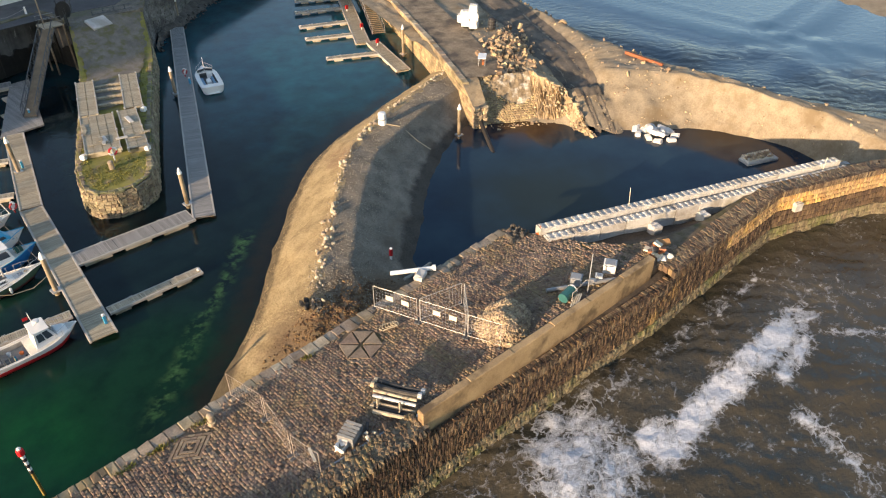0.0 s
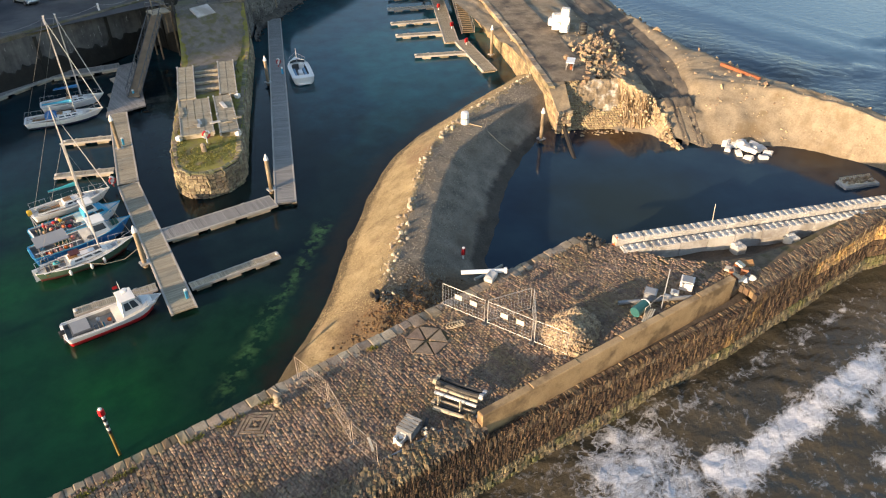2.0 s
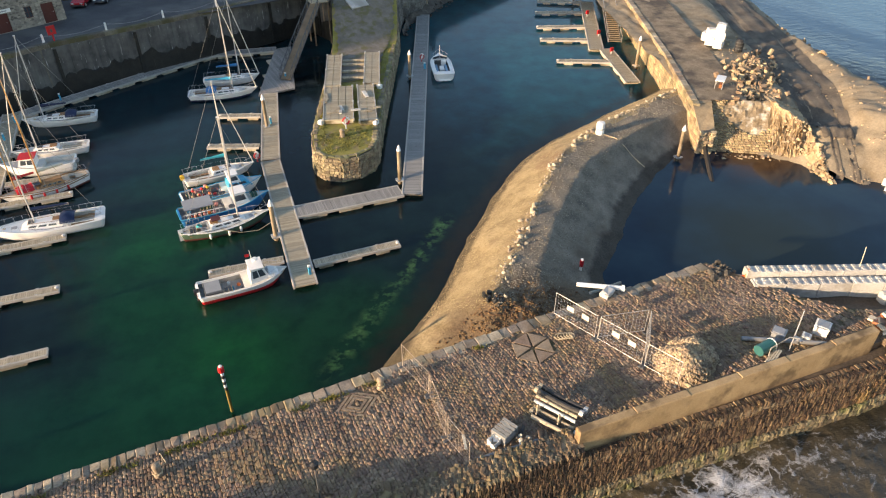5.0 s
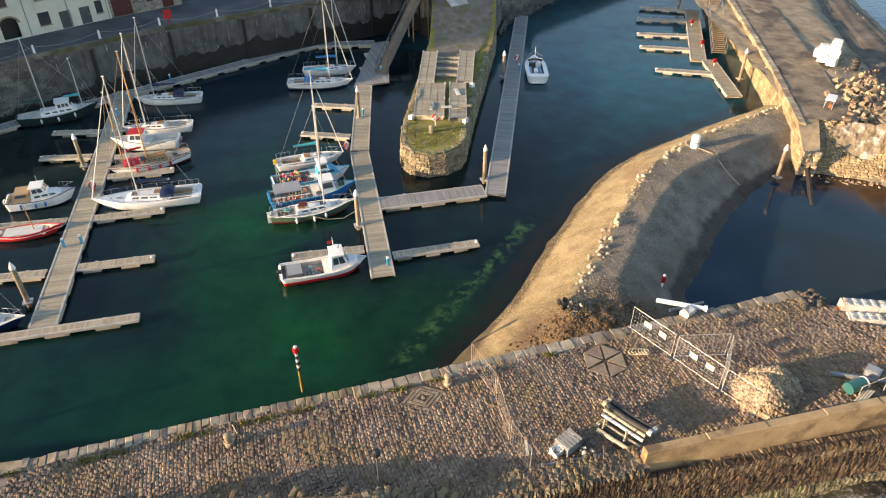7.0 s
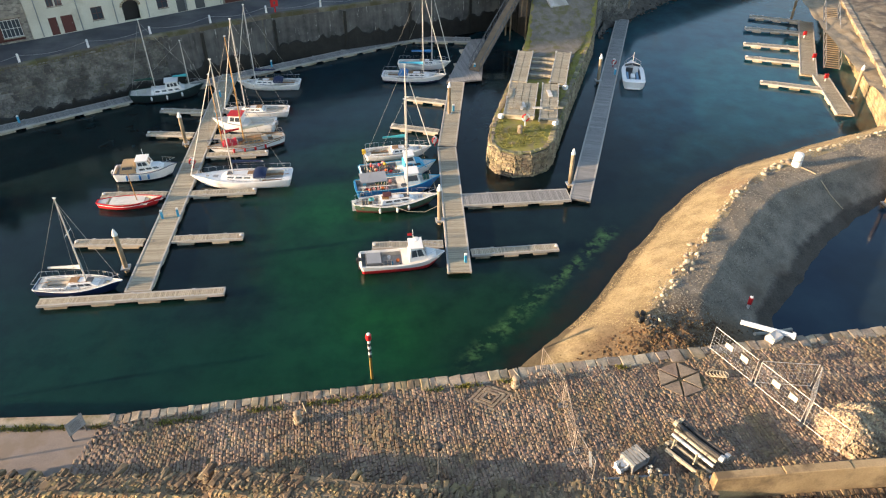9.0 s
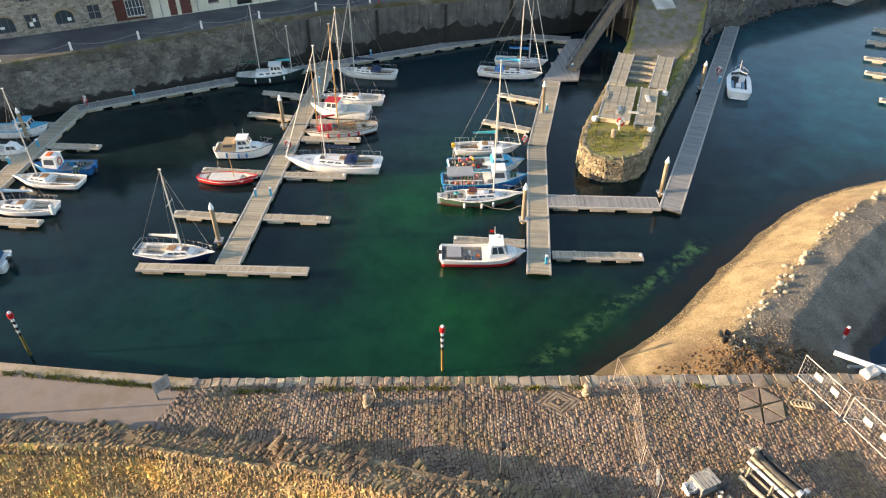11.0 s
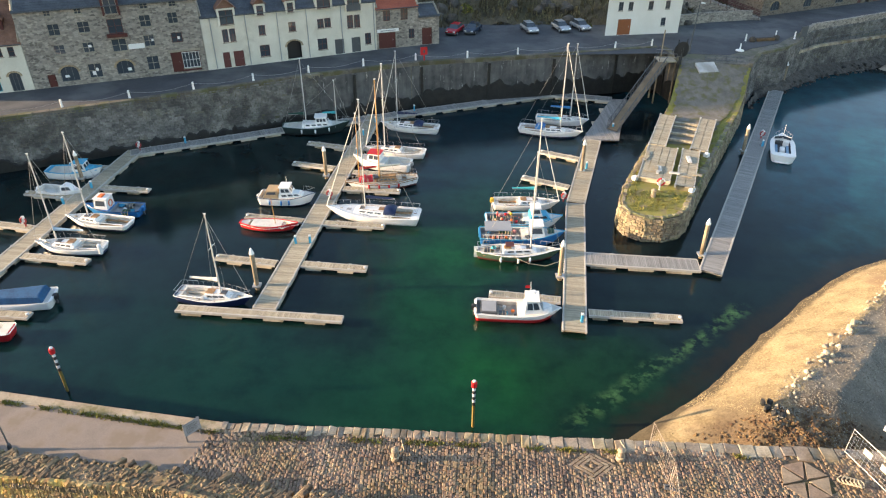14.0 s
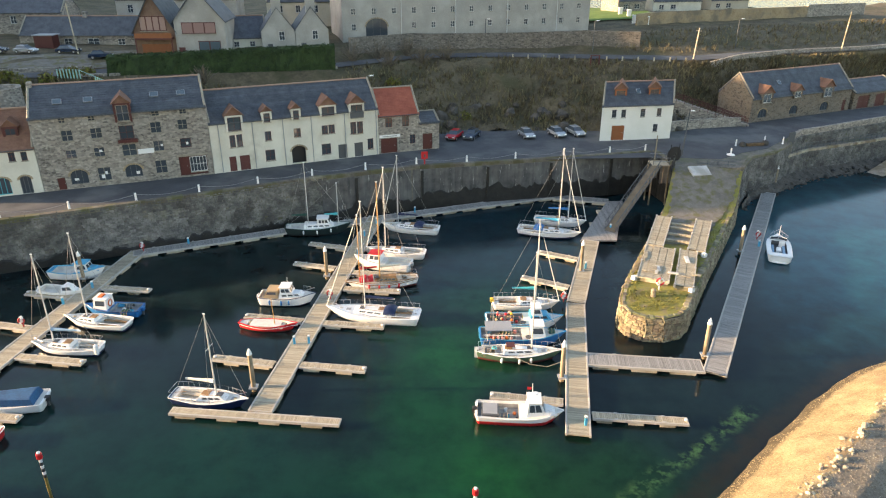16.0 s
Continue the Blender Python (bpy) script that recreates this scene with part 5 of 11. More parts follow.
def yacht(a, b, label, mast_at=0.1, top=10.5, beam=None, free=0.85, upper="white", lower="navy", rail="white", cover="blue", boom=3.0, stern=0.72, cab=(-0.12, 0.24), well=(0.07, 0.36), mat="mast", furl=True, canopy="", rails=True, deck="boatdeck", trunk="white", panes=3, sheer=0.35, fenders=0):
    ob, L = boat(a, b, label)
    beam, free = (beam or L * 0.34) * 0.95, free * 0.82
    st = add_hull(ob, L, beam, free, sheer, stern, 2.0, upper, lower, 0.25, rail, deck, well, 0.45)
    z = free - 0.02
    add_cabin(ob, cab[0] * L, cab[1] * L, beam * 0.62, beam * 0.40, z, z + 0.36, 0.6, 0.10, trunk, None, panes, "coach_roof", 0.42)
    part("hatch", box(B(), cab[1] * L * 0.35, cab[1] * L * 0.35 + 0.55, -0.28, 0.28, z + 0.39, z + 0.45, None, 0.02), M["dkgrey"], ob)
    part("companion_hatch", box(B(), cab[0] * L + 0.1, cab[0] * L + 0.8, -0.33, 0.33, z + 0.39, z + 0.47, None, 0.02), M["teak"], ob)
    if canopy:
        bm = B()
        x0 = cab[0] * L - 1.1
        rows = []
        for i in range(5):
            x = x0 + i * 0.32
            h = (0.30, 0.55, 0.62, 0.58, 0.32)[i]
            rows.append([(x, beam * 0.33 * math.cos(math.pi * k / 8), z + 0.25 + h * math.sin(math.pi * k / 8)) for k in range(9)])
        part("spray_hood", sheet(bm, rows), M[canopy], ob, smooth=True)
    add_mast(ob, mast_at * L, z + 0.34, top, L, beam, free, boom, cover, mat, 0.075, furl)
    if rails:
        add_pulpit(ob, st, True)
        add_pulpit(ob, st, False)
        add_lifelines(ob, st)
    if fenders:
        add_fenders(ob, st, (4, 7, 9), fenders)
    for sg in (-1, 1):
        part("grab_rail", tube(B(), [(cab[0] * L + 0.3, sg * beam * 0.2, z + 0.43), (cab[1] * L - 0.7, sg * beam * 0.12, z + 0.43)], 0.02, 5), M["teak"], ob)
        part("winch", lathe(B(), [(0.09, 0), (0.07, 0.08), (0.09, 0.16), (0.03, 0.18)], 8, (cab[0] * L - 0.5, sg * beam * 0.36, free)), M["steel"], ob)
        part("cockpit_bench", box(B(), -L / 2 + 0.5, cab[0] * L - 0.15, sg * beam * 0.2 - 0.16, sg * beam * 0.2 + 0.16, free - 0.28, free - 0.2), M["teak" if len(label) % 2 else "teakpale"], ob)
        part("chainplate_line", tube(B(), [(cab[1] * L + 0.1, sg * 0.3, z + 0.05), (0.0, sg * beam * 0.37, z + 0.04), (cab[0] * L - 0.3, sg * beam * 0.38, z + 0.05)], 0.02, 4), M["navy"], ob)
    part("rope_coil", tube(B(), [((0.18 - 0.004 * t) * math.cos(t) + 0.33 * L, (0.18 - 0.004 * t) * math.sin(t), z + 0.1 + 0.004 * t) for t in range(26)], 0.03, 4), M["rope"], ob)
    part("coaming", tube(B(), [(-L / 2 + 0.35, -beam * 0.30, free + 0.1), (cab[0] * L - 0.1, -beam * 0.35, free + 0.16), (cab[0] * L, -beam * 0.25, free + 0.2)], 0.06, 6), M[trunk], ob)
    part("coaming", tube(B(), [(-L / 2 + 0.35, beam * 0.30, free + 0.1), (cab[0] * L - 0.1, beam * 0.35, free + 0.16), (cab[0] * L, beam * 0.25, free + 0.2)], 0.06, 6), M[trunk], ob)
    part("fore_hatch", box(B(), cab[1] * L + 0.25, cab[1] * L + 0.75, -0.24, 0.24, z + 0.05, z + 0.13, None, 0.02), M["grey"], ob)
    part("anchor_locker", box(B(), 0.37 * L, 0.37 * L + 0.4, -0.15, 0.15, z + 0.08, z + 0.13), M["grey"], ob)
    part("tiller", rod(B(), (-L / 2 + 0.1, 0, free + 0.1), (-L / 2 + 1.2, 0, free + 0.3), 0.025, n=6), M["teak"], ob)
    return ob, L, st, beam

# red and white workboat with a forward wheelhouse
ob, L = boat((2.9, 46.55), (10.0, 46.1), "white workboat with a red lower hull and forward wheelhouse", "work_boat")
st = add_hull(ob, L, 2.45, 0.84, 0.30, 0.94, 3.6, "white", "red", 0.44, "white", "boatdeck", (0.0, 0.57), 0.42, 0.24, "workdeck")
add_cabin(ob, 0.06 * L, 0.30 * L, 1.7, 1.35, 0.78, 2.1, 0.6, 0.15, "white", "white", 2, "wheelhouse", 0.5, True)
add_cabin(ob, 0.28 * L, 0.42 * L, 1.5, 0.9, 0.85, 1.2, 0.4, 0.0, "white", None, 0, "fore_cuddy")
part("engine_box", box(B(), -L / 2 + 0.35, -L / 2 + 1.75, -0.85, 0.75, 0.36, 1.0, None, 0.05), M["dkgrey"], ob, "dark grey deck box")
part("engine_box_top", box(B(), -L / 2 + 0.45, -L / 2 + 1.65, -0.75, 0.65, 1.0, 1.05), M["grey"], ob)
add_pulpit(ob, st, True)
part("aerial_mast", rod(B(), (0.13 * L, 0, 2.3), (0.12 * L, 0, 3.6), 0.04, 0.02, 6), M["white"], ob)
part("radar", lathe(B(), [(0.2, 2.5), (0.24, 2.55), (0.24, 2.68), (0.18, 2.72)], 12, (0.16 * L, 0, 0)), M["white"], ob)
part("flag", box(B(), 0.06 * L, 0.11 * L, -0.01, 0.01, 3.0, 3.25), M["red"], ob)
for i in range(3):
    part("deck_fitting", lathe(B(), [(0.06, 0.42), (0.07, 0.5), (0.03, 0.52)], 8, (-0.3 + 0.35 * i, -0.4, 0)), M["black"], ob)
add_outboard(ob, -L / 2, 0.5, "black")
add_clutter(ob, -1.4, 0.3, 0.75, 0.44, 5, 31)

# long-keeled green-hulled cruiser
ob, L, st, bw = yacht((3.4, 55.7), (11.4, 55.45), "double-ended sailing cruiser with green hull and white deck", 0.13, 11.0, 2.5, 0.95, "hullgreen", "woodred", "white", "white", 0, 0.35, (-0.2, 0.22), (0.14, 0.29), "mast", False, "", True, "boatdeck", "white", 3, 0.35, -1)
part("hatch_cover", box(B(), -0.17 * L, -0.07 * L, -0.4, 0.4, 1.44, 1.52, None, 0.02), M["woodred"], ob, "dark varnished sliding hatch")
part("rudder", box(B(), -L / 2 - 0.35, -L / 2 + 0.05, -0.05, 0.05, -0.3, 1.15), M["white"], ob)
part("mooring_rope", tube(B(), [(-0.1 * L, -1.2, 0.95), (0.1 * L, -1.7, 0.42), (0.3 * L, -1.75, 0.22), (0.5 * L, -1.1, 0.45)], 0.03, 5), M["rope"], ob)
add_clutter(ob, -0.4 * L, -0.22 * L, 0.4, 0.75, 3, 32)

# blue creel boat with rail and floats
ob, L = boat((3.8, 58.5), (12.2, 58.45), "blue-hulled creel boat with pink floats on its rail", "fishing_boat")
st = add_hull(ob, L, 2.6, 0.95, 0.35, 0.9, 2.6, "blue", "blue", 0.2, "sky_blue", "boatdeck", (0.0, 0.57), 0.5, 0.16, "grey")
add_cabin(ob, 0.08 * L, 0.26 * L, 1.6, 1.5, 0.9, 2.1, 0.35, 0.0, "white", "white", 1, "wheelhouse", 0.5, True)
part("awning", box(B(), -L / 2 + 0.4, -L / 2 + 3.0, -0.9, 1.0, 1.75, 1.82), M["grey"], ob, "grey canvas awning on posts")
for x in (-L / 2 + 0.5, -L / 2 + 2.9):
    for y in (-0.85, 0.95):
        part("awning_post", rod(B(), (x, y, 0.5), (x, y, 1.76), 0.03, n=6), M["galv"], ob)
part("rail", tube(B(), [(-L / 2 + 0.1, -1.2, 1.5), (-0.5, -1.33, 1.5)], 0.03, 6), M["white"], ob)
for i in range(6):
    x = -L / 2 + 0.6 + i * 0.55
    part("rail_post", rod(B(), (x, -1.25, 0.9), (x, -1.25, 1.5), 0.02, n=5), M["white"], ob)
for i in range(5):
    x = -L / 2 + 1.2 + i * 0.42
    bm = B()
    bmesh.ops.create_icosphere(bm, subdivisions=2, radius=0.16, matrix=pose(x, -1.12 + 0.1 * (i % 2), 1.1))
    part("float", bm, M["pinkfloat"] if i % 3 else M["orange"], ob, smooth=True)
part("winch", lathe(B(), [(0.2, 0.5), (0.2, 0.9), (0.3, 0.95), (0.3, 1.05)], 10, (0.05 * L, -0.7, 0)), M["dkgrey"], ob)
add_clutter(ob, -0.45 * L, 0.05 * L, 1.0, 0.55, 22, 33)
add_clutter(ob, 0.29 * L, 0.36 * L, 0.4, 0.98, 3, 34)

# small white sloop lying inside the creel boat's stern
ob, L = boat((4.6, 61.4), (12.4, 61.6), "white fishing boat with blue cabin cover and orange buoys aboard", "fishing_boat")
st = add_hull(ob, L, 2.6, 0.95, 0.35, 0.9, 2.6, "white", "navy", 0.2, "sky_blue", "boatdeck", (0.0, 0.5), 0.5, 0.16, "grey")
add_cabin(ob, 0.06 * L, 0.36 * L, 1.8, 1.2, 0.9, 1.6, 0.6, 0.0, "sky_blue", None, 2, "cabin_cover", 0.35)
add_cabin(ob, 0.08 * L, 0.22 * L, 1.4, 1.3, 1.5, 2.35, 0.3, 0.0, "white", "white", 1, "wheelhouse", 0.5, True)
rnd = random.Random(5)
for i in range(14):
    bm = B()
    bmesh.ops.create_icosphere(bm, subdivisions=2, radius=rnd.uniform(0.11, 0.2), matrix=pose(-L / 2 + 0.6 + rnd.random() * 2.6, rnd.uniform(-0.9, 0.9), 0.75 + rnd.random() * 0.5))
    part("buoy", bm, M[rnd.choice(["orange", "red", "pinkfloat", "tan", "grey", "yellow"])], ob, smooth=True)
for i in range(4):
    part("creel", box(B(), -L / 2 + 0.5 + 0.75 * i, -L / 2 + 1.1 + 0.75 * i, -0.2 + 0.1 * i, 0.5, 0.5, 0.95, None, 0.12), M["dkgrey"], ob)
part("fish_box", box(B(), -0.2, 0.5, 0.1, 0.8, 0.5, 0.85), M["yellow"], ob)
part("gantry", tube(B(), [(-L / 2 + 0.5, -1.0, 0.9), (-L / 2 + 0.5, -1.0, 2.2), (-L / 2 + 0.5, 1.0, 2.2), (-L / 2 + 0.5, 1.0, 0.9)], 0.04, 6), M["galv"], ob)
add_clutter(ob, -0.42 * L, 0.0, 0.95, 0.6, 24, 35)

ob, L, st, bw = yacht((5.6, 65.7), (12.7, 65.5), "white sloop with turquoise boom cover and furled headsail", 0.13, 10.2, 2.5, 0.8, "white", "white", "white", "teal", 2.6, 0.75)
add_outboard(ob, -L / 2, 0.5, "yellow")
yacht((10.5, 86.9), (18.5, 84.5), "white sailing yacht with blue cockpit cover and furled headsail", 0.14, 12.2, 2.8, 0.9, "white", "navy", "white", "sky_blue", 3.2, 0.8, canopy="blue")
yacht((13.2, 90.6), (20.1, 89.0), "white sailing yacht with blue boom cover beside the landing", 0.14, 11.0, 2.5, 0.85, "white", "white", "white", "blue", 2.8, 0.75)

# white motor boat beside the long pontoon
ob, L = boat((41.6, 76.8), (44.4, 83.8), "small white motor boat with open cockpit and windscreen", "motor_boat")
st = add_hull(ob, 7.4, 2.9, 0.95, 0.2, 0.95, 3.2, "white", "white", 0.2, "white", "white", (0.14, 0.72), 0.55, 0.5, "dkgrey")
part("windscreen", sheet(B(), [[(1.75, -1.0, 0.95), (1.45, -0.95, 1.45)], [(2.25, 0.0, 0.98), (1.8, 0.0, 1.5)], [(1.75, 1.0, 0.95), (1.45, 0.95, 1.45)]]), M["glass"], ob)
part("screen_rail", tube(B(), [(1.45, -0.95, 1.45), (1.8, 0.0, 1.5), (1.45, 0.95, 1.45)], 0.035, 6), M["white"], ob)
part("console", box(B(), 0.7, 1.4, -0.75, -0.1, 0.42, 1.15, None, 0.08), M["white"], ob)
for y in (-0.75, 0.55):
    part("side_bench", box(B(), -2.3, 0.5, y, y + 0.3, 0.42, 0.72, None, 0.04), M["paleblue"], ob)
part("engine_cover", box(B(), -1.6, -0.3, -0.28, 0.28, 0.42, 0.85, None, 0.08), M["white"], ob)
part("aerial", rod(B(), (2.0, 0, 1.0), (2.0, 0, 2.9), 0.03, n=5), M["white"], ob)
part("swim_step", box(B(), -4.1, -3.75, -0.8, 0.8, 0.15, 0.25, None, 0.03), M["white"], ob)
add_pulpit(ob, st, True)

# boats on the middle pontoon
yacht((-2.5, 62.4), (-12.3, 63.9), "large white motor-sailer with raised saloon and blue hood", 0.07, 13.0, 3.1, 1.05, "white", "white", "white", "navy", 3.2, 0.85, (-0.16, 0.2), (0.07, 0.29), "mast", True, "navy", True, "white", "white", 3)
ob, L, st, bw = yacht((-3.0, 71.4), (-11.0, 69.7), "varnished wooden ketch with red awning and timber masts", 0.02, 12.6, 2.6, 1.1, "white", "woodred", "teak", "cream", 2.4, 0.4, (-0.22, 0.1), (0.10, 0.22), "spar", False, "", True, "teakpale", "teak", 4)
bm = B()
sheet(bm, [[(x, -0.75, 1.1), (x, -0.4, 1.5 + d), (x, 0.0, 1.62 + d), (x, 0.4, 1.5 + d), (x, 0.75, 1.1)] for x, d in ((0.12 * L, 0.0), (0.17 * L, -0.1), (0.22 * L, 0.05), (0.27 * L, -0.06), (0.31 * L, -0.2))])
part("awning", bm, M["red"], ob, "faded red canvas awning")
for sg in (-1, 1):
    part("rail_cap", tube(B(), [(x, sg * (b + 0.02), z - 0.18) for x, b, z in st], 0.05, 5), M["teak"], ob)
add_mast(ob, 0.30 * L, 1.2, 9.0, L, bw, 1.0, 2.0, "red", "spar", 0.06, False, False)
add_fenders(ob, st, (4, 6, 8, 10), 1, "red")
ob, L = boat((-3.9, 74.9), (-10.8, 76.5), "white launch with red-roofed cabin and open stern", "motor_boat")
st = add_hull(ob, L, 2.5, 0.95, 0.45, 0.85, 2.4, "white", "white", 0.2, "white", "boatdeck", (0.0, 0.43), 0.5, 0.2)
add_cabin(ob, 0.0, 0.24 * L, 1.7, 1.4, 0.9, 1.9, 0.3, 0.0, "white", "red", 2, "wheelhouse", 0.5, True)
add_outboard(ob, -L / 2, 0.5, "grey")
yacht((-2.3, 78.6), (-9.7, 79.9), "long white sloop with low coach roof and bare deck", 0.16, 11.5, 2.5, 0.85, "white", "white", "white", "white", 0, 0.8, furl=True)
yacht((-0.6, 86.5), (-8.4, 88.1), "white sloop with navy cockpit tent and boom cover", 0.2, 10.6, 2.6, 0.9, "white", "white", "white", "navy", 2.8, 0.8, canopy="navy")
ob, L = boat((-19.9, 66.8), (-13.8, 66.6), "white cabin cruiser with tan canvas aft tent", "cabin_cruiser")
st = add_hull(ob, L, 2.4, 0.95, 0.35, 0.9, 2.4, "white", "navy", 0.15, "navy", "boatdeck", (0.0, 0.36), 0.5, 0.2)
add_cabin(ob, -0.14 * L, 0.32 * L, 1.8, 1.0, 0.9, 1.35, 0.6, 0.0, "white", None, 3, "cabin", 0.4)
add_cabin(ob, -0.12 * L, 0.10 * L, 1.6, 1.4, 1.35, 2.05, 0.35, 0.0, "white", "white", 2, "wheelhouse", 0.55, True)
add_cabin(ob, -0.42 * L, -0.15 * L, 1.9, 1.8, 0.95, 1.75, 0.1, 0.35, "tan", None, 1, "canvas_tent", 0.3)
add_outboard(ob, -L / 2, 0.4, "white")
add_fenders(ob, st, (3, 6, 8), -1, "blue")
add_pulpit(ob, st, True)
part("aerial", rod(B(), (0, 0, 2.1), (0, 0, 3.1), 0.02, n=5), M["white"], ob)
ob, L = boat((-20.7, 61.4), (-14.7, 60.7), "open clinker boat with red hull and pale thwarts", "open_boat")
st = add_hull(ob, L, 1.9, 0.62, 0.5, 0.35, 2.0, "red", "woodred", 0.14, "red", "boatdeck", (0.14, 0.86), 0.4, 0.12, "cream")
for s in (-1, 1):
    part("stripe", tube(B(), [(x, s * (b * 0.975 + 0.01), z * 0.72) for x, b, z in st], 0.03, 5), M["white"], ob)
part("mast", rod(B(), (0.6, 0, 0.3), (0.45, 0, 3.6), 0.05, 0.03, 8), M["spar"], ob)
for x in (-1.6, -0.6, 0.6, 1.5):
    part("thwart", box(B(), x - 0.15, x + 0.15, -0.82, 0.82, 0.52, 0.57), M["cream"], ob)
part("cover_board", box(B(), -1.9, 1.3, -0.72, 0.72, 0.60, 0.66), M["boatdeck"], ob)
ob, L, st, bw = yacht((-23.1, 49.0), (-16.4, 47.9), "white-decked sloop with navy hull and furled boom sail", 0.08, 8.8, 2.4, 0.85, "navy", "navy", "white", "sailcloth", 2.6, 0.75, furl=False)
ob, L = boat((-21.2, 86.4), (-12.4, 87.2), "dark green motor ketch with white wheelhouse", "motor_ketch")
st = add_hull(ob, L, 2.9, 1.0, 0.4, 0.6, 2.2, "darkhull", "black", 0.2, "dkgreen", "boatdeck", (0.07, 0.22), 0.4, 0.3)
add_cabin(ob, -0.22 * L, 0.25 * L, 1.9, 1.4, 0.95, 1.4, 0.5, 0.0, "white", None, 4, "cabin", 0.4)
add_cabin(ob, -0.02 * L, 0.18 * L, 1.8, 1.6, 1.4, 2.2, 0.3, 0.05, "white", "white", 3, "wheelhouse", 0.5, True)
add_mast(ob, -0.16 * L, 1.3, 9.9, L, 2.9, 1.0, 2.2, "dkgreen", "mast", 0.07, False)
add_mast(ob, 0.30 * L, 1.3, 7.0, L, 2.9, 1.0, 1.8, "teal", "mast", 0.06, False, False)
add_pulpit(ob, st, True)
add_fenders(ob, st, (4, 7, 10), -1)

# boats on the western pontoon
ob, L = boat((-46.3, 73.2), (-39.8, 73.2), "white fishing boat with bright blue wheelhouse and gunwale", "fishing_boat")
st = add_hull(ob, L, 2.5, 0.9, 0.5, 0.7, 2.2, "white", "white", 0.15, "sky_blue", "sky_blue", (0.07, 0.5), 0.45, 0.2)
add_cabin(ob, 0.0, 0.24 * L, 1.6, 1.4, 0.85, 1.85, 0.3, 0.0, "white", "sky_blue", 2, "wheelhouse", 0.5, True)
add_cabin(ob, 0.22 * L, 0.40 * L, 1.4, 0.6, 0.9, 1.3, 0.3, 0.0, "sky_blue", None, 0, "fore_cuddy")
ob, L = boat((-45.1, 68.8), (-40.1, 68.1), "small white cuddy boat with round ports", "motor_boat")
st = add_hull(ob, L, 1.9, 0.7, 0.3, 0.9, 2.4, "white", "white", 0.12, "white", "boatdeck", (0.0, 0.57), 0.45, 0.15)
add_cabin(ob, 0.08 * L, 0.36 * L, 1.5, 0.8, 0.68, 1.35, 0.5, 0.0, "white", None, 2, "cabin", 0.55)
add_outboard(ob, -L / 2, 0.3, "white")
ob, L = boat((-32.0, 64.0), (-38.3, 64.5), "blue open-decked fishing boat with white wheelhouse", "fishing_boat")
st = add_hull(ob, L, 2.3, 0.8, 0.4, 0.9, 2.4, "blue", "navy", 0.15, "navy", "blue", (0.0, 0.5), 0.4, 0.16, "grey")
add_cabin(ob, 0.02 * L, 0.26 * L, 1.6, 1.5, 0.78, 1.95, 0.2, 0.0, "white", "white", 1, "wheelhouse", 0.5, True)
part("lifebuoy", tube(B(), [(0.02 * L - 0.05, 0.35 * math.cos(a * 0.6283), 1.3 + 0.35 * math.sin(a * 0.6283)) for a in range(11)], 0.06, 6), M["orange"], ob)
part("rope_heap", box(B(), 0.10 * L, 0.18 * L, -0.4, 0.4, 2.06, 2.18, None, 0.05), M["orange"], ob)
add_outboard(ob, -L / 2, 0.4, "blue")
add_clutter(ob, -0.42 * L, -0.05 * L, 0.8, 0.44, 7, 36)
yacht((-32.2, 61.1), (-39.3, 62.4), "white day sailer with deep open cockpit", 0.12, 10.2, 2.6, 0.8, "white", "navy", "white", "white", 0, 0.85, (-0.05, 0.28), (0.0, 0.43), "mast", False, "", False)
ob, L, st, bw = yacht((-32.9, 56.5), (-39.8, 57.1), "white sloop with timber deck trim and pale blue boom cover", 0.16, 10.2, 2.5, 0.85, "white", "navy", "white", "paleblue", 3.0, 0.75, furl=False)
part("stern_fender", lathe(B(), [(0.05, -0.6), (0.2, -0.45), (0.2, 0.45), (0.05, 0.6)], 10, (-L / 2 - 0.2, 0.9, 0.9)), M["white"], ob)
ob, L = boat((-33.8, 48.2), (-41.0, 47.3), "white speedboat under a bright blue canvas cover", "motor_boat")
st = add_hull(ob, L, 2.5, 0.8, 0.3, 0.95, 2.6, "white", "white", 0.15, "white", "boatdeck", (0.0, 0.0))
add_cabin(ob, -0.44 * L, 0.3 * L, 2.2, 1.4, 0.78, 1.35, 0.9, 0.25, "canvasblue", None, 0, "canvas_cover")
add_outboard(ob, -L / 2, 0.4, "black")
ob, L = boat((-35.0, 43.6), (-41.2, 43.2), "small boat with dark red hull", "open_boat")
st = add_hull(ob, L, 2.0, 0.75, 0.4, 0.8, 2.2, "red", "woodred", 0.14, "white", "boatdeck", (0.14, 0.72), 0.4, 0.14)

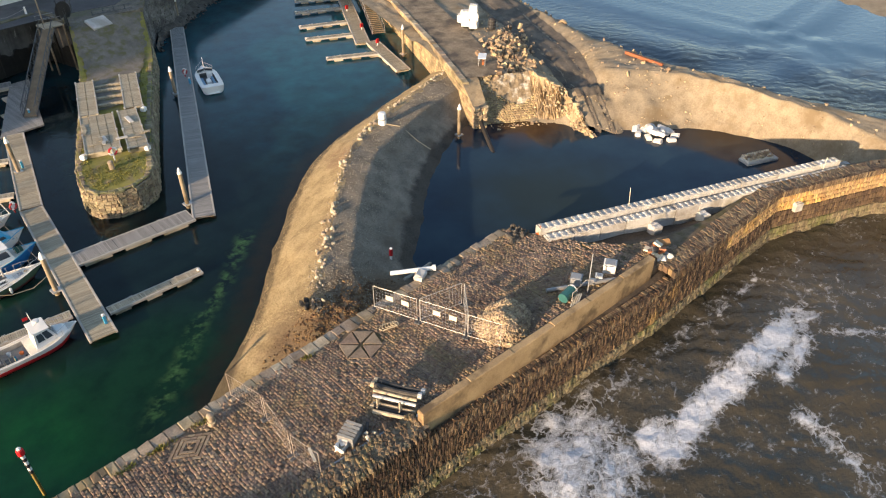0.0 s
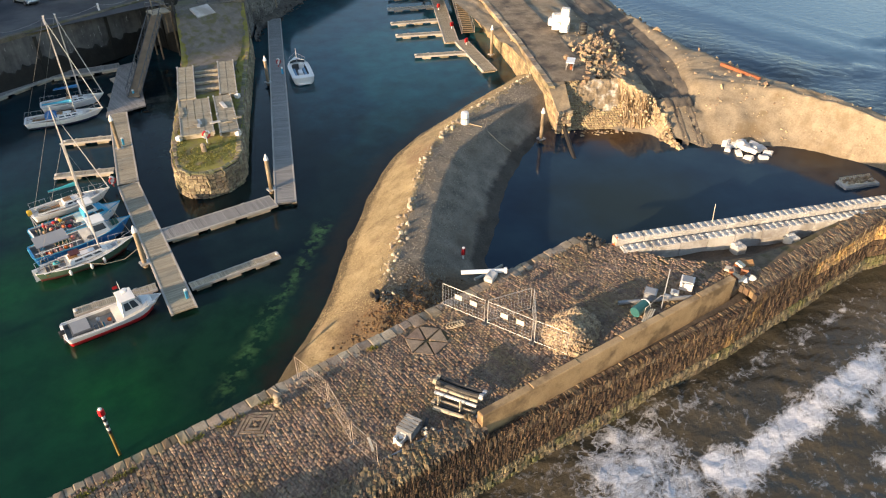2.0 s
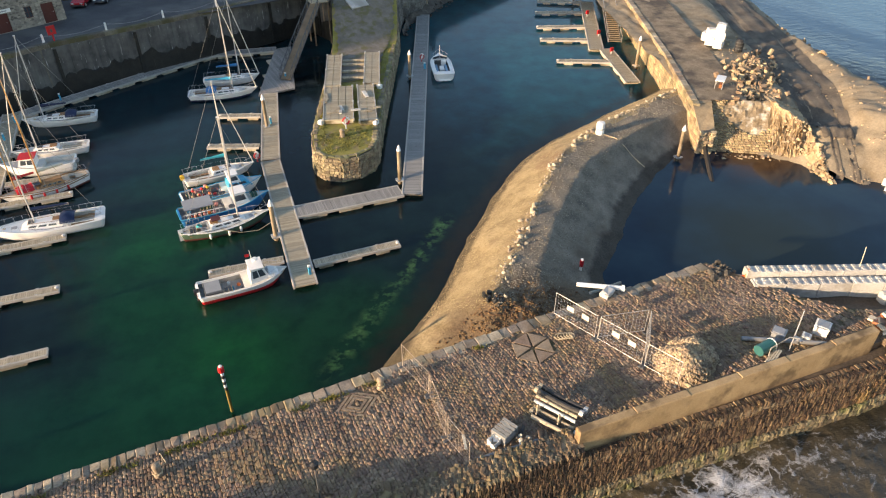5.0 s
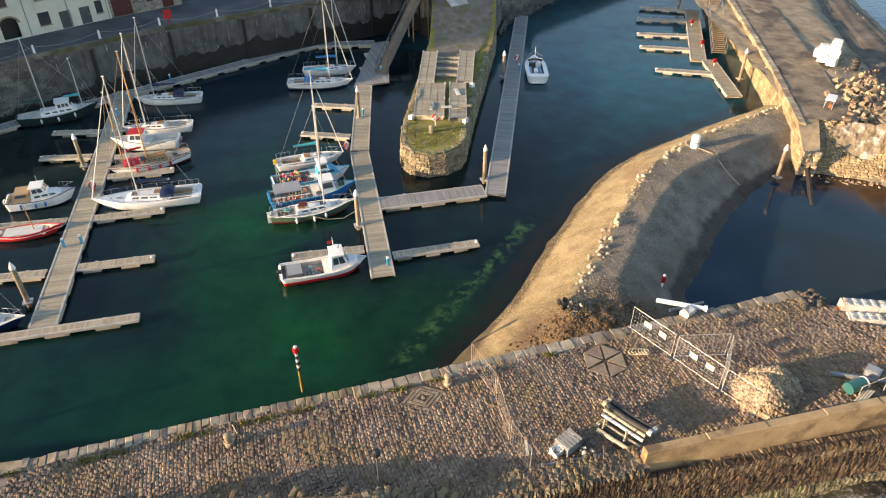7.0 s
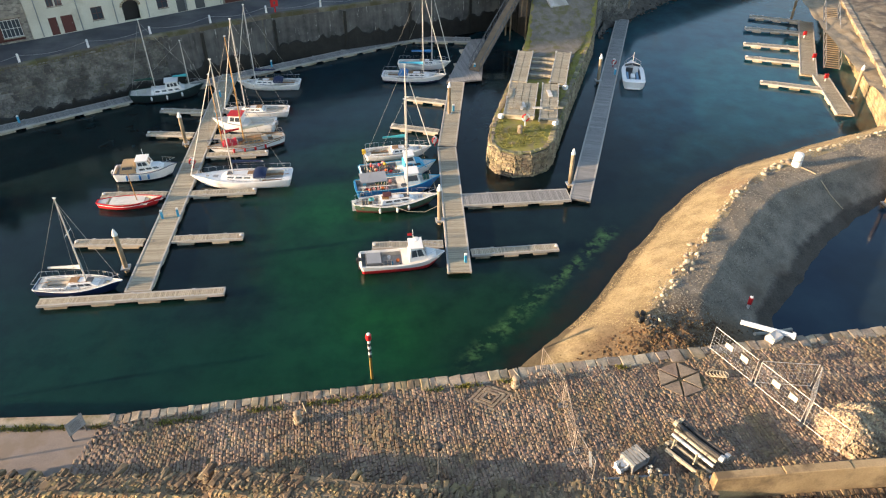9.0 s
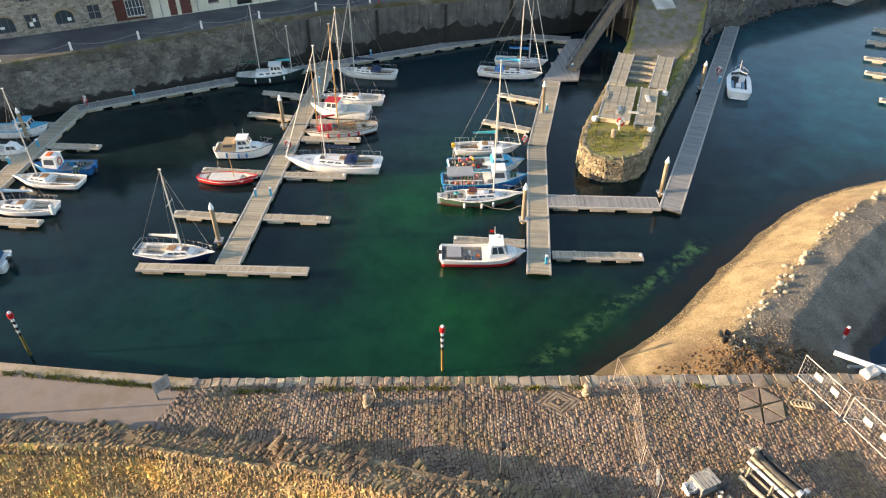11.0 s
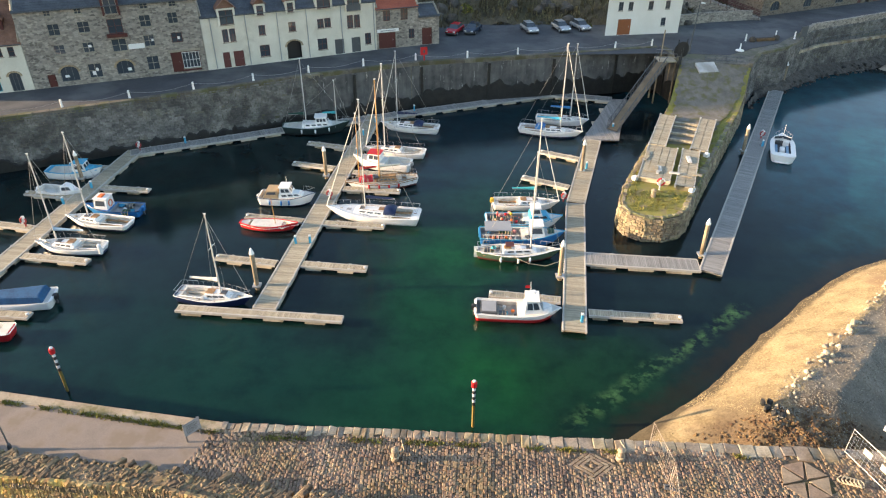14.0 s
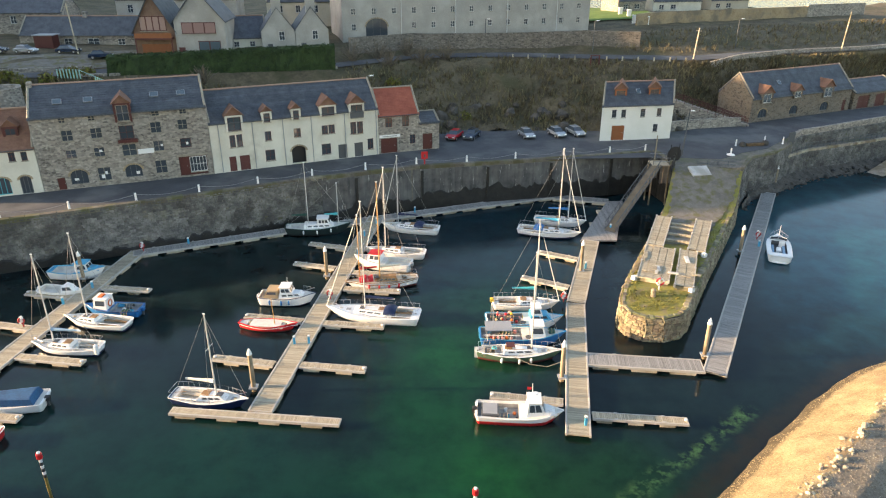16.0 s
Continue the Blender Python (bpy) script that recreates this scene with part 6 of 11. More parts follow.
# ---- pier: coping, fences, stores ----
def many(name, specs, mat, parent, seed=1, jitter=0.1, bevel=0.2):
    """Worn blocks joined into one part. Each: matrix, width, depth, height."""
    rs = np.random.RandomState(seed)
    b = bevel
    t = np.array([(-.5, -.5, 0), (.5, -.5, 0), (.5, .5, 0), (-.5, .5, 0), (-.5, -.5, 1 - b), (.5, -.5, 1 - b), (.5, .5, 1 - b), (-.5, .5, 1 - b),
                  (-.5 + b, -.5 + b, 1), (.5 - b, -.5 + b, 1), (.5 - b, .5 - b, 1), (-.5 + b, .5 - b, 1)])
    f = [(0, 1, 5, 4), (1, 2, 6, 5), (2, 3, 7, 6), (3, 0, 4, 7), (4, 5, 9, 8), (5, 6, 10, 9), (6, 7, 11, 10), (7, 4, 8, 11), (8, 9, 10, 11)]
    vs, fs = [], []
    for i, (m, w, d, h) in enumerate(specs):
        p = (t + rs.uniform(-jitter, jitter, t.shape) * np.array([1, 1, 0.8])) * np.array([w, d, h])
        a = np.array(m)
        vs.append(p @ a[:3, :3].T + a[:3, 3])
        fs += [tuple(k + 12 * i for k in q) for q in f]
    me = bpy.data.meshes.new(name)
    me.from_pydata(np.concatenate(vs).tolist(), [], fs)
    me.materials.append(mat)
    ob = new(name, me)
    ob.parent = parent
    return tagged(ob, kind="stuff")


def fence_panel(a, b, z, notice=0, steel="galv_pale", wire="galv", label="galvanised temporary mesh fence panel standing on setts", name="mesh_fence_panel"):
    L = math.hypot(b[0] - a[0], b[1] - a[1])
    ob = thing(name, pose(a[0], a[1], z, 0, 0, heading(a, b)), label, "fence", "temporary fence panels")
    H = 2.0
    for x in (0.03, L - 0.03):
        part("post", rod(B(), (x, 0, 0.05), (x, 0, H), 0.022, n=6), M[steel], ob)
        part("foot", box(B(), x - 0.1, x + 0.1, -0.3, 0.3, 0, 0.1, None, 0.03), M["dkgrey"], ob)
    for z1 in (0.16, H - 0.02):
        part("rail", rod(B(), (0.03, 0, z1), (L - 0.03, 0, z1), 0.02, n=6), M[steel], ob)
    bm = B()
    n = int(L / 0.24)
    for i in range(1, n):
        rod(bm, (L * i / n, 0, 0.16), (L * i / n, 0, H - 0.02), 0.005, n=4)
    for i in range(1, 7):
        rod(bm, (0.03, 0, 0.16 + i * 0.26), (L - 0.03, 0, 0.16 + i * 0.26), 0.004, n=4)
    part("wire_mesh", bm, M[wire], ob)
    for k in range(notice):
        part("notice", box(B(), L * (0.3 + 0.35 * k), L * (0.3 + 0.35 * k) + 0.55, -0.03, -0.015, 1.1, 1.5), M["boarding"], ob, "pale blank notice board")
    return ob


M["galv_pale"] = plain("galv_pale", (0.50, 0.48, 0.44), 0.5, 0.4)
M["rusted"] = surface("rusted", (0.22, 0.16, 0.11), (0.44, 0.38, 0.32), 1.5, 9.0, 0.8, 0.0)
M["boarding"] = plain("boarding", (0.66, 0.60, 0.47), 0.7)
M["hose"] = surface("hose", (0.02, 0.02, 0.02), (0.06, 0.055, 0.05), 2.0, 9.0, 0.6, 0.01)
M["pvc"] = plain("pvc", (0.62, 0.63, 0.60), 0.4)
M["pipe_tan"] = surface("pipe_tan", (0.36, 0.30, 0.20), (0.50, 0.42, 0.30), 1.0, 8.0, 0.5, 0.0)
M["bag"] = plain("bag", (0.72, 0.70, 0.66), 0.7)
M["greysteel"] = plain("greysteel", (0.30, 0.31, 0.32), 0.5, 0.3)

PZ = PIER_Z
fence_panel((23.75, 27.9), (24.75, 24.65), PZ, 2)
fence_panel((24.8, 24.5), (25.8, 21.25), PZ, 2)
fence_panel((25.85, 21.1), (26.6, 18.9), PZ, 0)
fence_panel((24.9, 24.55), (28.1, 23.55), PZ, 0)
fence_panel((28.15, 23.4), (26.1, 21.3), PZ, 0)
fence_panel((12.35, 28.4), (12.75, 25.5), PZ, 0, "rusted", "rusted", "rusty temporary mesh fence panel standing on setts")
fence_panel((12.72, 25.3), (12.15, 22.2), PZ, 0, "rusted", "rusted", "rusty temporary mesh fence panel standing on setts")
fence_panel((12.13, 22.0), (12.35, 19.9), PZ, 0, "rusted", "rusted", "rusty temporary mesh fence panel standing on setts")

# concrete parapet, cast in lengths
wall = thing("wall_parapet", pose(0, 0, 0), "tan concrete parapet wall with weathered top", "wall", kind="structure")
pa, pb = Vector((18.3, 18.25)), Vector((40.4, 15.65))
n = 6
for i in range(n):
    p, q = pa.lerp(pb, i / n), pa.lerp(pb, (i + 1) / n)
    L = (q - p).length
    m = pose(p.x, p.y, 0, 0, 0, heading(p, q))
    h = PZ + 1.38 + (0.03 if i % 2 else 0.0)
    part("wall_length", box(B(), 0, L - 0.012, -0.3, 0.22, 3.3, h, None, 0.05), M["concrete"], wall, m=m)

# setts of stone let into the surface as a six-sided ring
ring = thing("stone_roundel", pose(20.6, 25.85, PZ, 0, 0, 12), "six-sided roundel of flat stone slabs set in the setts", "paving")
for k in range(6):
    a0, a1 = radians(60 * k + 2), radians(60 * k + 58)
    part("slab", prism(B(), [(0.18 * math.cos((a0 + a1) / 2), 0.18 * math.sin((a0 + a1) / 2)), (1.42 * math.cos(a0), 1.42 * math.sin(a0)), (1.42 * math.cos(a1), 1.42 * math.sin(a1))], -0.1, 0.045), M["slab"], ring)
patch = thing("stone_patch", pose(8.65, 26.95, PZ), "diamond of worn flat stones let into the setts", "paving")
for k in range(3):
    w, h, t = 1.42 - 0.36 * k, 1.12 - 0.28 * k, 0.26
    corner = [(w, 0), (0, h), (-w, 0), (0, -h)]
    for a, b in zip(corner, corner[1:] + corner[:1]):
        for e in range(4 - k):
            p, q = Vector(a).lerp(Vector(b), (e + 0.03) / (4 - k)), Vector(a).lerp(Vector(b), (e + 0.97) / (4 - k))
            n = 1 - t / w
            part("slab", prism(B(), [tuple(p), tuple(q), tuple(q * n), tuple(p * n)], -0.1, 0.0 + 0.014 * ((e * 3 + k) % 3)), M["slab_worn"], patch)


def bollard(x, y):
    ob = thing("mooring_bollard", pose(x, y, PZ), "stumpy weathered stone mooring bollard", "bollard", "pier bollards")
    part("post", lathe(B(), [(0.26, 0), (0.2, 0.15), (0.18, 0.6), (0.24, 0.72), (0.2, 0.86), (0.06, 0.9)], 12), M["bollard"], ob, smooth=True)
    part("rope", tube(B(), [(0.25 * math.cos(t * 0.8), 0.25 * math.sin(t * 0.8), 0.22 + 0.03 * t / 4) for t in range(20)] + [(0.5, 0.6, 0.06), (0.3, 1.4, 0.06)], 0.03, 5), M["rope"], ob)
    return ob


M["bollard"] = surface("bollard", (0.21, 0.165, 0.115), (0.37, 0.30, 0.215), 2.0, 9.0, 0.8, 0.01)
bollard(10.4, 27.4)
bollard(-2.75, 27.4)


def lamp_post(x, y, h, base=PZ, name="pier_lamp_post"):
    ob = thing(name, pose(x, y, base), "slim dark lamp post with small lantern", "lamp post", "lamp posts")
    part("base", lathe(B(), [(0.12, 0), (0.12, 0.5), (0.06, 0.6)], 10), M["dkgrey"], ob)
    part("pole", rod(B(), (0, 0, 0.5), (0, 0, h), 0.05, 0.04, 8), M["dkgrey"], ob)
    part("lantern", lathe(B(), [(0.08, h), (0.2, h + 0.05), (0.22, h + 0.3), (0.08, h + 0.4)], 10), M["black"], ob)
    return ob


lamp_post(4.32, 21.3, 3.4)
lamp_post(-25.6, 28.1, 3.4)
sign = thing("notice_board", pose(-15.0, 29.05, PZ, 0, 0, 48) @ Matrix.Diagonal((0.74, 0.74, 0.84, 1)), "grey notice board on two dark posts", "sign")
for x in (-0.6, 0.6):
    part("post", box(B(), x - 0.05, x + 0.05, -0.05, 0.05, -0.1, 1.7), M["dkgrey"], sign)
part("board", box(B(), -0.72, 0.72, -0.09, -0.055, 0.6, 1.72), M["greysteel"], sign)
part("panel", box(B(), -0.62, 0.62, -0.105, -0.094, 0.7, 1.62), M["grey"], sign, "pale panel with unreadable text")
for i in range(7):
    part("text_bar", box(B(), -0.5, 0.35 + 0.1 * (i % 3), -0.112, -0.107, 0.8 + 0.11 * i, 0.84 + 0.11 * i), M["dkgrey"], sign)

# pipes and hoses stacked on a frame beside the parapet
rack = thing("pipe_rack", pose(0, 0, PZ), "timber and steel rack stacked with black hoses and pale pipes", "rack")
d = Vector((19.9, 19.0)) - Vector((17.6, 21.3))
for k, (ox, oy, z, r, mt, nm) in enumerate([(0, 0, 0.95, 0.16, "hose", "hose"), (0.38, 0.12, 0.93, 0.15, "hose", "hose"), (-0.2, -0.1, 0.72, 0.11, "pipe_tan", "pipe"), (-0.45, -0.3, 0.62, 0.10, "pvc", "pipe"), (-1.1, -0.95, 0.3, 0.13, "pipe_tan", "pipe"), (-0.78, -0.72, 0.25, 0.12, "hose", "hose"), (0.1, -0.05, 0.6, 0.1, "pipe_tan", "pipe"), (-0.6, -0.45, 0.25, 0.1, "pipe_tan", "pipe")]):
    p, q = Vector((18.25 + ox, 21.95 + oy)), Vector((19.4 + ox, 19.45 + oy * 0.8))
    sag = 0.10 if nm == "hose" else 0.0
    pts = [(*p.lerp(q, t / 6), z - sag * math.sin(math.pi * t / 6)) for t in range(7)]
    part(nm, tube(B(), pts, r, 10), M[mt], rack, smooth=False)
    if nm == "hose":
        part("coupling", rod(B(), pts[-1], (*(q + (q - p).normalized() * 0.25), z), r * 1.25, n=10), M["galv"], rack)
        part("coupling", rod(B(), pts[0], (*(p - (q - p).normalized() * 0.22), z), r * 1.2, n=10), M["pipe_tan"], rack)
for u in (0.12, 0.75):
    p = Vector((17.95, 21.6)).lerp(Vector((19.0, 19.7)), u)
    for o in (-0.5, 0.6):
        part("rack_post", box(B(), p.x + o - 0.05, p.x + o + 0.05, p.y + o * 0.7 - 0.05, p.y + o * 0.7 + 0.05, 0, 1.0), M["pipe_tan"], rack)
    part("rack_beam", rod(B(), (p.x - 0.7, p.y - 0.5, 0.46), (p.x + 0.7, p.y + 0.5, 0.46), 0.05, n=6), M["pipe_tan"], rack)

pump = thing("builders_bag", pose(14.3, 20.5, PZ, 0, 0, 20) @ Matrix.Diagonal((0.75, 0.75, 0.85, 1)), "slumped white builder's bag on the setts", "bag")
bm = B()
box(bm, -0.42, 0.42, -0.36, 0.36, 0, 0.55)
bmesh.ops.subdivide_edges(bm, edges=bm.edges[:], cuts=5, use_grid_fill=True)
for v in bm.verts:
    if v.co.z > 0.5 and abs(v.co.x) < 0.35 and abs(v.co.y) < 0.3:
        v.co.z -= 0.16
    v.co += 0.11 * noise.noise_vector(v.co * 3.4)
    v.co.z = max(v.co.z, 0.0)
part("sack", bm, M["whitesack"], pump)
bm = box(B(), -0.3, 0.3, -0.25, 0.25, 0.2, 0.40)
part("load", bm, M["sand"], pump)
pal = thing("pallet_crate", pose(15.15, 20.75, PZ, 0, 0, 20), "weathered timber crate of loose parts", "crate")
part("base", box(B(), -0.6, 0.6, -0.5, 0.5, 0, 0.14), M["deck"], pal)
for i in range(5):
    part("slat", box(B(), -0.6 + 0.25 * i, -0.42 + 0.25 * i, -0.5, 0.5, 0.62, 0.66), M["deck"], pal)
for sx in (-1, 1):
    part("side", box(B(), sx * 0.58 - 0.03, sx * 0.58 + 0.03, -0.5, 0.5, 0.14, 0.62), M["greysteel"], pal)
scrap = thing("scrap_heap", pose(15.9, 20.05, PZ, 0, 0, 0), "heap of broken pipe ends and scrap", "scrap")
rnd = random.Random(3)
for i in range(9):
    a = Vector((rnd.uniform(-0.6, 0.6), rnd.uniform(-0.3, 0.3), rnd.uniform(0.1, 0.25)))
    v = Vector((rnd.uniform(-0.4, 0.4), rnd.uniform(-0.4, 0.4), rnd.uniform(0, 0.15)))
    part("scrap_piece", rod(B(), a, a + v, rnd.uniform(0.05, 0.13), n=7), M[rnd.choice(["pvc", "hose", "pipe_tan", "boarding"])], scrap)
tb = thing("drain_pipe", pose(0, 0, PZ + 0.11), "long grey plastic pipe lying by the sea wall", "pipe")
part("pipe", tube(B(), [(12.75, 20.0, 0), (14.5, 19.75, 0), (16.6, 19.45, 0)], 0.13, 10), M["greysteel"], tb)
tb = thing("timber_offcut", pose(12.9, 21.4, PZ, 0, 0, 70), "short timber offcut on the setts", "timber")
part("board", box(B(), -0.5, 0.5, -0.08, 0.08, 0, 0.08), M["boarding"], tb)
rp = thing("rope_coil", pose(22.75, 25.9, PZ), "loose heap of pale rope", "rope")
part("rope", tube(B(), [(0.45 * math.cos(t * 0.9) * (1 - t / 60) + 0.02 * t, 0.28 * math.sin(t * 0.9) - 0.012 * t, 0.05 + 0.004 * t) for t in range(40)], 0.04, 5), M["rope"], rp)

# stone heap
heap = thing("stone_heap", pose(28.5, 20.1, PZ), "tall heap of loose pale building stones", "stone heap")
rs = random.Random(8)
sp = []
bm = B()
lathe(bm, [(1.5, -0.1), (1.2, 0.5), (0.7, 0.95), (0.1, 1.15)], 16, (-0.5, -0.15, 0))
lathe(bm, [(1.4, -0.1), (1.1, 0.45), (0.6, 0.85), (0.1, 1.05)], 16, (0.7, 0.2, 0))
part("core", bm, M["sand"], heap)


def heap_z(x, y):
    a, b = math.hypot(x + 0.5, y + 0.15) / 1.75, math.hypot(x - 0.7, y - 0.2) / 1.6
    return max(1.55 * (1 - a ** 1.5), 1.42 * (1 - b ** 1.5)) + 0.15 * noise.noise(Vector((x * 1.3, y * 1.3, 3.0)))


for i in range(3600):
    x, y = rs.uniform(-2.5, 2.5), rs.uniform(-2.1, 2.1)
    h = heap_z(x, y)
    if h < (-0.02 if rs.random() < 0.9 else -0.25):
        continue
    s = rs.uniform(0.08, 0.18)
    sp.append((pose(x, y, max(h, 0.02) - 0.04 - rs.uniform(0, 0.10), rs.uniform(-50, 50), rs.uniform(-50, 50), rs.uniform(0, 360)), s * 1.3, s, s * 0.9))
many("rubble", sp, M["heapstone"], heap, 4, 0.16)

# stores beyond the heap
st2 = thing("stored_pipe", pose(0, 0, PZ + 0.16), "grey pipe lying beside the parapet wall", "pipe")
part("pipe", tube(B(), [(33.2, 19.9, 0), (35.5, 18.4, 0), (37.7, 16.9, 0)], 0.15, 10), M["greysteel"], st2)
sk = thing("dumped_skip", pose(33.6, 18.5, PZ, 0, 0, 20), "tipped green drum with broken boards", "drum")
part("drum", rod(B(), (-0.6, 0.1, 0.4), (0.6, -0.3, 0.45), 0.38, n=14), M["teal_dark"], sk)
part("rim", rod(B(), (0.58, -0.29, 0.445), (0.66, -0.32, 0.46), 0.40, n=14), M["white"], sk)
for i in range(4):
    part("board", box(B(), -0.9, 0.6, -0.6 - 0.14 * i, -0.5 - 0.14 * i, 0.05 + 0.05 * i, 0.12 + 0.05 * i), M["boarding"], sk)
for x, y, w, mt, nm in ((38.5, 17.9, 0.9, "bag", "bulk_bag"), (35.5, 18.9, 0.8, "greysteel", "pump_box"), (37.0, 17.9, 0.5, "pvc", "plastic_crate"), (36.3, 18.0, 0.4, "galv_pale", "plastic_crate")):
    o = thing(nm, pose(x, y, PZ, 0, 0, 25), "pale site container standing on the setts" if nm != "bulk_bag" else "square white bulk bag with open top", "container")
    part("body", box(B(), -w / 2, w / 2, -w / 2, w / 2, 0, w * 0.85, None, 0.06), M[mt], o)
    part("rim", box(B(), -w / 2 - 0.03, w / 2 + 0.03, -w / 2 - 0.03, w / 2 + 0.03, w * 0.72, w * 0.80), M[mt], o)
    part("lining", box(B(), -w / 2 + 0.09, w / 2 - 0.09, -w / 2 + 0.09, w / 2 - 0.09, w * 0.85, w * 0.86), M["grey"], o)
o = thing("leaning_pole", pose(35.2, 17.7, PZ), "thin grey pole with a bent bracket", "pole")
part("pole", rod(B(), (0, 0, 0), (0.9, 0.5, 2.7), 0.045, n=6), M["greysteel"], o)
part("bracket", tube(B(), [(-1.6, 0.3, 0), (-1.6, 0.3, 0.7), (-0.3, 0.1, 1.25), (0.1, -0.3, 1.25)], 0.04, 6), M["galv_pale"], o)
deb = thing("debris_heap", pose(42.6, 16.2, PZ), "heap of broken crates, tan boards and white sheeting", "debris")
rnd = random.Random(11)
for i in range(10):
    w = rnd.uniform(0.3, 0.8)
    part("broken_board", box(B(), -w, w, -0.25, 0.25, 0, 0.16, pose(rnd.uniform(-0.7, 0.7), rnd.uniform(-0.5, 0.6), 0.1 + 0.1 * i, rnd.uniform(-25, 25), rnd.uniform(-25, 25), rnd.uniform(0, 180))), M[rnd.choice(["woodbrown", "boarding", "teak", "dkgrey"])], deb)
for i in range(3):
    bm = B()
    bmesh.ops.create_icosphere(bm, subdivisions=2, radius=0.36, matrix=pose(0.3 + rnd.uniform(-0.7, 0.7), -0.9 + rnd.uniform(-0.3, 0.3), 0.25))
    for v in bm.verts:
        v.co += Vector((0, 0, -0.12)) + 0.16 * Vector((noise.noise(v.co * 3), noise.noise(v.co * 3 + Vector((9, 0, 0))), noise.noise(v.co * 3 + Vector((0, 9, 0)))))
    part("sheeting", bm, M["bag"], deb)

# white pipe and block on the pier edge
o = thing("white_pipe", pose(0, 0, 0), "white plastic pipe with flanged end lying on the pier edge", "pipe")
part("pipe", rod(B(), (27.0, 29.6, PZ + 0.25), (29.6, 27.6, PZ + 0.3), 0.17, n=12), M["white"], o)
part("flange", rod(B(), (29.55, 27.64, PZ + 0.3), (29.7, 27.52, PZ + 0.3), 0.25, n=12), M["white"], o)
o = thing("edge_block", pose(28.3, 27.75, PZ, 0, 0, 20), "pale angular stone block on the coping", "stone")
shared("stone", stone_mesh("stone", 5, M["pale"], 0.9, 0.6, 0.5), o, pose(0, 0, 0.02))
o = thing("spit_log", pose(0, 0, 0), "grey driftwood log lying on the gravel", "log")
part("log", tube(B(), [(29.8, 31.0, 1.5), (31.6, 31.4, 0.9), (33.8, 31.9, 0.35)], 0.13, 8), M["deck"], o)
o = thing("red_marker", pose(31.3, 34.2, -0.5), "short white marker post with red band", "marker")
part("post", rod(B(), (0, 0, 0), (0.1, 0, 1.9), 0.11, n=10), M["white"], o)
part("band", rod(B(), (0.1, 0, 1.9), (0.12, 0, 2.5), 0.17, n=10), M["red"], o)
part("cap", rod(B(), (0.12, 0, 2.5), (0.12, 0, 2.6), 0.12, n=10), M["white"], o)

# ---- stone jetty in the middle of the basin ----
IL = [(18.4, 62.6), (19.6, 66.0), (22.3, 71.6), (25.9, 78.9), (31.0, 89.5), (34.0, 97.0)]
IR = [(25.3, 61.8), (28.5, 67.7), (31.1, 72.4), (35.9, 80.8), (40.9, 89.6), (43.6, 95.6)]
TIP = [(18.2, 61.2), (18.7, 59.7), (20.0, 58.75), (21.8, 58.6), (23.6, 59.3), (24.8, 60.7)]
IZ = 2.7


def jetty_z(y):
    return IZ if y < 87 else IZ + (QUAY_Z - IZ) * min(1, (y - 87) / 9.5)


bm = B()
ring_top = []
outline = TIP + IR
mid = []
rows = []
for k in range(41):
    u = k / 40
    a, _ = along(IL, u * length(IL))
    b, _ = along(IR, u * length(IR))
    rows.append([(*(a.lerp(b, v / 8)), jetty_z(a.lerp(b, v / 8).y) - 0.05 + 0.05 * fbm(*(a.lerp(b, v / 8)), 1.2, 3)) for v in range(9)])
sheet(bm, rows)
tip = [bm.verts.new((x, y, IZ - 0.05)) for x, y in [IL[0]] + TIP + [IR[0]]]
bm.faces.new(tip)
jetty = solid("jetty_top", bm, M["jettygrass"], "grass-grown top of the stone jetty", "jetty", smooth=True)
bm = B()
path = IL[::-1] + TIP + IR
rows = []
n = 150
for k in range(n + 1):
    p, a = along(path, k / n * length(path))
    nx, ny = math.sin(a), -math.cos(a)
    zt = jetty_z(p.y)
    rows.append([(p.x - nx * -0.25 * (1 - v / 5) * 1.0, p.y - ny * -0.25 * (1 - v / 5), -1.5 + (zt - 0.12 + 1.5) * v / 5) for v in range(6)])
sheet(bm, rows)
jwall = solid("wall_jetty", bm, M["rubblecore"], "old masonry wall of the jetty", "jetty wall")

rows = []
for k in range(88):
    u = 0.42 + 0.58 * k / 87
    g = max(0.0, min(1.0, (u - 0.62) / 0.25))
    a, _ = along(IL, u * length(IL))
    b, _ = along(IR, u * length(IR))
    wv = 0.035 * fbm(k * 0.25, 3.0, 1.0, 4)
    rows.append([(*(a.lerp(b, v)), jetty_z(a.lerp(b, v).y) + 0.06 + 0.02 * fbm(*(a.lerp(b, v)), 1.0, 3)) for v in (0.13 - wv - 0.10 * g, 0.4, 0.6, 0.82 + wv + 0.13 * g)])
solid("path_jetty", sheet(B(), rows), M["path_grey"], "worn grey tarmac strip along the jetty", "path", smooth=True)
o = thing("concrete_slab", pose(37.2, 95.2, 6.22, 24, 0, 8), "pale flat concrete slab at the jetty head", "slab")
part("slab", box(B(), -1.4, 1.4, -1.0, 1.0, -0.25, 0.10), M["pale"], o)

# pontoon sections stored ashore


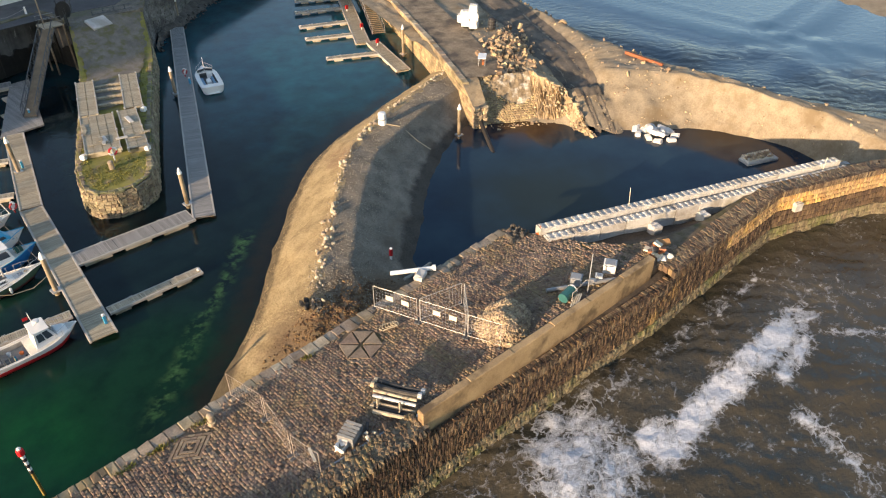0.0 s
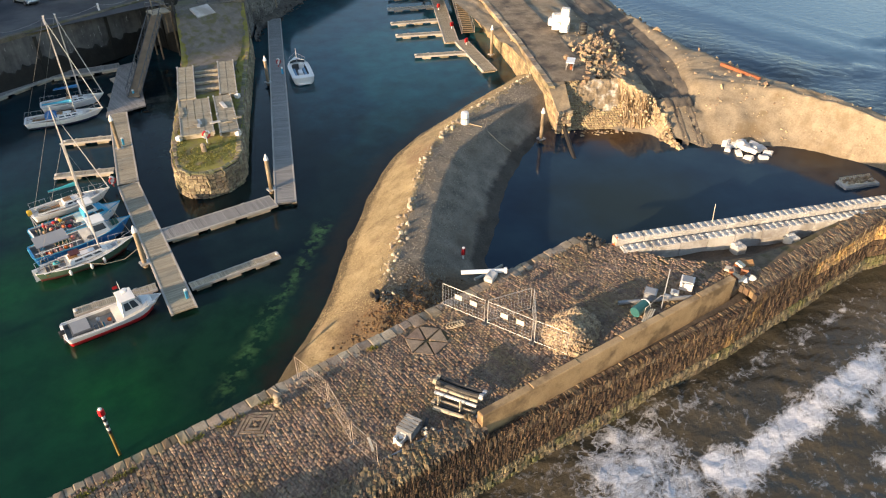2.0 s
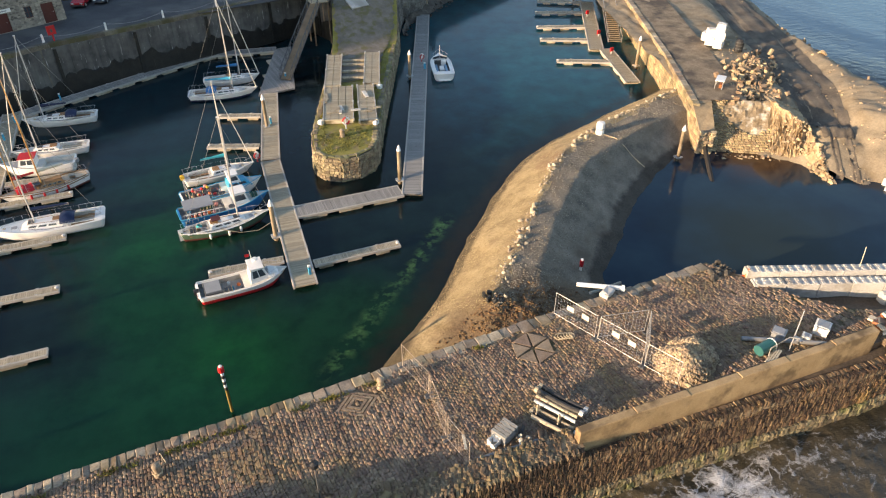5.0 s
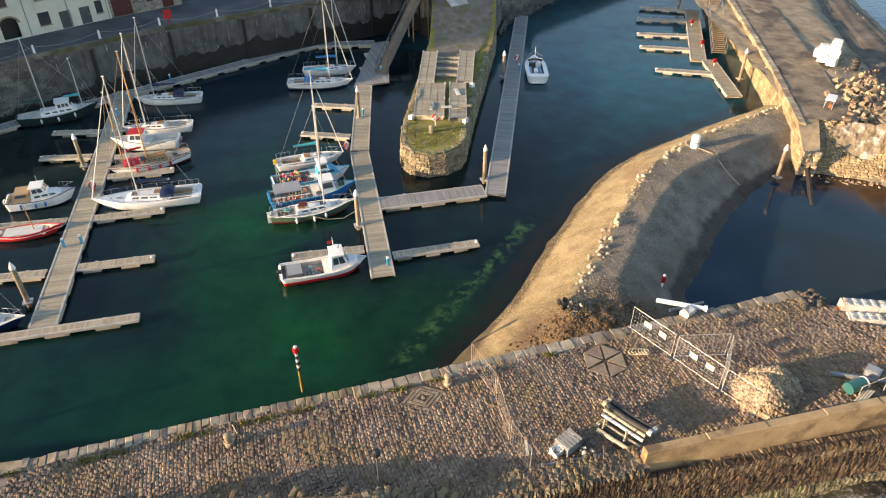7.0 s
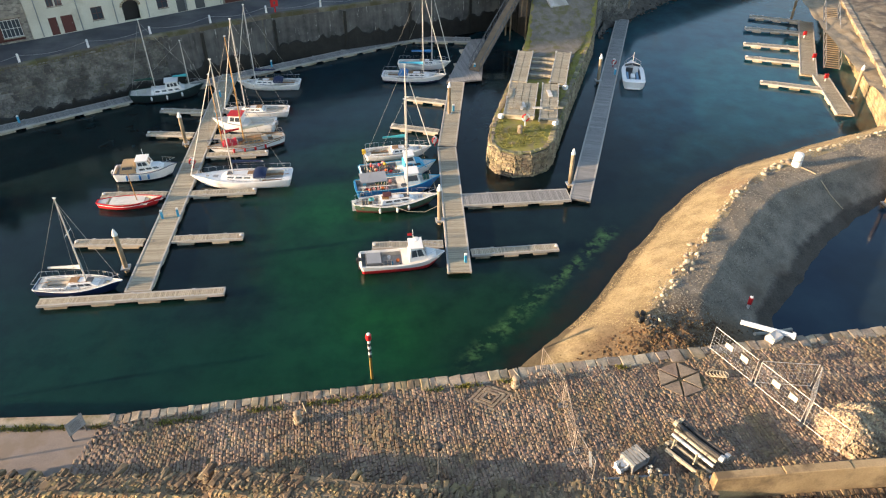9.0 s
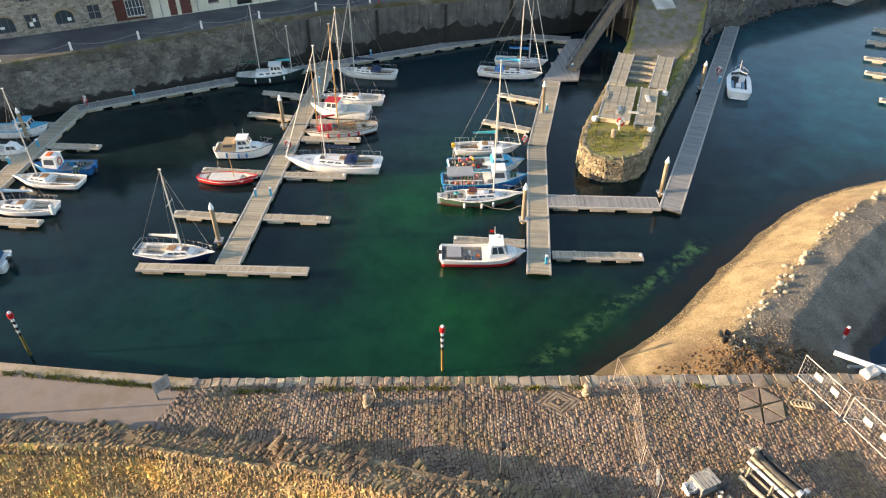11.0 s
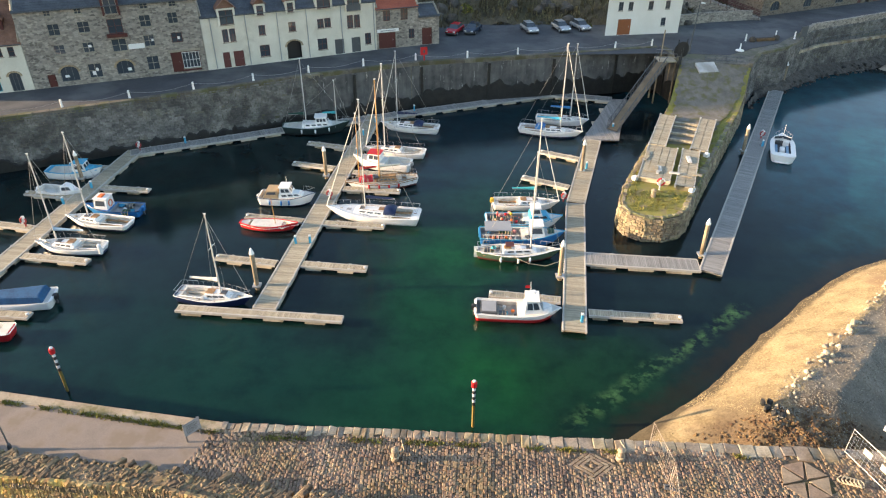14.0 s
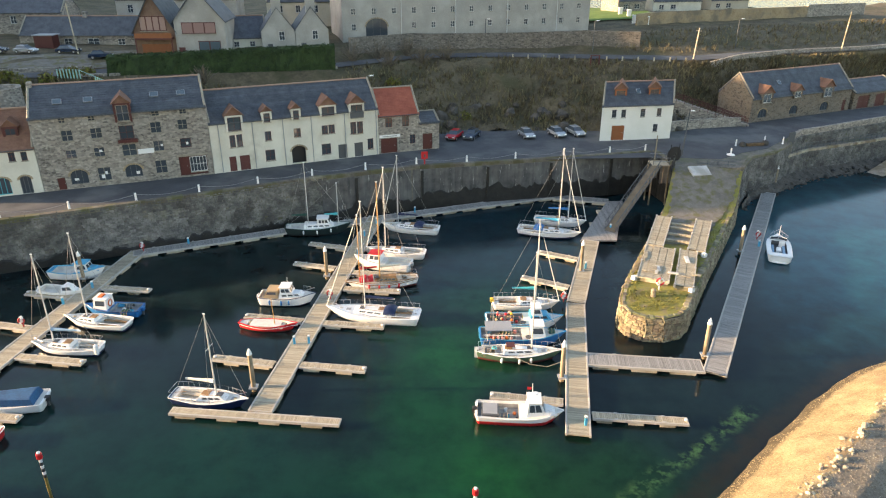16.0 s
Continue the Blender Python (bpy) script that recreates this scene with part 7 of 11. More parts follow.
def stored(cx, cy, L, w, ang, strips):
    ob = thing("stored_pontoon_section", pose(cx, cy, IZ, 0, 0, ang), "weathered pontoon section stored on the grass", "pontoon section", "stored pontoon sections")
    s = w / strips
    for i in range(strips):
        part("deck_board", box(B(), -L / 2 + 0.06 * (i % 2), L / 2, -w / 2 + i * s + 0.02, -w / 2 + (i + 1) * s - 0.02, 0.40, 0.52 + 0.015 * (i % 3)), M["planks"], ob)
    for x in (-L / 2 + 0.5, L / 2 - 1.0):
        part("float", box(B(), x - 0.4, x + 0.6, -w / 2 + 0.05, w / 2 - 0.05, 0, 0.39, None, 0.03), M["float"], ob)
    for sg in (-1, 1):
        part("edge_beam", box(B(), -L / 2, L / 2, sg * w / 2 - 0.05, sg * w / 2 + 0.05, 0.30, 0.56), M["galv_wood"], ob)
        for x in (-L / 2 + 0.1, 0.0, L / 2 - 0.1):
            part("corner_bracket", box(B(), x - 0.09, x + 0.09, sg * w / 2 - 0.1, sg * w / 2 + 0.1, 0.25, 0.66, None, 0.02), M["galv"], ob)
    return ob


stored(27.4, 80.0, 10.4, 1.9, 67.5, 2)
stored(32.0, 78.5, 10.6, 1.9, 66.0, 2)
stored(24.3, 70.4, 9.2, 3.3, 68.5, 4)
stored(27.2, 69.0, 10.0, 1.9, 69.0, 2)
# added bars in place of shadow bands the stored sections cast on grass
for k, (x, y) in enumerate(((28.9, 77.2), (29.7, 79.2), (30.5, 81.3), (31.0, 82.6))):
    o = thing("timber_bearer", pose(x, y, IZ, 0, 0, -22 + 2 * (k % 2)), "plank bar standing in for a shadow band across the grass", "timber", "timber bearers")
    part("beam", box(B(), -1.7, 1.7, -0.22, 0.22, 0.0, 0.3, None, 0.03), M["planks"], o)
rl = random.Random(41)
for i in range(11):
    x, y = (24.3 + rl.uniform(-1.6, 1.6), 70.2 + rl.uniform(-3, 3.2)) if i < 8 else (27.2 + rl.uniform(-0.9, 0.9), 69.0 + rl.uniform(-2.5, 2.5))
    o = thing("loose_board", pose(x, y, IZ + 0.55 + 0.004 * i, 0, 0, rl.choice([68, 158]) + rl.uniform(-14, 14)), "grey offcut board lying on stored pontoon section", "board", "loose boards")
    w, h = rl.uniform(0.4, 1.1), rl.uniform(0.1, 0.24)
    part("board", box(B(), -w, w, -h, h, 0, rl.uniform(0.05, 0.14), None, 0.012), M["planks" if i % 3 else "pale"], o)
o = thing("mooring_stone", pose(21.9, 63.2, IZ), "short upright stone mooring post on grass", "bollard")
part("post", lathe(B(), [(0.28, -0.1), (0.26, 0.5), (0.3, 0.7), (0.1, 0.85)], 9), M["bollard"], o)
o = thing("lifebuoy_stand", pose(22.9, 64.6, IZ), "white post with red and white lifebuoy", "lifebuoy")
part("post", box(B(), -0.06, 0.06, -0.06, 0.06, 0, 1.3), M["white"], o)
for k in range(4):
    a0 = k * math.pi / 2
    part("ring_quarter", tube(B(), [(0.38 * math.cos(a0 + t * math.pi / 12), -0.12, 1.0 + 0.38 * math.sin(a0 + t * math.pi / 12)) for t in range(7)], 0.09, 6), M["red" if k % 2 else "white"], o)
for x, y in ((20.9, 67.0), (26.2, 64.2), (30.6, 73.0)):
    o = thing("white_block", pose(x, y, IZ, 0, 0, 30), "small white plastic float block on the grass", "block")
    part("block", box(B(), -0.25, 0.25, -0.25, 0.25, 0, 0.5, None, 0.08), M["white"], o)

# gangway down to the landing
gw = thing("gangway", pose(0, 0, 0), "sloping steel gangway with lattice side rails", "gangway")
a, b = Vector((22.7, 86.0, 0.72)), Vector((31.6, 97.6, 6.3))
d = (b - a)
u = d.normalized()
s = Vector((u.y, -u.x, 0)).normalized()
bm = B()
for q in range(34):
    p = a + d * (q / 34)
    p2 = a + d * ((q + 0.92) / 34)
    v = [bm.verts.new(c) for c in (p - s * 0.7, p2 - s * 0.7, p2 + s * 0.7, p + s * 0.7)]
    w = [bm.verts.new(c.co - Vector((0, 0, 0.06))) for c in v]
    bm.faces.new(v[::-1])
    bm.faces.new(w)
    for i in range(4):
        bm.faces.new((v[i], v[(i + 1) % 4], w[(i + 1) % 4], w[i]))
part("tread_deck", bm, M["gang_tan"] if "gang_tan" in M else M["pipe_tan"], gw)
for sg in (-1, 1):
    for h in (0.0, 1.1):
        part("chord", rod(B(), a + s * sg * 0.75 + Vector((0, 0, h)), b + s * sg * 0.75 + Vector((0, 0, h)), 0.06, n=6), M["dkgrey"], gw)
    for q in range(14):
        p, p2 = a + d * (q / 14) + s * sg * 0.75, a + d * ((q + 1) / 14) + s * sg * 0.75
        up = Vector((0, 0, 1.1))
        part("brace", rod(B(), p + (up if q % 2 else Vector()), p2 + (Vector() if q % 2 else up), 0.035, n=5), M["dkgrey"], gw)
        part("upright", rod(B(), p, p + up, 0.03, n=5), M["dkgrey"], gw)
land = thing("gangway_landing", pose(32.3, 98.6, 0), "steel landing stage with handrails at the quay", "landing")
part("stage", box(B(), -1.2, 1.4, -0.9, 1.6, 6.15, 6.3), M["pipe_tan"], land)
for x in (-1.1, 1.3):
    for y in (-0.8, 1.5):
        part("leg", rod(B(), (x, y, -1.5), (x, y, 6.2), 0.12, n=8), M["pile"], land)
        part("rail_post", rod(B(), (x, y, 6.3), (x, y, 7.4), 0.04, n=6), M["dkgrey"], land)
for y in (-0.8, 1.5):
    for z in (6.85, 7.38):
        part("handrail", rod(B(), (-1.1, y, z), (1.3, y, z), 0.03, n=6), M["greysteel"], land)
part("tall_post", rod(B(), (-0.3, 1.4, 6.2), (-0.3, 1.4, 10.2), 0.09, n=8), M["pile"], land)
for x, y, r, ang in ((33.4, 95.6, 1.05, 60), (34.6, 99.2, 1.25, 20)):
    o = thing("security_gate", pose(x, y, jetty_z(y) - 0.1, 0, 0, ang), "black metal gate with semicircular side screen", "gate")
    pts = [(r * math.cos(t * math.pi / 12), r * math.sin(t * math.pi / 12) + r * 0.55) for t in range(25)]
    bm = B()
    f = bm.faces.new([bm.verts.new((px, 0, pz + 0.3)) for px, pz in pts[:-1]])
    g = bmesh.ops.extrude_face_region(bm, geom=[f])
    bmesh.ops.translate(bm, vec=(0, 0.06, 0), verts=[v for v in g["geom"] if isinstance(v, bmesh.types.BMVert)])
    part("screen", bm, M["black"], o)
    for px in (-r * 0.6, r * 0.6):
        part("gate_post", box(B(), px - 0.06, px + 0.06, -0.06, 0.0, 0, 2.6), M["black"], o)

# slender street lamp on the quay corner
def street_lamp(x, y, z, h, lean=0.0, arm=1.0, head="white", name="street_lamp"):
    ob = thing(name, pose(x, y, z, 0, lean, 0), "tall tapering street lamp column with small head", "street lamp", "street lamps")
    part("column", rod(B(), (0, 0, 0), (0, 0, h), 0.11, 0.06, 8), M["dkgrey" if head == "white" else "deck"], ob)
    part("arm", rod(B(), (0, 0, h), (arm * 0.5, -0.2, h + 0.1), 0.04, n=6), M["greysteel"], ob)
    part("lamp_head", box(B(), arm * 0.3, arm * 0.3 + 0.6, -0.35, -0.05, h + 0.04, h + 0.18, None, 0.03), M["white"], ob)
    return ob


street_lamp(36.6, 101.6, QUAY_Z, 6.9, 2.0, 0.3)

# quayside posts with chains, lifebuoy board, cars
prev = None
for x, y in [(-52.0, 74.4), (-45.2, 77.3), (-38.4, 80.5), (-31.5, 83.7), (-24.7, 87.1), (-18, 90.5), (-10.9, 93.6), (-3.7, 96.1), (3.7, 97.3), (11.1, 99.0), (18.6, 100.6), (26.0, 102.2), (31.8, 103.4)]:
    o = thing("quay_post", pose(x - 0.1, y + 0.9, QUAY_Z), "white painted post with hanging chain on the quay edge", "post", "quay edge posts")
    part("post", lathe(B(), [(0.17, -0.05), (0.15, 0.1), (0.12, 0.95), (0.15, 1.0), (0.05, 1.1)], 10), M["white"], o)
    if prev:
        dx, dy = prev[0] - x, prev[1] - y
        part("chain", tube(B(), [(dx * t / 8, dy * t / 8, 0.85 - 0.45 * math.sin(math.pi * t / 8)) for t in range(9)], 0.022, 5), M["wire"], o)
    prev = (x, y)
for x, y in ((44.3, 102.2), (47.1, 107.4), (52.6, 109.5), (55.3, 108.8)):
    o = thing("quay_post", pose(x, y, QUAY_Z), "white painted bollard on the quay", "post", "quay edge posts")
    part("post", lathe(B(), [(0.2, -0.05), (0.12, 0.1), (0.10, 0.95), (0.05, 1.1)], 10), M["white"], o)
    if x < 45:
        part("foot", lathe(B(), [(0.62, -0.02), (0.6, 0.1), (0.2, 0.16)], 12), M["white"], o)
# low brick bed and round stones on the paved corner
bed = thing("brick_bed", pose(48.4, 107.3, QUAY_Z, 0, 0, 11), "low red-brown brick bed on the paved corner", "brick bed")
part("kerb", box(B(), 0.3, 3.3, -0.35, 0.35, -0.1, 0.42, None, 0.05), M["brownstone"], bed)
part("soil", box(B(), 0.42, 3.18, -0.24, 0.24, 0.40, 0.46, None, 0.02), M["earth"], bed)
for x, y in ((48.1, 107.2), (52.1, 108.1)):
    o = thing("round_stone", pose(x, y, QUAY_Z), "rounded grey stone at the end of the brick bed", "stone", "stones by the brick bed")
    part("stone", lathe(B(), [(0.46, -0.05), (0.55, 0.2), (0.46, 0.55), (0.2, 0.72)], 12), M["crag"], o)
o = thing("display_board", pose(56.5, 108.6, QUAY_Z, 0, 0, 30), "dark display board on two posts beside the parapet", "sign")
part("panel", box(B(), -0.75, 0.75, -0.06, 0.06, 0.35, 1.95, None, 0.02), M["dkgrey"], o)
for x in (-0.6, 0.6):
    part("post", box(B(), x - 0.05, x + 0.05, 0.065, 0.16, -0.05, 2.0), M["dkgrey"], o)


def quay_railing(pts, z, label):
    ob = thing("railing", pose(0, 0, 0), label, "railing", "quay railings")
    tot, k = length(pts), 0.0
    while k <= tot:
        p, a = along(pts, k)
        part("post", rod(B(), (p.x, p.y, z - 0.05), (p.x, p.y, z + 1.12), 0.055, n=6), M["dkgrey"], ob)
        k += 1.45
    for h in (0.55, 1.1):
        part("rail", tube(B(), [(x, y, z + h) for x, y in pts], 0.035, 6), M["dkgrey"], ob)


quay_railing([(57.4, 109.3), (61.3, 112.2), (74.7, 117.9), (88, 124.2)], LEDGE_Z, "dark iron railing along the stone ledge")
quay_railing([(37.6, 97.6), (42.9, 96.8)], QUAY_Z - 0.5, "thin dark railing across the root of the jetty")
o = thing("lifebuoy_board", pose(-2.6, 96.9, QUAY_Z, 0, 0, 20), "bright red lifebuoy board on a post", "lifebuoy board")
part("post", box(B(), -0.08, 0.08, -0.08, 0.08, -0.05, 1.0), M["red"], o)
part("board", box(B(), -0.5, 0.5, -0.06, 0.06, 0.9, 2.0), M["red"], o)
part("emblem", box(B(), -0.12, 0.12, -0.085, -0.065, 1.2, 1.6), M["dkgrey"], o)


def car(x, y, z, ang, paint, label):
    ob = thing("parked_car", pose(x, y, z, 0, 0, ang), label, "car", "parked cars")
    body = [(-2.1, 0.35), (-2.15, 0.75), (-1.95, 0.92), (1.2, 0.90), (2.0, 0.72), (2.1, 0.40)]
    bm = B()
    rows = []
    for y0, k in ((-0.86, 0.93), (-0.82, 1.0), (0.82, 1.0), (0.86, 0.93)):
        rows.append([(px * (0.98 if abs(y0) > 0.84 else 1), y0, 0.32 + (pz - 0.32) * k) for px, pz in body])
    sheet(bm, rows)
    bm.faces.new([bm.verts.new(p) for p in rows[0][::-1]])
    bm.faces.new([bm.verts.new(p) for p in rows[-1]])
    part("body", bm, M[paint], ob, smooth=False)
    cab = B()
    lo = [(-1.75, -0.78), (0.95, -0.78), (0.95, 0.78), (-1.75, 0.78)]
    hi = [(-1.25, -0.6), (0.15, -0.6), (0.15, 0.6), (-1.25, 0.6)]
    va, vb = [cab.verts.new((a, b, 0.88)) for a, b in lo], [cab.verts.new((a, b, 1.40)) for a, b in hi]
    for i in range(4):
        cab.faces.new((va[i], va[(i + 1) % 4], vb[(i + 1) % 4], vb[i]))
    part("glasshouse", cab, M["glass"], ob)
    part("roof", box(B(), -1.28, 0.18, -0.62, 0.62, 1.395, 1.46, None, 0.04), M[paint], ob)
    for wx in (-1.35, 1.3):
        for wy in (-0.84, 0.84):
            w = part("wheel", rod(B(), (wx, wy - 0.09, 0.32), (wx, wy + 0.09, 0.32), 0.32, n=14), M["black"], ob)
            part("rim", rod(B(), (wx, wy - 0.1, 0.32), (wx, wy + 0.1, 0.32), 0.19, n=10), M["steel"], w)
    for hy in (-0.6, 0.6):
        part("headlight", box(B(), 2.0, 2.1, hy - 0.18, hy + 0.18, 0.58, 0.72), M["white"], ob)
    part("bumper", box(B(), 2.05, 2.16, -0.75, 0.75, 0.34, 0.5), M["dkgrey"], ob)
    return ob


M["carred"] = plain("carred", (0.50, 0.02, 0.03), 0.2)
M["carblue"] = plain("carblue", (0.015, 0.03, 0.06), 0.2)
M["carsilver"] = plain("carsilver", (0.50, 0.52, 0.54), 0.25, 0.5)
car(2.0, 112.0, QUAY_Z, -112, "carred", "small red hatchback parked below the bank")
car(4.9, 112.4, QUAY_Z, -112, "carblue", "dark blue hatchback parked below the bank")
car(14.1, 113.0, QUAY_Z, -75, "carsilver", "silver saloon car parked below the bank")
car(19.3, 113.8, QUAY_Z, -72, "carsilver", "silver estate car parked below the bank")
car(22.6, 114.4, QUAY_Z, -70, "carsilver", "silver saloon car parked below the bank")

# lifebuoys and power pedestals along the pontoons
for x, y, c in ((-38.0, 79.6, "red"), (16.1, 101.3, "red"), (13.2, 66.0, "red"), (41.6, 83.4, "red"), (-12.3, 66.6, "red"), (-42.6, 60.6, "red")):
    o = thing("lifebuoy_post", pose(x, y, 0.5), "red lifebuoy ring with white bands on a short red post", "lifebuoy", "pontoon lifebuoys")
    part("post", box(B(), -0.06, 0.06, 0.04, 0.14, 0, 1.15, None, 0.02), M["buoyred"], o)
    part("backboard", box(B(), -0.2, 0.2, 0.0, 0.04, 0.55, 1.2, None, 0.02), M["white"], o)
    for k in range(8):
        a0 = math.pi * k / 4
        part("ring_segment", tube(B(), [(0.29 * math.cos(a0 + t * math.pi / 16), -0.08, 0.78 + 0.29 * math.sin(a0 + t * math.pi / 16)) for t in range(5)], 0.08, 6), M["white" if k % 4 == 1 else "buoyred"], o, smooth=True)
    part("cap", box(B(), -0.1, 0.1, 0.0, 0.16, 1.15, 1.22, None, 0.02), M["white"], o)
for x, y in ((11.6, 45.0), (17.2, 74.4), (22.9, 86.6), (-14.4, 57.4), (-13.0, 57.5), (-10.6, 78.5), (-9.2, 89.0), (-4.0, 93.4), (-33.0, 81.9), (-41.0, 65.5), (-39.6, 69.3), (40.8, 81.0), (-10.4, 84.5)):
    o = thing("power_pedestal", pose(x, y, 0.51), "slim blue and white pontoon power pedestal", "pedestal", "power pedestals")
    part("column", box(B(), -0.1, 0.1, -0.1, 0.1, 0, 0.75, None, 0.03), M["sky_blue"], o)
    part("cap", box(B(), -0.11, 0.11, -0.11, 0.11, 0.75, 0.9, None, 0.04), M["white"], o)

# tufts of grass and moss on the jetty end and along its edges
bm = B()
rt = random.Random(77)
for i in range(1500):
    k = rt.random()
    u = rt.random()
    a, b = along(IL, u * length(IL))[0], along(IR, u * length(IR))[0]
    p = a.lerp(b, rt.choice([rt.uniform(0.06, 0.2), rt.uniform(0.78, 0.94)]))
    if k < 0.35:
        p = Vector((21.75 + rt.uniform(-2.7, 2.7), rt.uniform(60.0, 64.5)))
    zb = jetty_z(p.y) - 0.06
    r, h = rt.uniform(0.05, 0.13), rt.uniform(0.07, 0.2)
    for j in range(3):
        t = rt.uniform(0, 6.28)
        d = Vector((math.cos(t), math.sin(t)))
        vs = [bm.verts.new((p.x - d.y * r * 0.5, p.y + d.x * r * 0.5, zb)), bm.verts.new((p.x + d.y * r * 0.5, p.y - d.x * r * 0.5, zb)), bm.verts.new((p.x + d.x * r, p.y + d.y * r, zb + h))]
        bm.faces.new(vs)
jt_grass = thing("jetty_grass", pose(0, 0, 0), "short yellow-green tufts on the jetty top", "grass", kind="stuff")
part("grass_layer", bm, M["jettygrass"], jt_grass)

# ---- houses along the quay ----
def wall_with_holes(bm, L, H, T, holes, m=None):
    """A wall along x with its face at y = 0; holes: (x0, x1, z0, z1)."""
    xs = sorted({0.0, L, *[h[0] for h in holes], *[h[1] for h in holes]})
    zs = sorted({0.0, H, *[h[2] for h in holes], *[h[3] for h in holes]})
    xs, zs = [v for v in xs if 0 <= v <= L], [v for v in zs if 0 <= v <= H]
    q = (lambda p: m @ Vector(p)) if m is not None else (lambda p: Vector(p))

    def solid_at(i, j):
        if not (0 <= i < len(xs) - 1 and 0 <= j < len(zs) - 1):
            return False
        cx, cz = (xs[i] + xs[i + 1]) / 2, (zs[j] + zs[j + 1]) / 2
        return not any(h[0] < cx < h[1] and h[2] < cz < h[3] for h in holes)

    def face(*pts):
        bm.faces.new([bm.verts.new(q(p)) for p in pts])

    for i in range(len(xs) - 1):
        for j in range(len(zs) - 1):
            if not solid_at(i, j):
                continue
            x0, x1, z0, z1 = xs[i], xs[i + 1], zs[j], zs[j + 1]
            face((x0, 0, z0), (x1, 0, z0), (x1, 0, z1), (x0, 0, z1))
            face((x1, T, z0), (x0, T, z0), (x0, T, z1), (x1, T, z1))
            if not solid_at(i - 1, j):
                face((x0, T, z0), (x0, 0, z0), (x0, 0, z1), (x0, T, z1))
            if not solid_at(i + 1, j):
                face((x1, 0, z0), (x1, T, z0), (x1, T, z1), (x1, 0, z1))
            if not solid_at(i, j - 1):
                face((x0, 0, z0), (x0, T, z0), (x1, T, z0), (x1, 0, z0))
            if not solid_at(i, j + 1):
                face((x0, 0, z1), (x1, 0, z1), (x1, T, z1), (x0, T, z1))
    return bm


def add_window(ob, u, z, w, h, frame_mat="trim", bars=(1, 1), sill="stone_trim", y=0.0, lit=None):
    win = part("window", box(B(), u - w / 2, u + w / 2, y + 0.16, y + 0.20, z - h / 2, z + h / 2), M["glass"], ob)
    f = 0.07
    for x0, x1, z0, z1 in ((u - w / 2, u + w / 2, z - h / 2, z - h / 2 + f), (u - w / 2, u + w / 2, z + h / 2 - f, z + h / 2), (u - w / 2, u - w / 2 + f, z - h / 2 + f, z + h / 2 - f), (u + w / 2 - f, u + w / 2, z - h / 2 + f, z + h / 2 - f)):
        part("frame", box(B(), x0, x1, y + 0.10, y + 0.158, z0, z1), M[frame_mat], win)
    for i in range(1, bars[0] + 1):
        x = u - w / 2 + w * i / (bars[0] + 1)
        part("bar", box(B(), x - 0.03, x + 0.03, y + 0.11, y + 0.157, z - h / 2 + f, z + h / 2 - f), M[frame_mat], win)
    for i in range(1, bars[1] + 1):
        zz = z - h / 2 + h * i / (bars[1] + 1)
        part("bar", box(B(), u - w / 2 + f, u + w / 2 - f, y + 0.115, y + 0.156, zz - 0.025, zz + 0.025), M[frame_mat], win)
    if sill:
        part("sill", box(B(), u - w / 2 - 0.08, u + w / 2 + 0.08, y - 0.09, y + 0.12, z - h / 2 - 0.1, z - h / 2 - 0.003), M[sill], win)
    return win


def add_door(ob, u, z, w, h, mat="woodred", y=0.0, leaves=1, glazed=0.0):
    d = part("door", box(B(), u - w / 2, u + w / 2, y + 0.14, y + 0.20, z - h / 2, z + h / 2), M[mat], ob)
    for k in range(leaves):
        x0, x1 = u - w / 2 + w * k / leaves + 0.05, u - w / 2 + w * (k + 1) / leaves - 0.05
        part("door_panel", box(B(), x0 + 0.05, x1 - 0.05, y + 0.12, y + 0.138, z - h / 2 + 0.15, z + 0.02), M[mat], d)
        part("door_panel", box(B(), x0 + 0.05, x1 - 0.05, y + 0.12, y + 0.138, z + 0.12, z + h / 2 - 0.12), M["glass" if glazed else mat], d)
    part("handle", box(B(), u + w * 0.35, u + w * 0.35 + 0.05, y + 0.08, y + 0.118, z - 0.05, z + 0.08), M["steel"], d)
    return d


M["stone_trim"] = surface("stone_trim", (0.26, 0.23, 0.18), (0.38, 0.34, 0.27), 1.0, 8.0, 0.85, 0.01)


def add_arch(ob, u, z, w, h, y0, y1, rings=10):
    """Voussoirs round an arched head, standing proud of the wall."""
    r = w / 2
    zc = z + h / 2 - r * 0.75
    for k in range(rings):
        bm = B()
        a0, a1 = math.pi * k / rings + 0.02, math.pi * (k + 1) / rings - 0.02
        p = [(u + rr * math.cos(a), y, zc + rr * 0.75 * math.sin(a)) for rr, y in ((r, y0), (r + 0.28, y0)) for a in (a0, a1)]
        v = [bm.verts.new(c) for c in (p[0], p[2], p[3], p[1])]
        w2 = [bm.verts.new((c.co.x, y1, c.co.z)) for c in v]
        bm.faces.new(v)
        bm.faces.new(w2[::-1])
        for i in range(4):
            bm.faces.new((v[i], w2[i], w2[(i + 1) % 4], v[(i + 1) % 4]))
        part("voussoir", bm, M["sandstone"], ob)


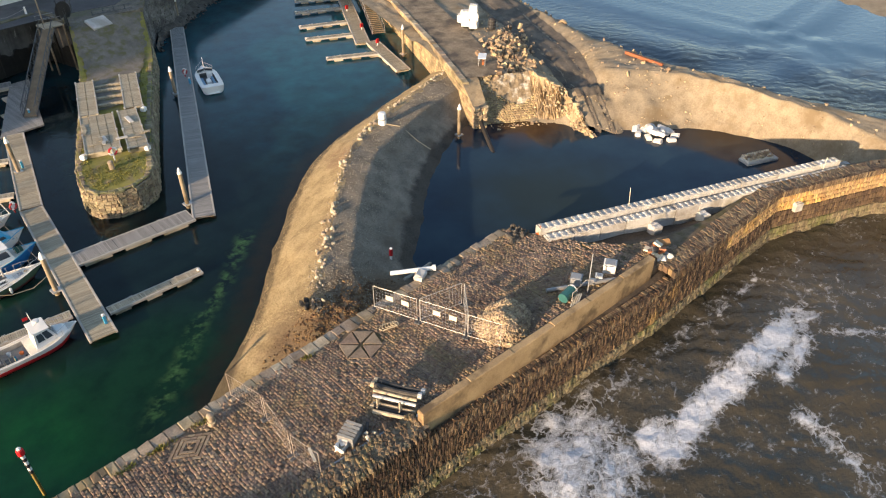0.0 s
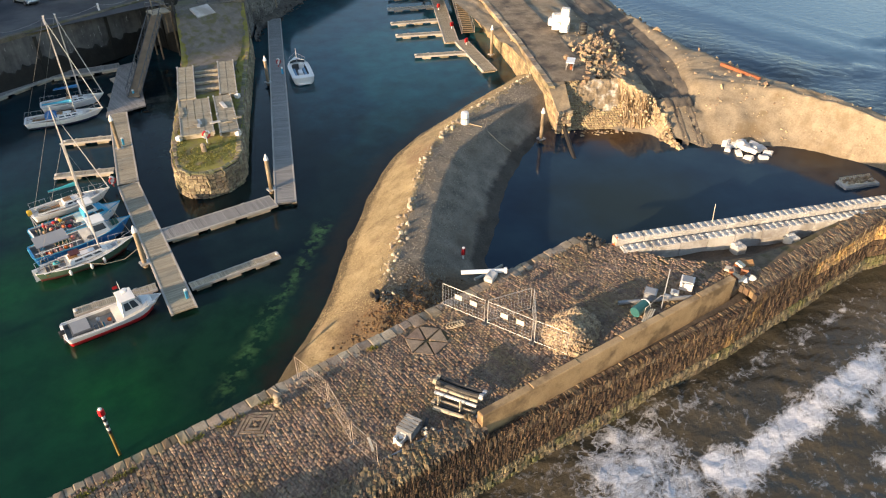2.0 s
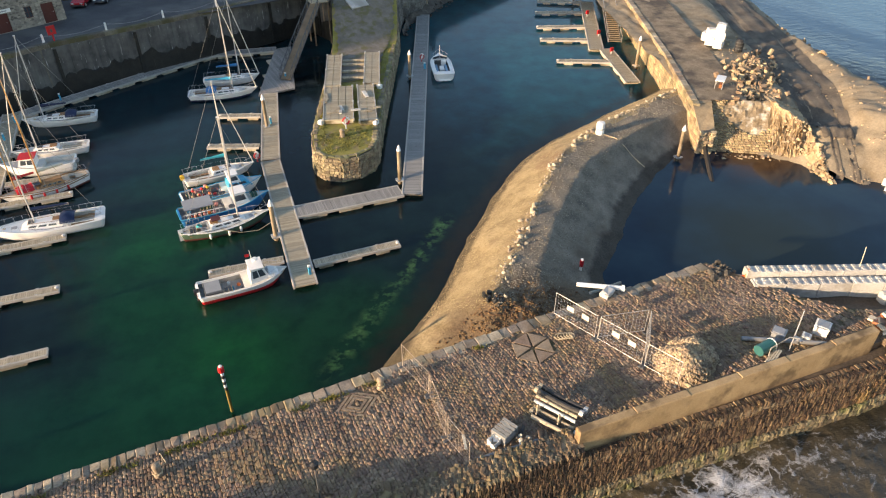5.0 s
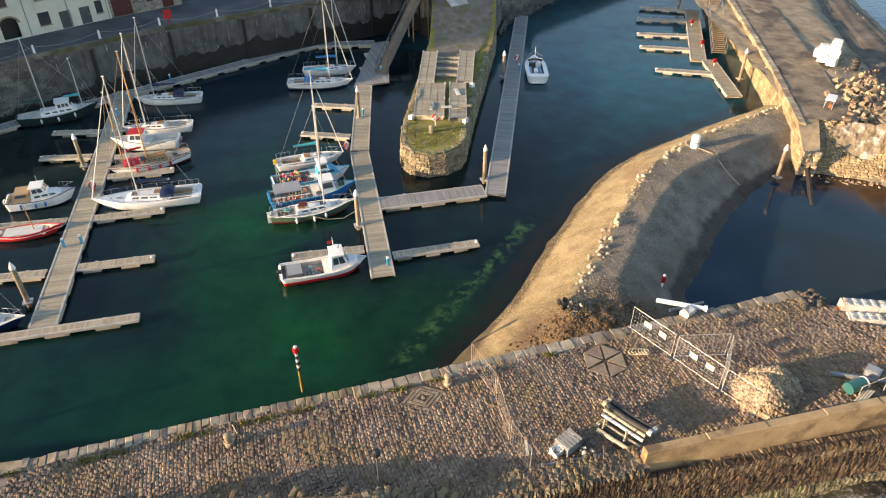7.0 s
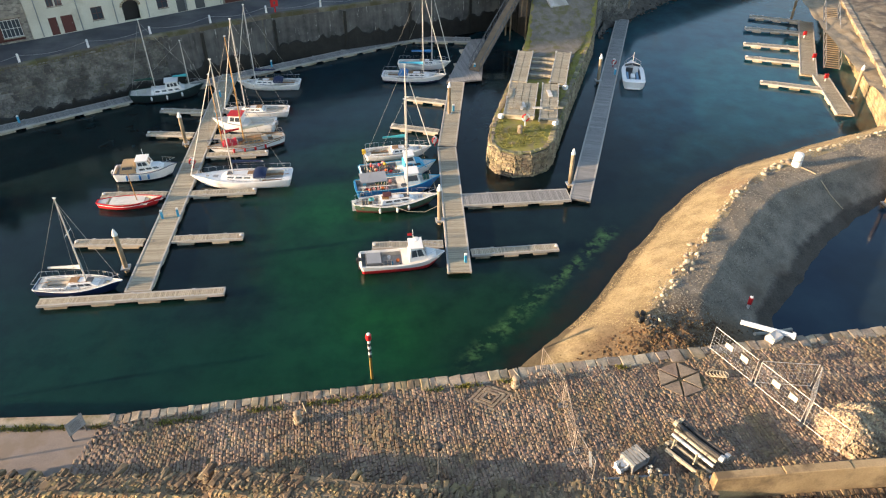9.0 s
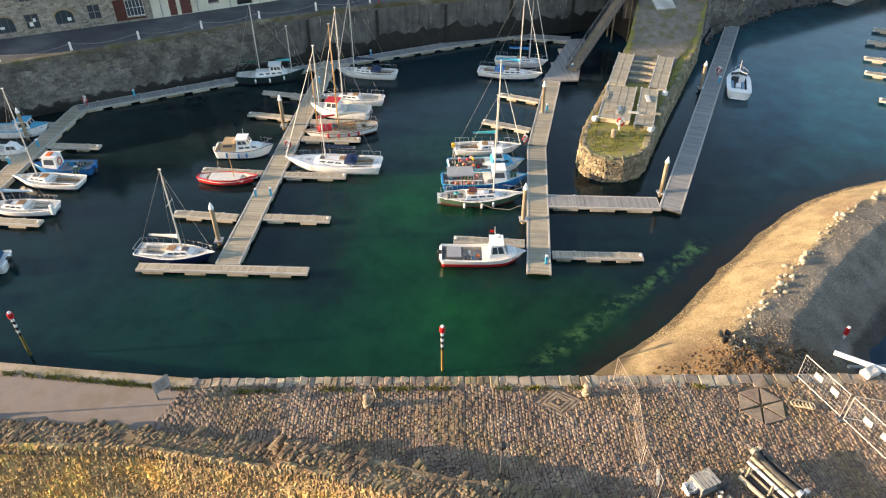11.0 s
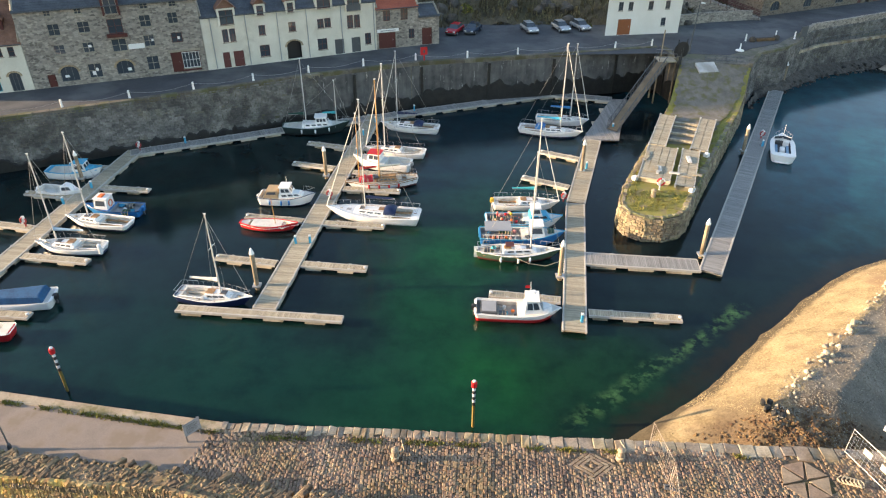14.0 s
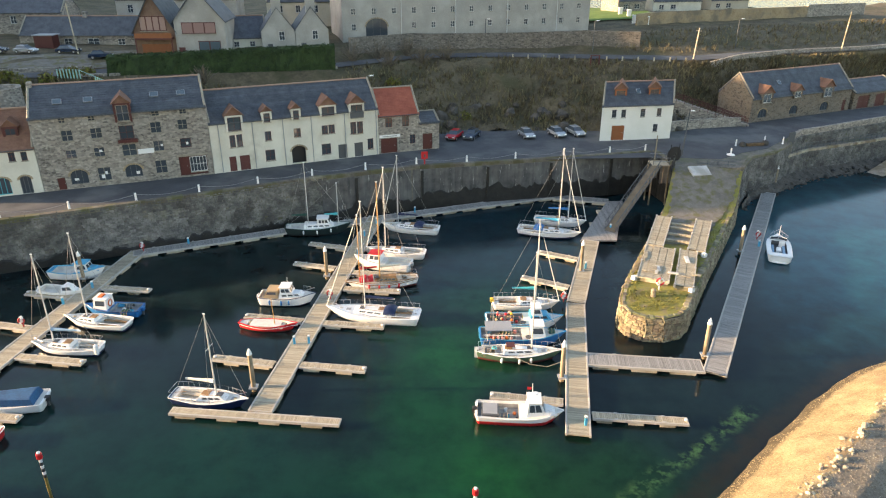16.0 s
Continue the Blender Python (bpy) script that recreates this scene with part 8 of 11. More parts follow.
def gable_roof(bm, L, D, eave, ridge, over=0.25, x0=0.0, t=0.16):
    xa, xb = x0 - 0.05, x0 + L + 0.05
    s = (ridge - eave) / (D / 2)
    for sg in (0, 1):
        y0, y1 = (-over, D / 2) if sg == 0 else (D + over, D / 2)
        z0, z1 = eave - over * s, ridge
        a = [bm.verts.new(p) for p in ((xa, y0, z0), (xb, y0, z0), (xb, y1, z1), (xa, y1, z1))]
        b = [bm.verts.new(v.co + Vector((0, 0, t))) for v in a]
        bm.faces.new(a)
        bm.faces.new(b[::-1])
        for i in range(4):
            bm.faces.new((a[i], b[i], b[(i + 1) % 4], a[(i + 1) % 4]))
    return bm


def slate_rows(ob, L, D, eave, ridge, mat, rows=14, x0=0.0):
    """Courses of slate as slightly lapped strips on the front slope."""
    sl = math.atan2(ridge - eave, D / 2)
    n = math.hypot(ridge - eave, D / 2) + 0.25
    for k in range(rows):
        a, b = k * n / rows, (k + 1) * n / rows + 0.03
        m = Matrix.Translation((x0, -0.25 * math.cos(sl), eave - 0.25 * math.sin(sl) + 0.17)) @ pose(0, 0, 0, math.degrees(sl))
        bm = B()
        v = [bm.verts.new(m @ Vector(p)) for p in ((0, a, 0.035), (L, a, 0.035), (L, b, 0.004), (0, b, 0.004), (0, a, 0.0), (L, a, 0.0))]
        bm.faces.new(v[:4])
        bm.faces.new((v[4], v[5], v[1], v[0]))
        part("slate_course", bm, M[mat], ob)


def house(p, q, depth, eave, ridge, wall, roof, label, items, base=QUAY_Z, frame_mat="trim", chimneys=(), dormer_wall=None, courses=14, trim_top="ridge_tile", back=True, door="woodred"):
    L = math.hypot(q[0] - p[0], q[1] - p[1])
    ob = thing("house", pose(p[0], p[1], base, 0, 0, heading(p, q)), label, "house", "harbour houses")
    holes = [(u - w / 2, u + w / 2, max(0.0, z - h / 2), z + h / 2) for k, u, z, w, h in items if k in "wrtdeasgp" and z + h / 2 < eave]
    part("wall", wall_with_holes(B(), L, eave, 0.45, holes), M[wall], ob)
    bm = B()
    for x in (0.0, L - 0.45):
        for pts in ([(0.45, 0), (depth, 0), (depth, eave), (0.45, eave)],):
            a = [bm.verts.new((x, y, z)) for y, z in pts]
            b = [bm.verts.new((x + 0.45, y, z)) for y, z in pts]
            bm.faces.new(a)
            bm.faces.new(b[::-1])
            for i in range(4):
                bm.faces.new((a[i], a[(i + 1) % 4], b[(i + 1) % 4], b[i]))
        g = [bm.verts.new((x, *c)) for c in ((0, eave), (depth, eave), (depth / 2, ridge))]
        h = [bm.verts.new((x + 0.45, *c)) for c in ((0, eave), (depth, eave), (depth / 2, ridge))]
        bm.faces.new(g)
        bm.faces.new(h[::-1])
    box(bm, 0.45, L - 0.45, depth - 0.4, depth, 0, eave)
    part("gable_wall", bm, M[wall], ob)
    part("floor_slab", box(B(), 0.45, L - 0.45, 0.45, depth - 0.4, eave - 0.3, eave - 0.1), M["dkgrey"], ob)
    r = part("roof", gable_roof(B(), L, depth, eave, ridge), M[roof], ob)
    if courses:
        slate_rows(r, L, depth, eave, ridge, roof, courses)
    part("ridge", rod(B(), (0, depth / 2, ridge + 0.2), (L, depth / 2, ridge + 0.2), 0.13, n=6), M[trim_top], ob)
    for x in (0.1, L - 0.1):
        for sg in (0, 1):
            part("skew", rod(B(), (x, -0.1 if sg == 0 else depth + 0.1, eave + 0.15), (x, depth / 2, ridge + 0.28), 0.16, n=4), M["stone_trim"], ob)
    part("gutter", rod(B(), (0, -0.32, eave - 0.1), (L, -0.32, eave - 0.1), 0.07, n=6), M["dkgrey"], ob)
    for k, u, z, w, h in items:
        if k == "w":
            add_window(ob, u, z, w, h, frame_mat, (1 if w > 0.7 else 0, 1))
        elif k == "r":
            add_window(ob, u, z, w, h, "woodred", (1, 1))
        elif k == "t":
            add_window(ob, u, z - 0.02, w, h, "dkgrey", (1, 0))
        elif k in "de":
            add_door(ob, u, z, w, min(h, 2 * z - 0.02) if z - h / 2 < 0 else h, door if k == "d" else "dkgrey", 0.0, 2 if w > 1.2 else 1)
        elif k in "agp":
            if k == "p":
                # black box painted as the shade inside an open passage
                part("passage", box(B(), u - w / 2 - 0.05, u + w / 2 + 0.05, 0.9, 5.0, 0.02, z + h / 2 + 0.1), M["black"], ob, "black box standing in for the shade inside the terrace passage")
            else:
                add_window(ob, u, z, w, h, "dkgrey" if k == "a" else "teal", (2, 0), None)
            add_arch(ob, u, z, w, h, -0.03, 0.1)
            sp = B()
            rr = w / 2
            zc = z + h / 2 - rr * 0.75
            for sg in (-1, 1):
                pts = [(u + sg * rr, z + h / 2)] + [(u + sg * rr * math.cos(t * math.pi / 12), zc + rr * 0.75 * math.sin(t * math.pi / 12)) for t in range(7)]
                a = [sp.verts.new((x, 0.002, zz)) for x, zz in pts]
                sp.faces.new(a[::sg])
            part("spandrel", sp, M[wall], ob)
        elif k == "s":
            add_window(ob, u + w * 0.18, z + h * 0.05, w * 0.6, h * 0.78, "trim", (4, 1), "stone_trim")
            add_door(ob, u - w * 0.34, z - 0.05, w * 0.28, h * 0.95, "woodred", 0.0, 1)
            part("shop_front", box(B(), u - w / 2, u + w / 2, 0.2, 0.28, z - h / 2, z + h / 2), M["woodred"], ob)
            part("lintel", box(B(), u - w / 2 - 0.2, u + w / 2 + 0.2, -0.12, 0.06, z + h / 2, z + h / 2 + 0.3), M["stone_trim"], ob)
        elif k == "D":
            dw = w + 0.55
            top = z + h / 2 + 0.25
            y0 = 0.02
            if z - h / 2 <= eave:
                y0 = -0.36
            else:
                y0 = (z - h / 2 - eave) / (ridge - eave) * depth / 2
            d = part("dormer", wall_with_holes(B(), dw, top - (z - h / 2 - 0.15), 0.2, [(dw / 2 - w / 2, dw / 2 + w / 2, 0.15, 0.15 + h)], Matrix.Translation((u - dw / 2, y0 - 0.01, z - h / 2 - 0.15))), M[dormer_wall or wall], ob)
            add_window(d, u, z, w, h, frame_mat, (1 if w > 1 else 0, 1 if w < 1 else 0), "stone_trim", y0 - 0.02)
            yb = y0 + (top - max(eave, z - h / 2) + 0.5) / (ridge - eave) * depth / 2 + 0.6
            ch = B()
            for sx in (-1, 1):
                x = u + sx * dw / 2
                box(ch, min(x, x - sx * 0.15), max(x, x - sx * 0.15), y0 + 0.19, yb, z - h / 2 - 0.15, top)
            part("cheek", ch, M[dormer_wall or wall], d)
            rf = B()
            ap = top + dw * 0.48
            for sx in (-1, 1):
                xe, ze = u + sx * (dw / 2 + 0.18), top - 0.12
                a = [rf.verts.new(c) for c in ((xe, y0 - 0.25, ze), (xe, yb, ze), (u, yb + 1.2, ap), (u, y0 - 0.25, ap))]
                b = [rf.verts.new(v.co + Vector((0, 0, 0.12))) for v in a]
                rf.faces.new(a)
                rf.faces.new(b[::-1])
                for i in range(4):
                    rf.faces.new((a[i], b[i], b[(i + 1) % 4], a[(i + 1) % 4]))
            part("dormer_roof", rf, M["tile_brown"], d)
            gf = B()
            v = [gf.verts.new(c) for c in ((u - dw / 2, y0 - 0.02, top - 0.01), (u + dw / 2, y0 - 0.02, top - 0.01), (u, y0 - 0.02, ap))]
            gf.faces.new(v)
            w2 = [gf.verts.new(c.co + Vector((0, 0.15, 0))) for c in v]
            gf.faces.new(w2[::-1])
            part("dormer_gable", gf, M["tile_brown"], d)
        elif k == "k":
            sl = (ridge - eave) / (depth / 2)
            y = (z - eave) / sl
            o2 = part("skylight", box(B(), -w / 2, w / 2, -h / 2, h / 2, 0.17, 0.30), M["greysteel"], ob, m=Matrix.Translation((u, y, z)) @ pose(0, 0, 0, math.degrees(math.atan(sl))))
            part("skylight_pane", box(B(), -w / 2 + 0.08, w / 2 - 0.08, -h / 2 + 0.08, h / 2 - 0.08, 0.302, 0.31), M["paneblue"], o2)
    for x, w, h in chimneys:
        part("chimney", box(B(), x - w / 2, x + w / 2, depth / 2 - 0.45, depth / 2 + 0.45, ridge - 0.8, ridge + h, None, 0.05), M[wall], ob)
    return ob


M["paneblue"] = glass("paneblue", (0.10, 0.13, 0.15))
stone_house = house((-51.8, 84.8), (-32.05, 92.58), 10, 9.55, 12.7, "masonry", "slate", "four-storey rubble stone warehouse with slate roof and skylights", [
    ("w", 3.71, 9.05, 0.82, 0.7), ("w", 7.14, 9.05, 0.85, 0.7), ("w", 14.81, 9.05, 0.99, 0.7), ("w", 18.28, 9.05, 0.92, 0.7),
    ("w", 3.97, 7.06, 1.36, 1.44), ("w", 7.37, 7.1, 1.4, 1.39), ("r", 10.98, 6.89, 1.74, 1.79), ("w", 14.62, 7.21, 1.38, 1.5), ("w", 18.0, 7.3, 1.27, 1.44),
    ("w", 3.98, 4.59, 1.29, 1.22), ("w", 7.32, 4.58, 1.32, 1.29), ("w", 10.95, 4.5, 1.78, 1.62), ("w", 14.61, 4.69, 1.32, 1.45), ("r", 18.06, 4.78, 1.36, 1.28),
    ("d", 2.2, 0.82, 0.93, 1.62), ("a", 4.36, 1.52, 2.1, 1.9), ("w", 7.4, 1.57, 1.62, 1.85), ("a", 11.0, 1.64, 2.1, 1.7), ("w", 14.5, 1.79, 1.51, 1.84), ("s", 18.66, 1.55, 3.65, 2.7),
    ("k", 3.4, 10.9, 1.1, 0.9), ("k", 7.0, 10.9, 1.1, 0.9), ("k", 15.0, 11.0, 1.1, 0.9), ("k", 18.4, 11.0, 1.1, 0.9), ("D", 10.95, 9.5, 1.5, 2.1)], frame_mat="stone_trim", dormer_wall="woodred", chimneys=((0.3, 0.6, 0.6),))
for u, z, w, h in ((7.2, 1.25, 0.4, 0.5), (7.65, 1.7, 0.3, 0.4), (4.0, 1.2, 0.5, 0.3), (11.5, 1.3, 0.45, 0.4), (18.25, 4.7, 0.3, 0.35), (15.0, 4.75, 0.3, 0.3), (7.5, 4.7, 0.35, 0.3)):
    part("poster", box(B(), u - w / 2, u + w / 2, 0.10, 0.12, z - h / 2, z + h / 2), M["white"], stone_house, "white paper behind the glass")
part("balcony", box(B(), 9.8, 12.2, -0.5, 0.0, 5.6, 6.0), M["woodred"], stone_house, "dark red timber bay sill")
part("banner", box(B(), 11.95, 13.95, -0.05, -0.02, 3.85, 4.5), M["white"], stone_house, "plain white banner")
row_house = house((-32.0, 92.6), (-9.72, 102.59), 8.6, 7.08, 10.7, "harl_white", "slate", "cream harled terrace with gabled dormers and brown doors", [
    ("D", 3.4, 6.82, 1.8, 1.9), ("D", 7.9, 7.29, 0.89, 1.23), ("D", 12.04, 7.32, 0.83, 1.25), ("D", 16.74, 7.4, 1.9, 1.27), ("D", 21.05, 7.01, 1.8, 1.9),
    ("w", 2.94, 4.33, 0.78, 1.75), ("w", 3.9, 4.34, 0.79, 1.76), ("w", 7.9, 4.59, 0.9, 1.34), ("w", 12.09, 4.63, 1.01, 1.27), ("w", 16.17, 4.64, 0.93, 1.29), ("w", 17.2, 4.66, 0.94, 1.3),
    ("w", 20.52, 4.46, 0.9, 1.81), ("w", 21.55, 4.45, 0.91, 1.82), ("d", 2.67, 1.1, 0.95, 2.15), ("d", 4.33, 1.1, 1.39, 2.15), ("w", 7.95, 1.76, 1.37, 1.6), ("p", 12.1, 1.4, 2.1, 2.6),
    ("w", 16.2, 1.74, 1.41, 1.59), ("e", 18.71, 1.1, 1.38, 2.15), ("e", 21.21, 1.1, 1.34, 2.15), ("w", 23.09, 1.78, 0.93, 1.63)], frame_mat="woodred", door="woodmaroon")
for x in (1.2, 5.8, 10.1, 14.2, 19.2, 24.1):
    part("downpipe", rod(B(), (x, -0.08, 0.1), (x, -0.08, 7.0), 0.055, n=6), M["grey"], row_house)
part("balcony_rail", box(B(), 20.0, 22.1, -0.4, -0.36, 6.05, 6.9), M["dkgrey"], row_house)
red_house = house((-9.7, 102.6), (-3.62, 104.79), 7.2, 5.9, 9.2, "masonry", "pantile", "small stone house with red pantile roof and red garage door", [
    ("w", 1.63, 4.77, 1.04, 1.49), ("w", 4.31, 4.8, 1.06, 1.56), ("w", 5.4, 1.89, 0.9, 1.42), ("d", 1.6, 1.2, 2.6, 2.3)], frame_mat="woodred", door="woodred", courses=18, trim_top="stone_trim")
part("sign_strip", box(B(), 0.1, 3.4, -0.06, -0.02, 2.45, 2.9), M["white"], red_house, "white fascia sign with unreadable text")
part("sign_text", box(B(), 0.6, 2.9, -0.075, -0.065, 2.6, 2.72), M["grey"], red_house)
annex = house((-3.6, 104.8), (-0.5, 105.9), 5, 4.3, 5.4, "masonry", "slate", "low stone outhouse with a red door", [("d", 1.35, 1.3, 1.6, 2.5)], courses=6, trim_top="stone_trim")
house((-63.0, 80.4), (-51.85, 84.78), 9, 5.9, 10.0, "harl_white", "tile_brown", "cream rendered house with brown tiled roof and arched doors", [
    ("w", 9.33, 4.99, 0.75, 1.2), ("w", 10.7, 4.93, 0.7, 1.15), ("a", 10.2, 1.2, 1.3, 2.35), ("g", 7.6, 1.3, 1.7, 2.2), ("D", 9.6, 7.7, 1.2, 1.15), ("w", 5.5, 4.95, 0.8, 1.2), ("w", 2.5, 4.95, 0.8, 1.2)], frame_mat="woodred", dormer_wall="woodred")
white_house = house((25.8, 110.3), (37.9, 112.1), 7.6, 5.75, 8.7, "harl_cream", "slate", "white rendered house with slate roof and timber dormers", [
    ("w", 2.1, 4.45, 0.74, 1.28), ("w", 3.71, 4.43, 0.75, 1.28), ("w", 7.01, 4.44, 0.79, 1.3), ("w", 9.82, 4.46, 0.76, 1.28), ("w", 9.45, 1.88, 0.76, 1.24), ("d", 3.01, 1.25, 2.14, 2.45),
    ("D", 2.9, 7.35, 1.5, 1.0), ("D", 8.7, 7.4, 1.5, 1.0), ("k", 5.8, 7.4, 0.7, 1.0)], frame_mat="dkgrey", dormer_wall="woodbrown", door="woodbrown")
slant = Matrix(((1, 0.42, 0, 0), (0, 1, 0, 0), (0, 0, 1, 0), (0, 0, 0, 1)))
for c in white_house.children_recursive:
    if c.matrix_basis == Matrix.Identity(4):
        c.data.transform(slant)
    else:
        c.matrix_basis = Matrix.Translation((0.42 * c.location.y, 0, 0)) @ c.matrix_basis
east = house((55.5, 122.9), (79.3, 133.7), 8, 4.3, 8.1, "sandstone_dk", "slate", "long stone boathouse with slate roof and arched windows", [
    ("D", 3.3, 4.2, 2.0, 1.5), ("D", 19.1, 4.1, 2.0, 1.6), ("D", 11.0, 4.3, 1.6, 1.0), ("a", 3.04, 1.5, 2.1, 1.6), ("a", 10.95, 1.45, 2.0, 1.6), ("a", 19.13, 1.4, 2.1, 1.6), ("d", 24.6, 1.1, 1.0, 2.1), ("k", 8.0, 6.2, 0.8, 0.9)], frame_mat="trim")
house((80.2, 134.0), (91.5, 139.2), 7, 3.2, 5.0, "sandstone_dk", "slate", "low open-fronted stone garage at the road end", [("d", 3.0, 1.3, 3.4, 2.5), ("d", 8.0, 1.3, 3.0, 2.5)], courses=8)

# upper town
UZ = 16.6
# pink sky reflection painted into the pane colour
M["pane_pink_reflection"] = glass("pane_pink_reflection", (0.34, 0.21, 0.18))


def gable_front(p, q, depth, eave, ridge, wall, label):
    """A house that turns its gable to the harbour."""
    ob = thing("gabled_house", pose(p[0], p[1], UZ, 0, 0, heading(p, q)), label, "house", "upper town houses")
    L = math.hypot(q[0] - p[0], q[1] - p[1])
    bm = B()
    pts = [(0, 0), (L, 0), (L, eave), (L / 2, ridge), (0, eave)]
    va, vb = [bm.verts.new((x, 0, z)) for x, z in pts], [bm.verts.new((x, depth, z)) for x, z in pts]
    bm.faces.new(va)
    bm.faces.new(vb[::-1])
    for i in range(5):
        bm.faces.new((va[i], vb[i], vb[(i + 1) % 5], va[(i + 1) % 5]))
    part("wall", bm, M[wall], ob)
    rf = B()
    for x in (-0.35, L + 0.35):
        ze = eave - (ridge - eave) * 0.7 / L
        a = [rf.verts.new(c) for c in ((x, -0.5, ze), (x, depth + 0.3, ze), (L / 2, depth + 0.3, ridge), (L / 2, -0.5, ridge))]
        b = [rf.verts.new(t.co + Vector((0, 0, 0.2))) for t in a]
        rf.faces.new(a)
        rf.faces.new(b[::-1])
        for i in range(4):
            rf.faces.new((a[i], b[i], b[(i + 1) % 4], a[(i + 1) % 4]))
    part("roof", rf, M["slate"], ob)
    return ob


def flat_window(ob, u0, u1, z0, z1, n, pane):
    """A wide framed window set on a wall face, in n lights."""
    w = part("window", box(B(), u0, u1, -0.05, 0.04, z0, z1, None, 0.02), M["woodred"], ob)
    for i in range(n):
        a, b = u0 + (u1 - u0) * i / n + 0.12, u0 + (u1 - u0) * (i + 1) / n - 0.1
        part("pane", box(B(), a, b, -0.07, -0.053, z0 + 0.14, z1 - 0.14), M[pane], w)
    part("sill", box(B(), u0 - 0.1, u1 + 0.1, -0.16, 0.03, z0 - 0.12, z0 - 0.005), M["stone_trim"], w)


g = gable_front((-56.6, 131.2), (-49.3, 131.9), 11, 5.1, 11.4, "woodbrown_pale", "modern house with brown timber gable, balcony and garage")
flat_window(g, 1.2, 5.9, 5.0, 7.6, 4, "pane_pink_reflection")
part("garage_door", box(B(), 1.1, 6.3, -0.06, 0.04, 0.0, 2.7), M["woodbrown"], g)
for k in range(5):
    part("door_board", box(B(), 1.15, 6.25, -0.085, -0.065, 0.08 + 0.52 * k, 0.55 + 0.52 * k), M["woodbrown"], g)
part("balcony", box(B(), 0.4, 7.0, -1.5, -0.01, 3.6, 3.9, None, 0.03), M["woodmaroon"], g)
part("balcony_rail", box(B(), 0.4, 7.0, -1.5, -1.42, 3.9, 4.75), M["woodbrown"], g)
for x in (0.5, 6.9):
    part("balcony_post", box(B(), x - 0.1, x + 0.1, -1.5, -1.3, 0.0, 3.6), M["woodmaroon"], g)
g = gable_front((-49.2, 131.5), (-40.2, 132.35), 10, 6.8, 12.2, "harl_grey", "modern grey rendered house with wide red-framed windows")
flat_window(g, 1.3, 7.4, 4.5, 6.5, 3, "pane_pink_reflection")
flat_window(g, 4.0, 8.0, 1.4, 3.2, 2, "paneblue")
part("door", box(B(), 0.4, 1.5, -0.05, 0.03, 0.0, 2.1), M["woodmaroon"], g)
house((-42.5, 139.0), (-34.8, 141.2), 8, 2.8, 6.4, "harl_white", "slate", "low white cottage with slate roof", [("w", 2.2, 1.6, 1.0, 1.0), ("w", 5.2, 1.6, 1.0, 1.0)], base=UZ, courses=0)
for p0, q0 in (((-35.0, 138.2), (-28.9, 140.0)), ((-28.8, 140.05), (-22.6, 141.9))):
    h3 = thing("gabled_house", pose(p0[0], p0[1], UZ, 0, 0, heading(p0, q0)), "grey rendered house with steep slate gable", "house", "upper town houses")
    L3 = math.hypot(q0[0] - p0[0], q0[1] - p0[1])
    part("wall", wall_with_holes(B(), L3, 4.2, 0.4, [(3.3, 4.4, 2.4, 4.1), (1.0, 2.0, 0.05, 1.8)]), M["harl_grey"], h3)
    gb = B()
    v = [gb.verts.new(c) for c in ((0, 0, 4.2), (L3, 0, 4.2), (L3 / 2, 0, 8.4))]
    gb.faces.new(v)
    part("gable", gb, M["harl_grey"], h3)
    part("side_wall", box(B(), 0, L3, 0.4, 8, 0, 4.2), M["harl_grey"], h3)
    add_window(h3, 3.85, 3.25, 1.1, 1.7, "white", (1, 1))
    add_door(h3, 1.5, 0.93, 1.0, 1.75, "dkgrey")
    rf = B()
    for sg in (0, 1):
        xe = -0.2 if sg == 0 else L3 + 0.2
        a = [rf.verts.new(c) for c in ((xe, -0.15, 4.0), (xe, 8, 4.0), (L3 / 2, 8, 8.45), (L3 / 2, -0.15, 8.45))]
        b = [rf.verts.new(t.co + Vector((0, 0, 0.14))) for t in a]
        rf.faces.new(a)
        rf.faces.new(b[::-1])
        for i in range(4):
            rf.faces.new((a[i], b[i], b[(i + 1) % 4], a[(i + 1) % 4]))
    part("roof", rf, M["slate"], h3)
    part("chimney", box(B(), L3 / 2 - 0.9, L3 / 2 + 0.9, 0.1, 1.0, 7.5, 10.2, None, 0.05), M["harl_grey"], h3)
house((-84.0, 141.5), (-60.5, 142.0), 8, 3.1, 6.2, "masonry", "slate", "long stone bungalow with grey slate roof", [("w", 4, 1.8, 1.6, 1.3), ("w", 9.5, 1.8, 1.6, 1.3), ("w", 14.5, 1.8, 2.2, 1.4), ("w", 20, 1.8, 1.4, 1.2)], base=UZ, courses=0, frame_mat="trim", chimneys=((12, 0.9, 1.0),))
house((-104.0, 150.0), (-80.0, 152.0), 9, 6.0, 9.4, "masonry", "slate", "two-storey stone house on the hilltop", [("w", 8, 4.6, 1.2, 1.6), ("w", 14, 4.6, 1.2, 1.6), ("w", 20, 4.6, 1.2, 1.6)], base=UZ + 0.5, courses=0)
house((-72.0, 160.0), (-46.0, 162.0), 9, 7.5, 11.0, "harl_grey", "slate", "grey terrace behind the bungalows", [("w", 3 + 4 * i, 5.6, 1.2, 1.8) for i in range(6)], base=UZ + 1, courses=0)
house((-40.0, 165.0), (-14.0, 168.0), 9, 6.2, 9.6, "cream_dk", "slate", "cream rendered house at the top of the hill", [("w", 3 + 4 * i, 4.6, 1.1, 1.6) for i in range(6)], base=UZ + 1.5, courses=0)
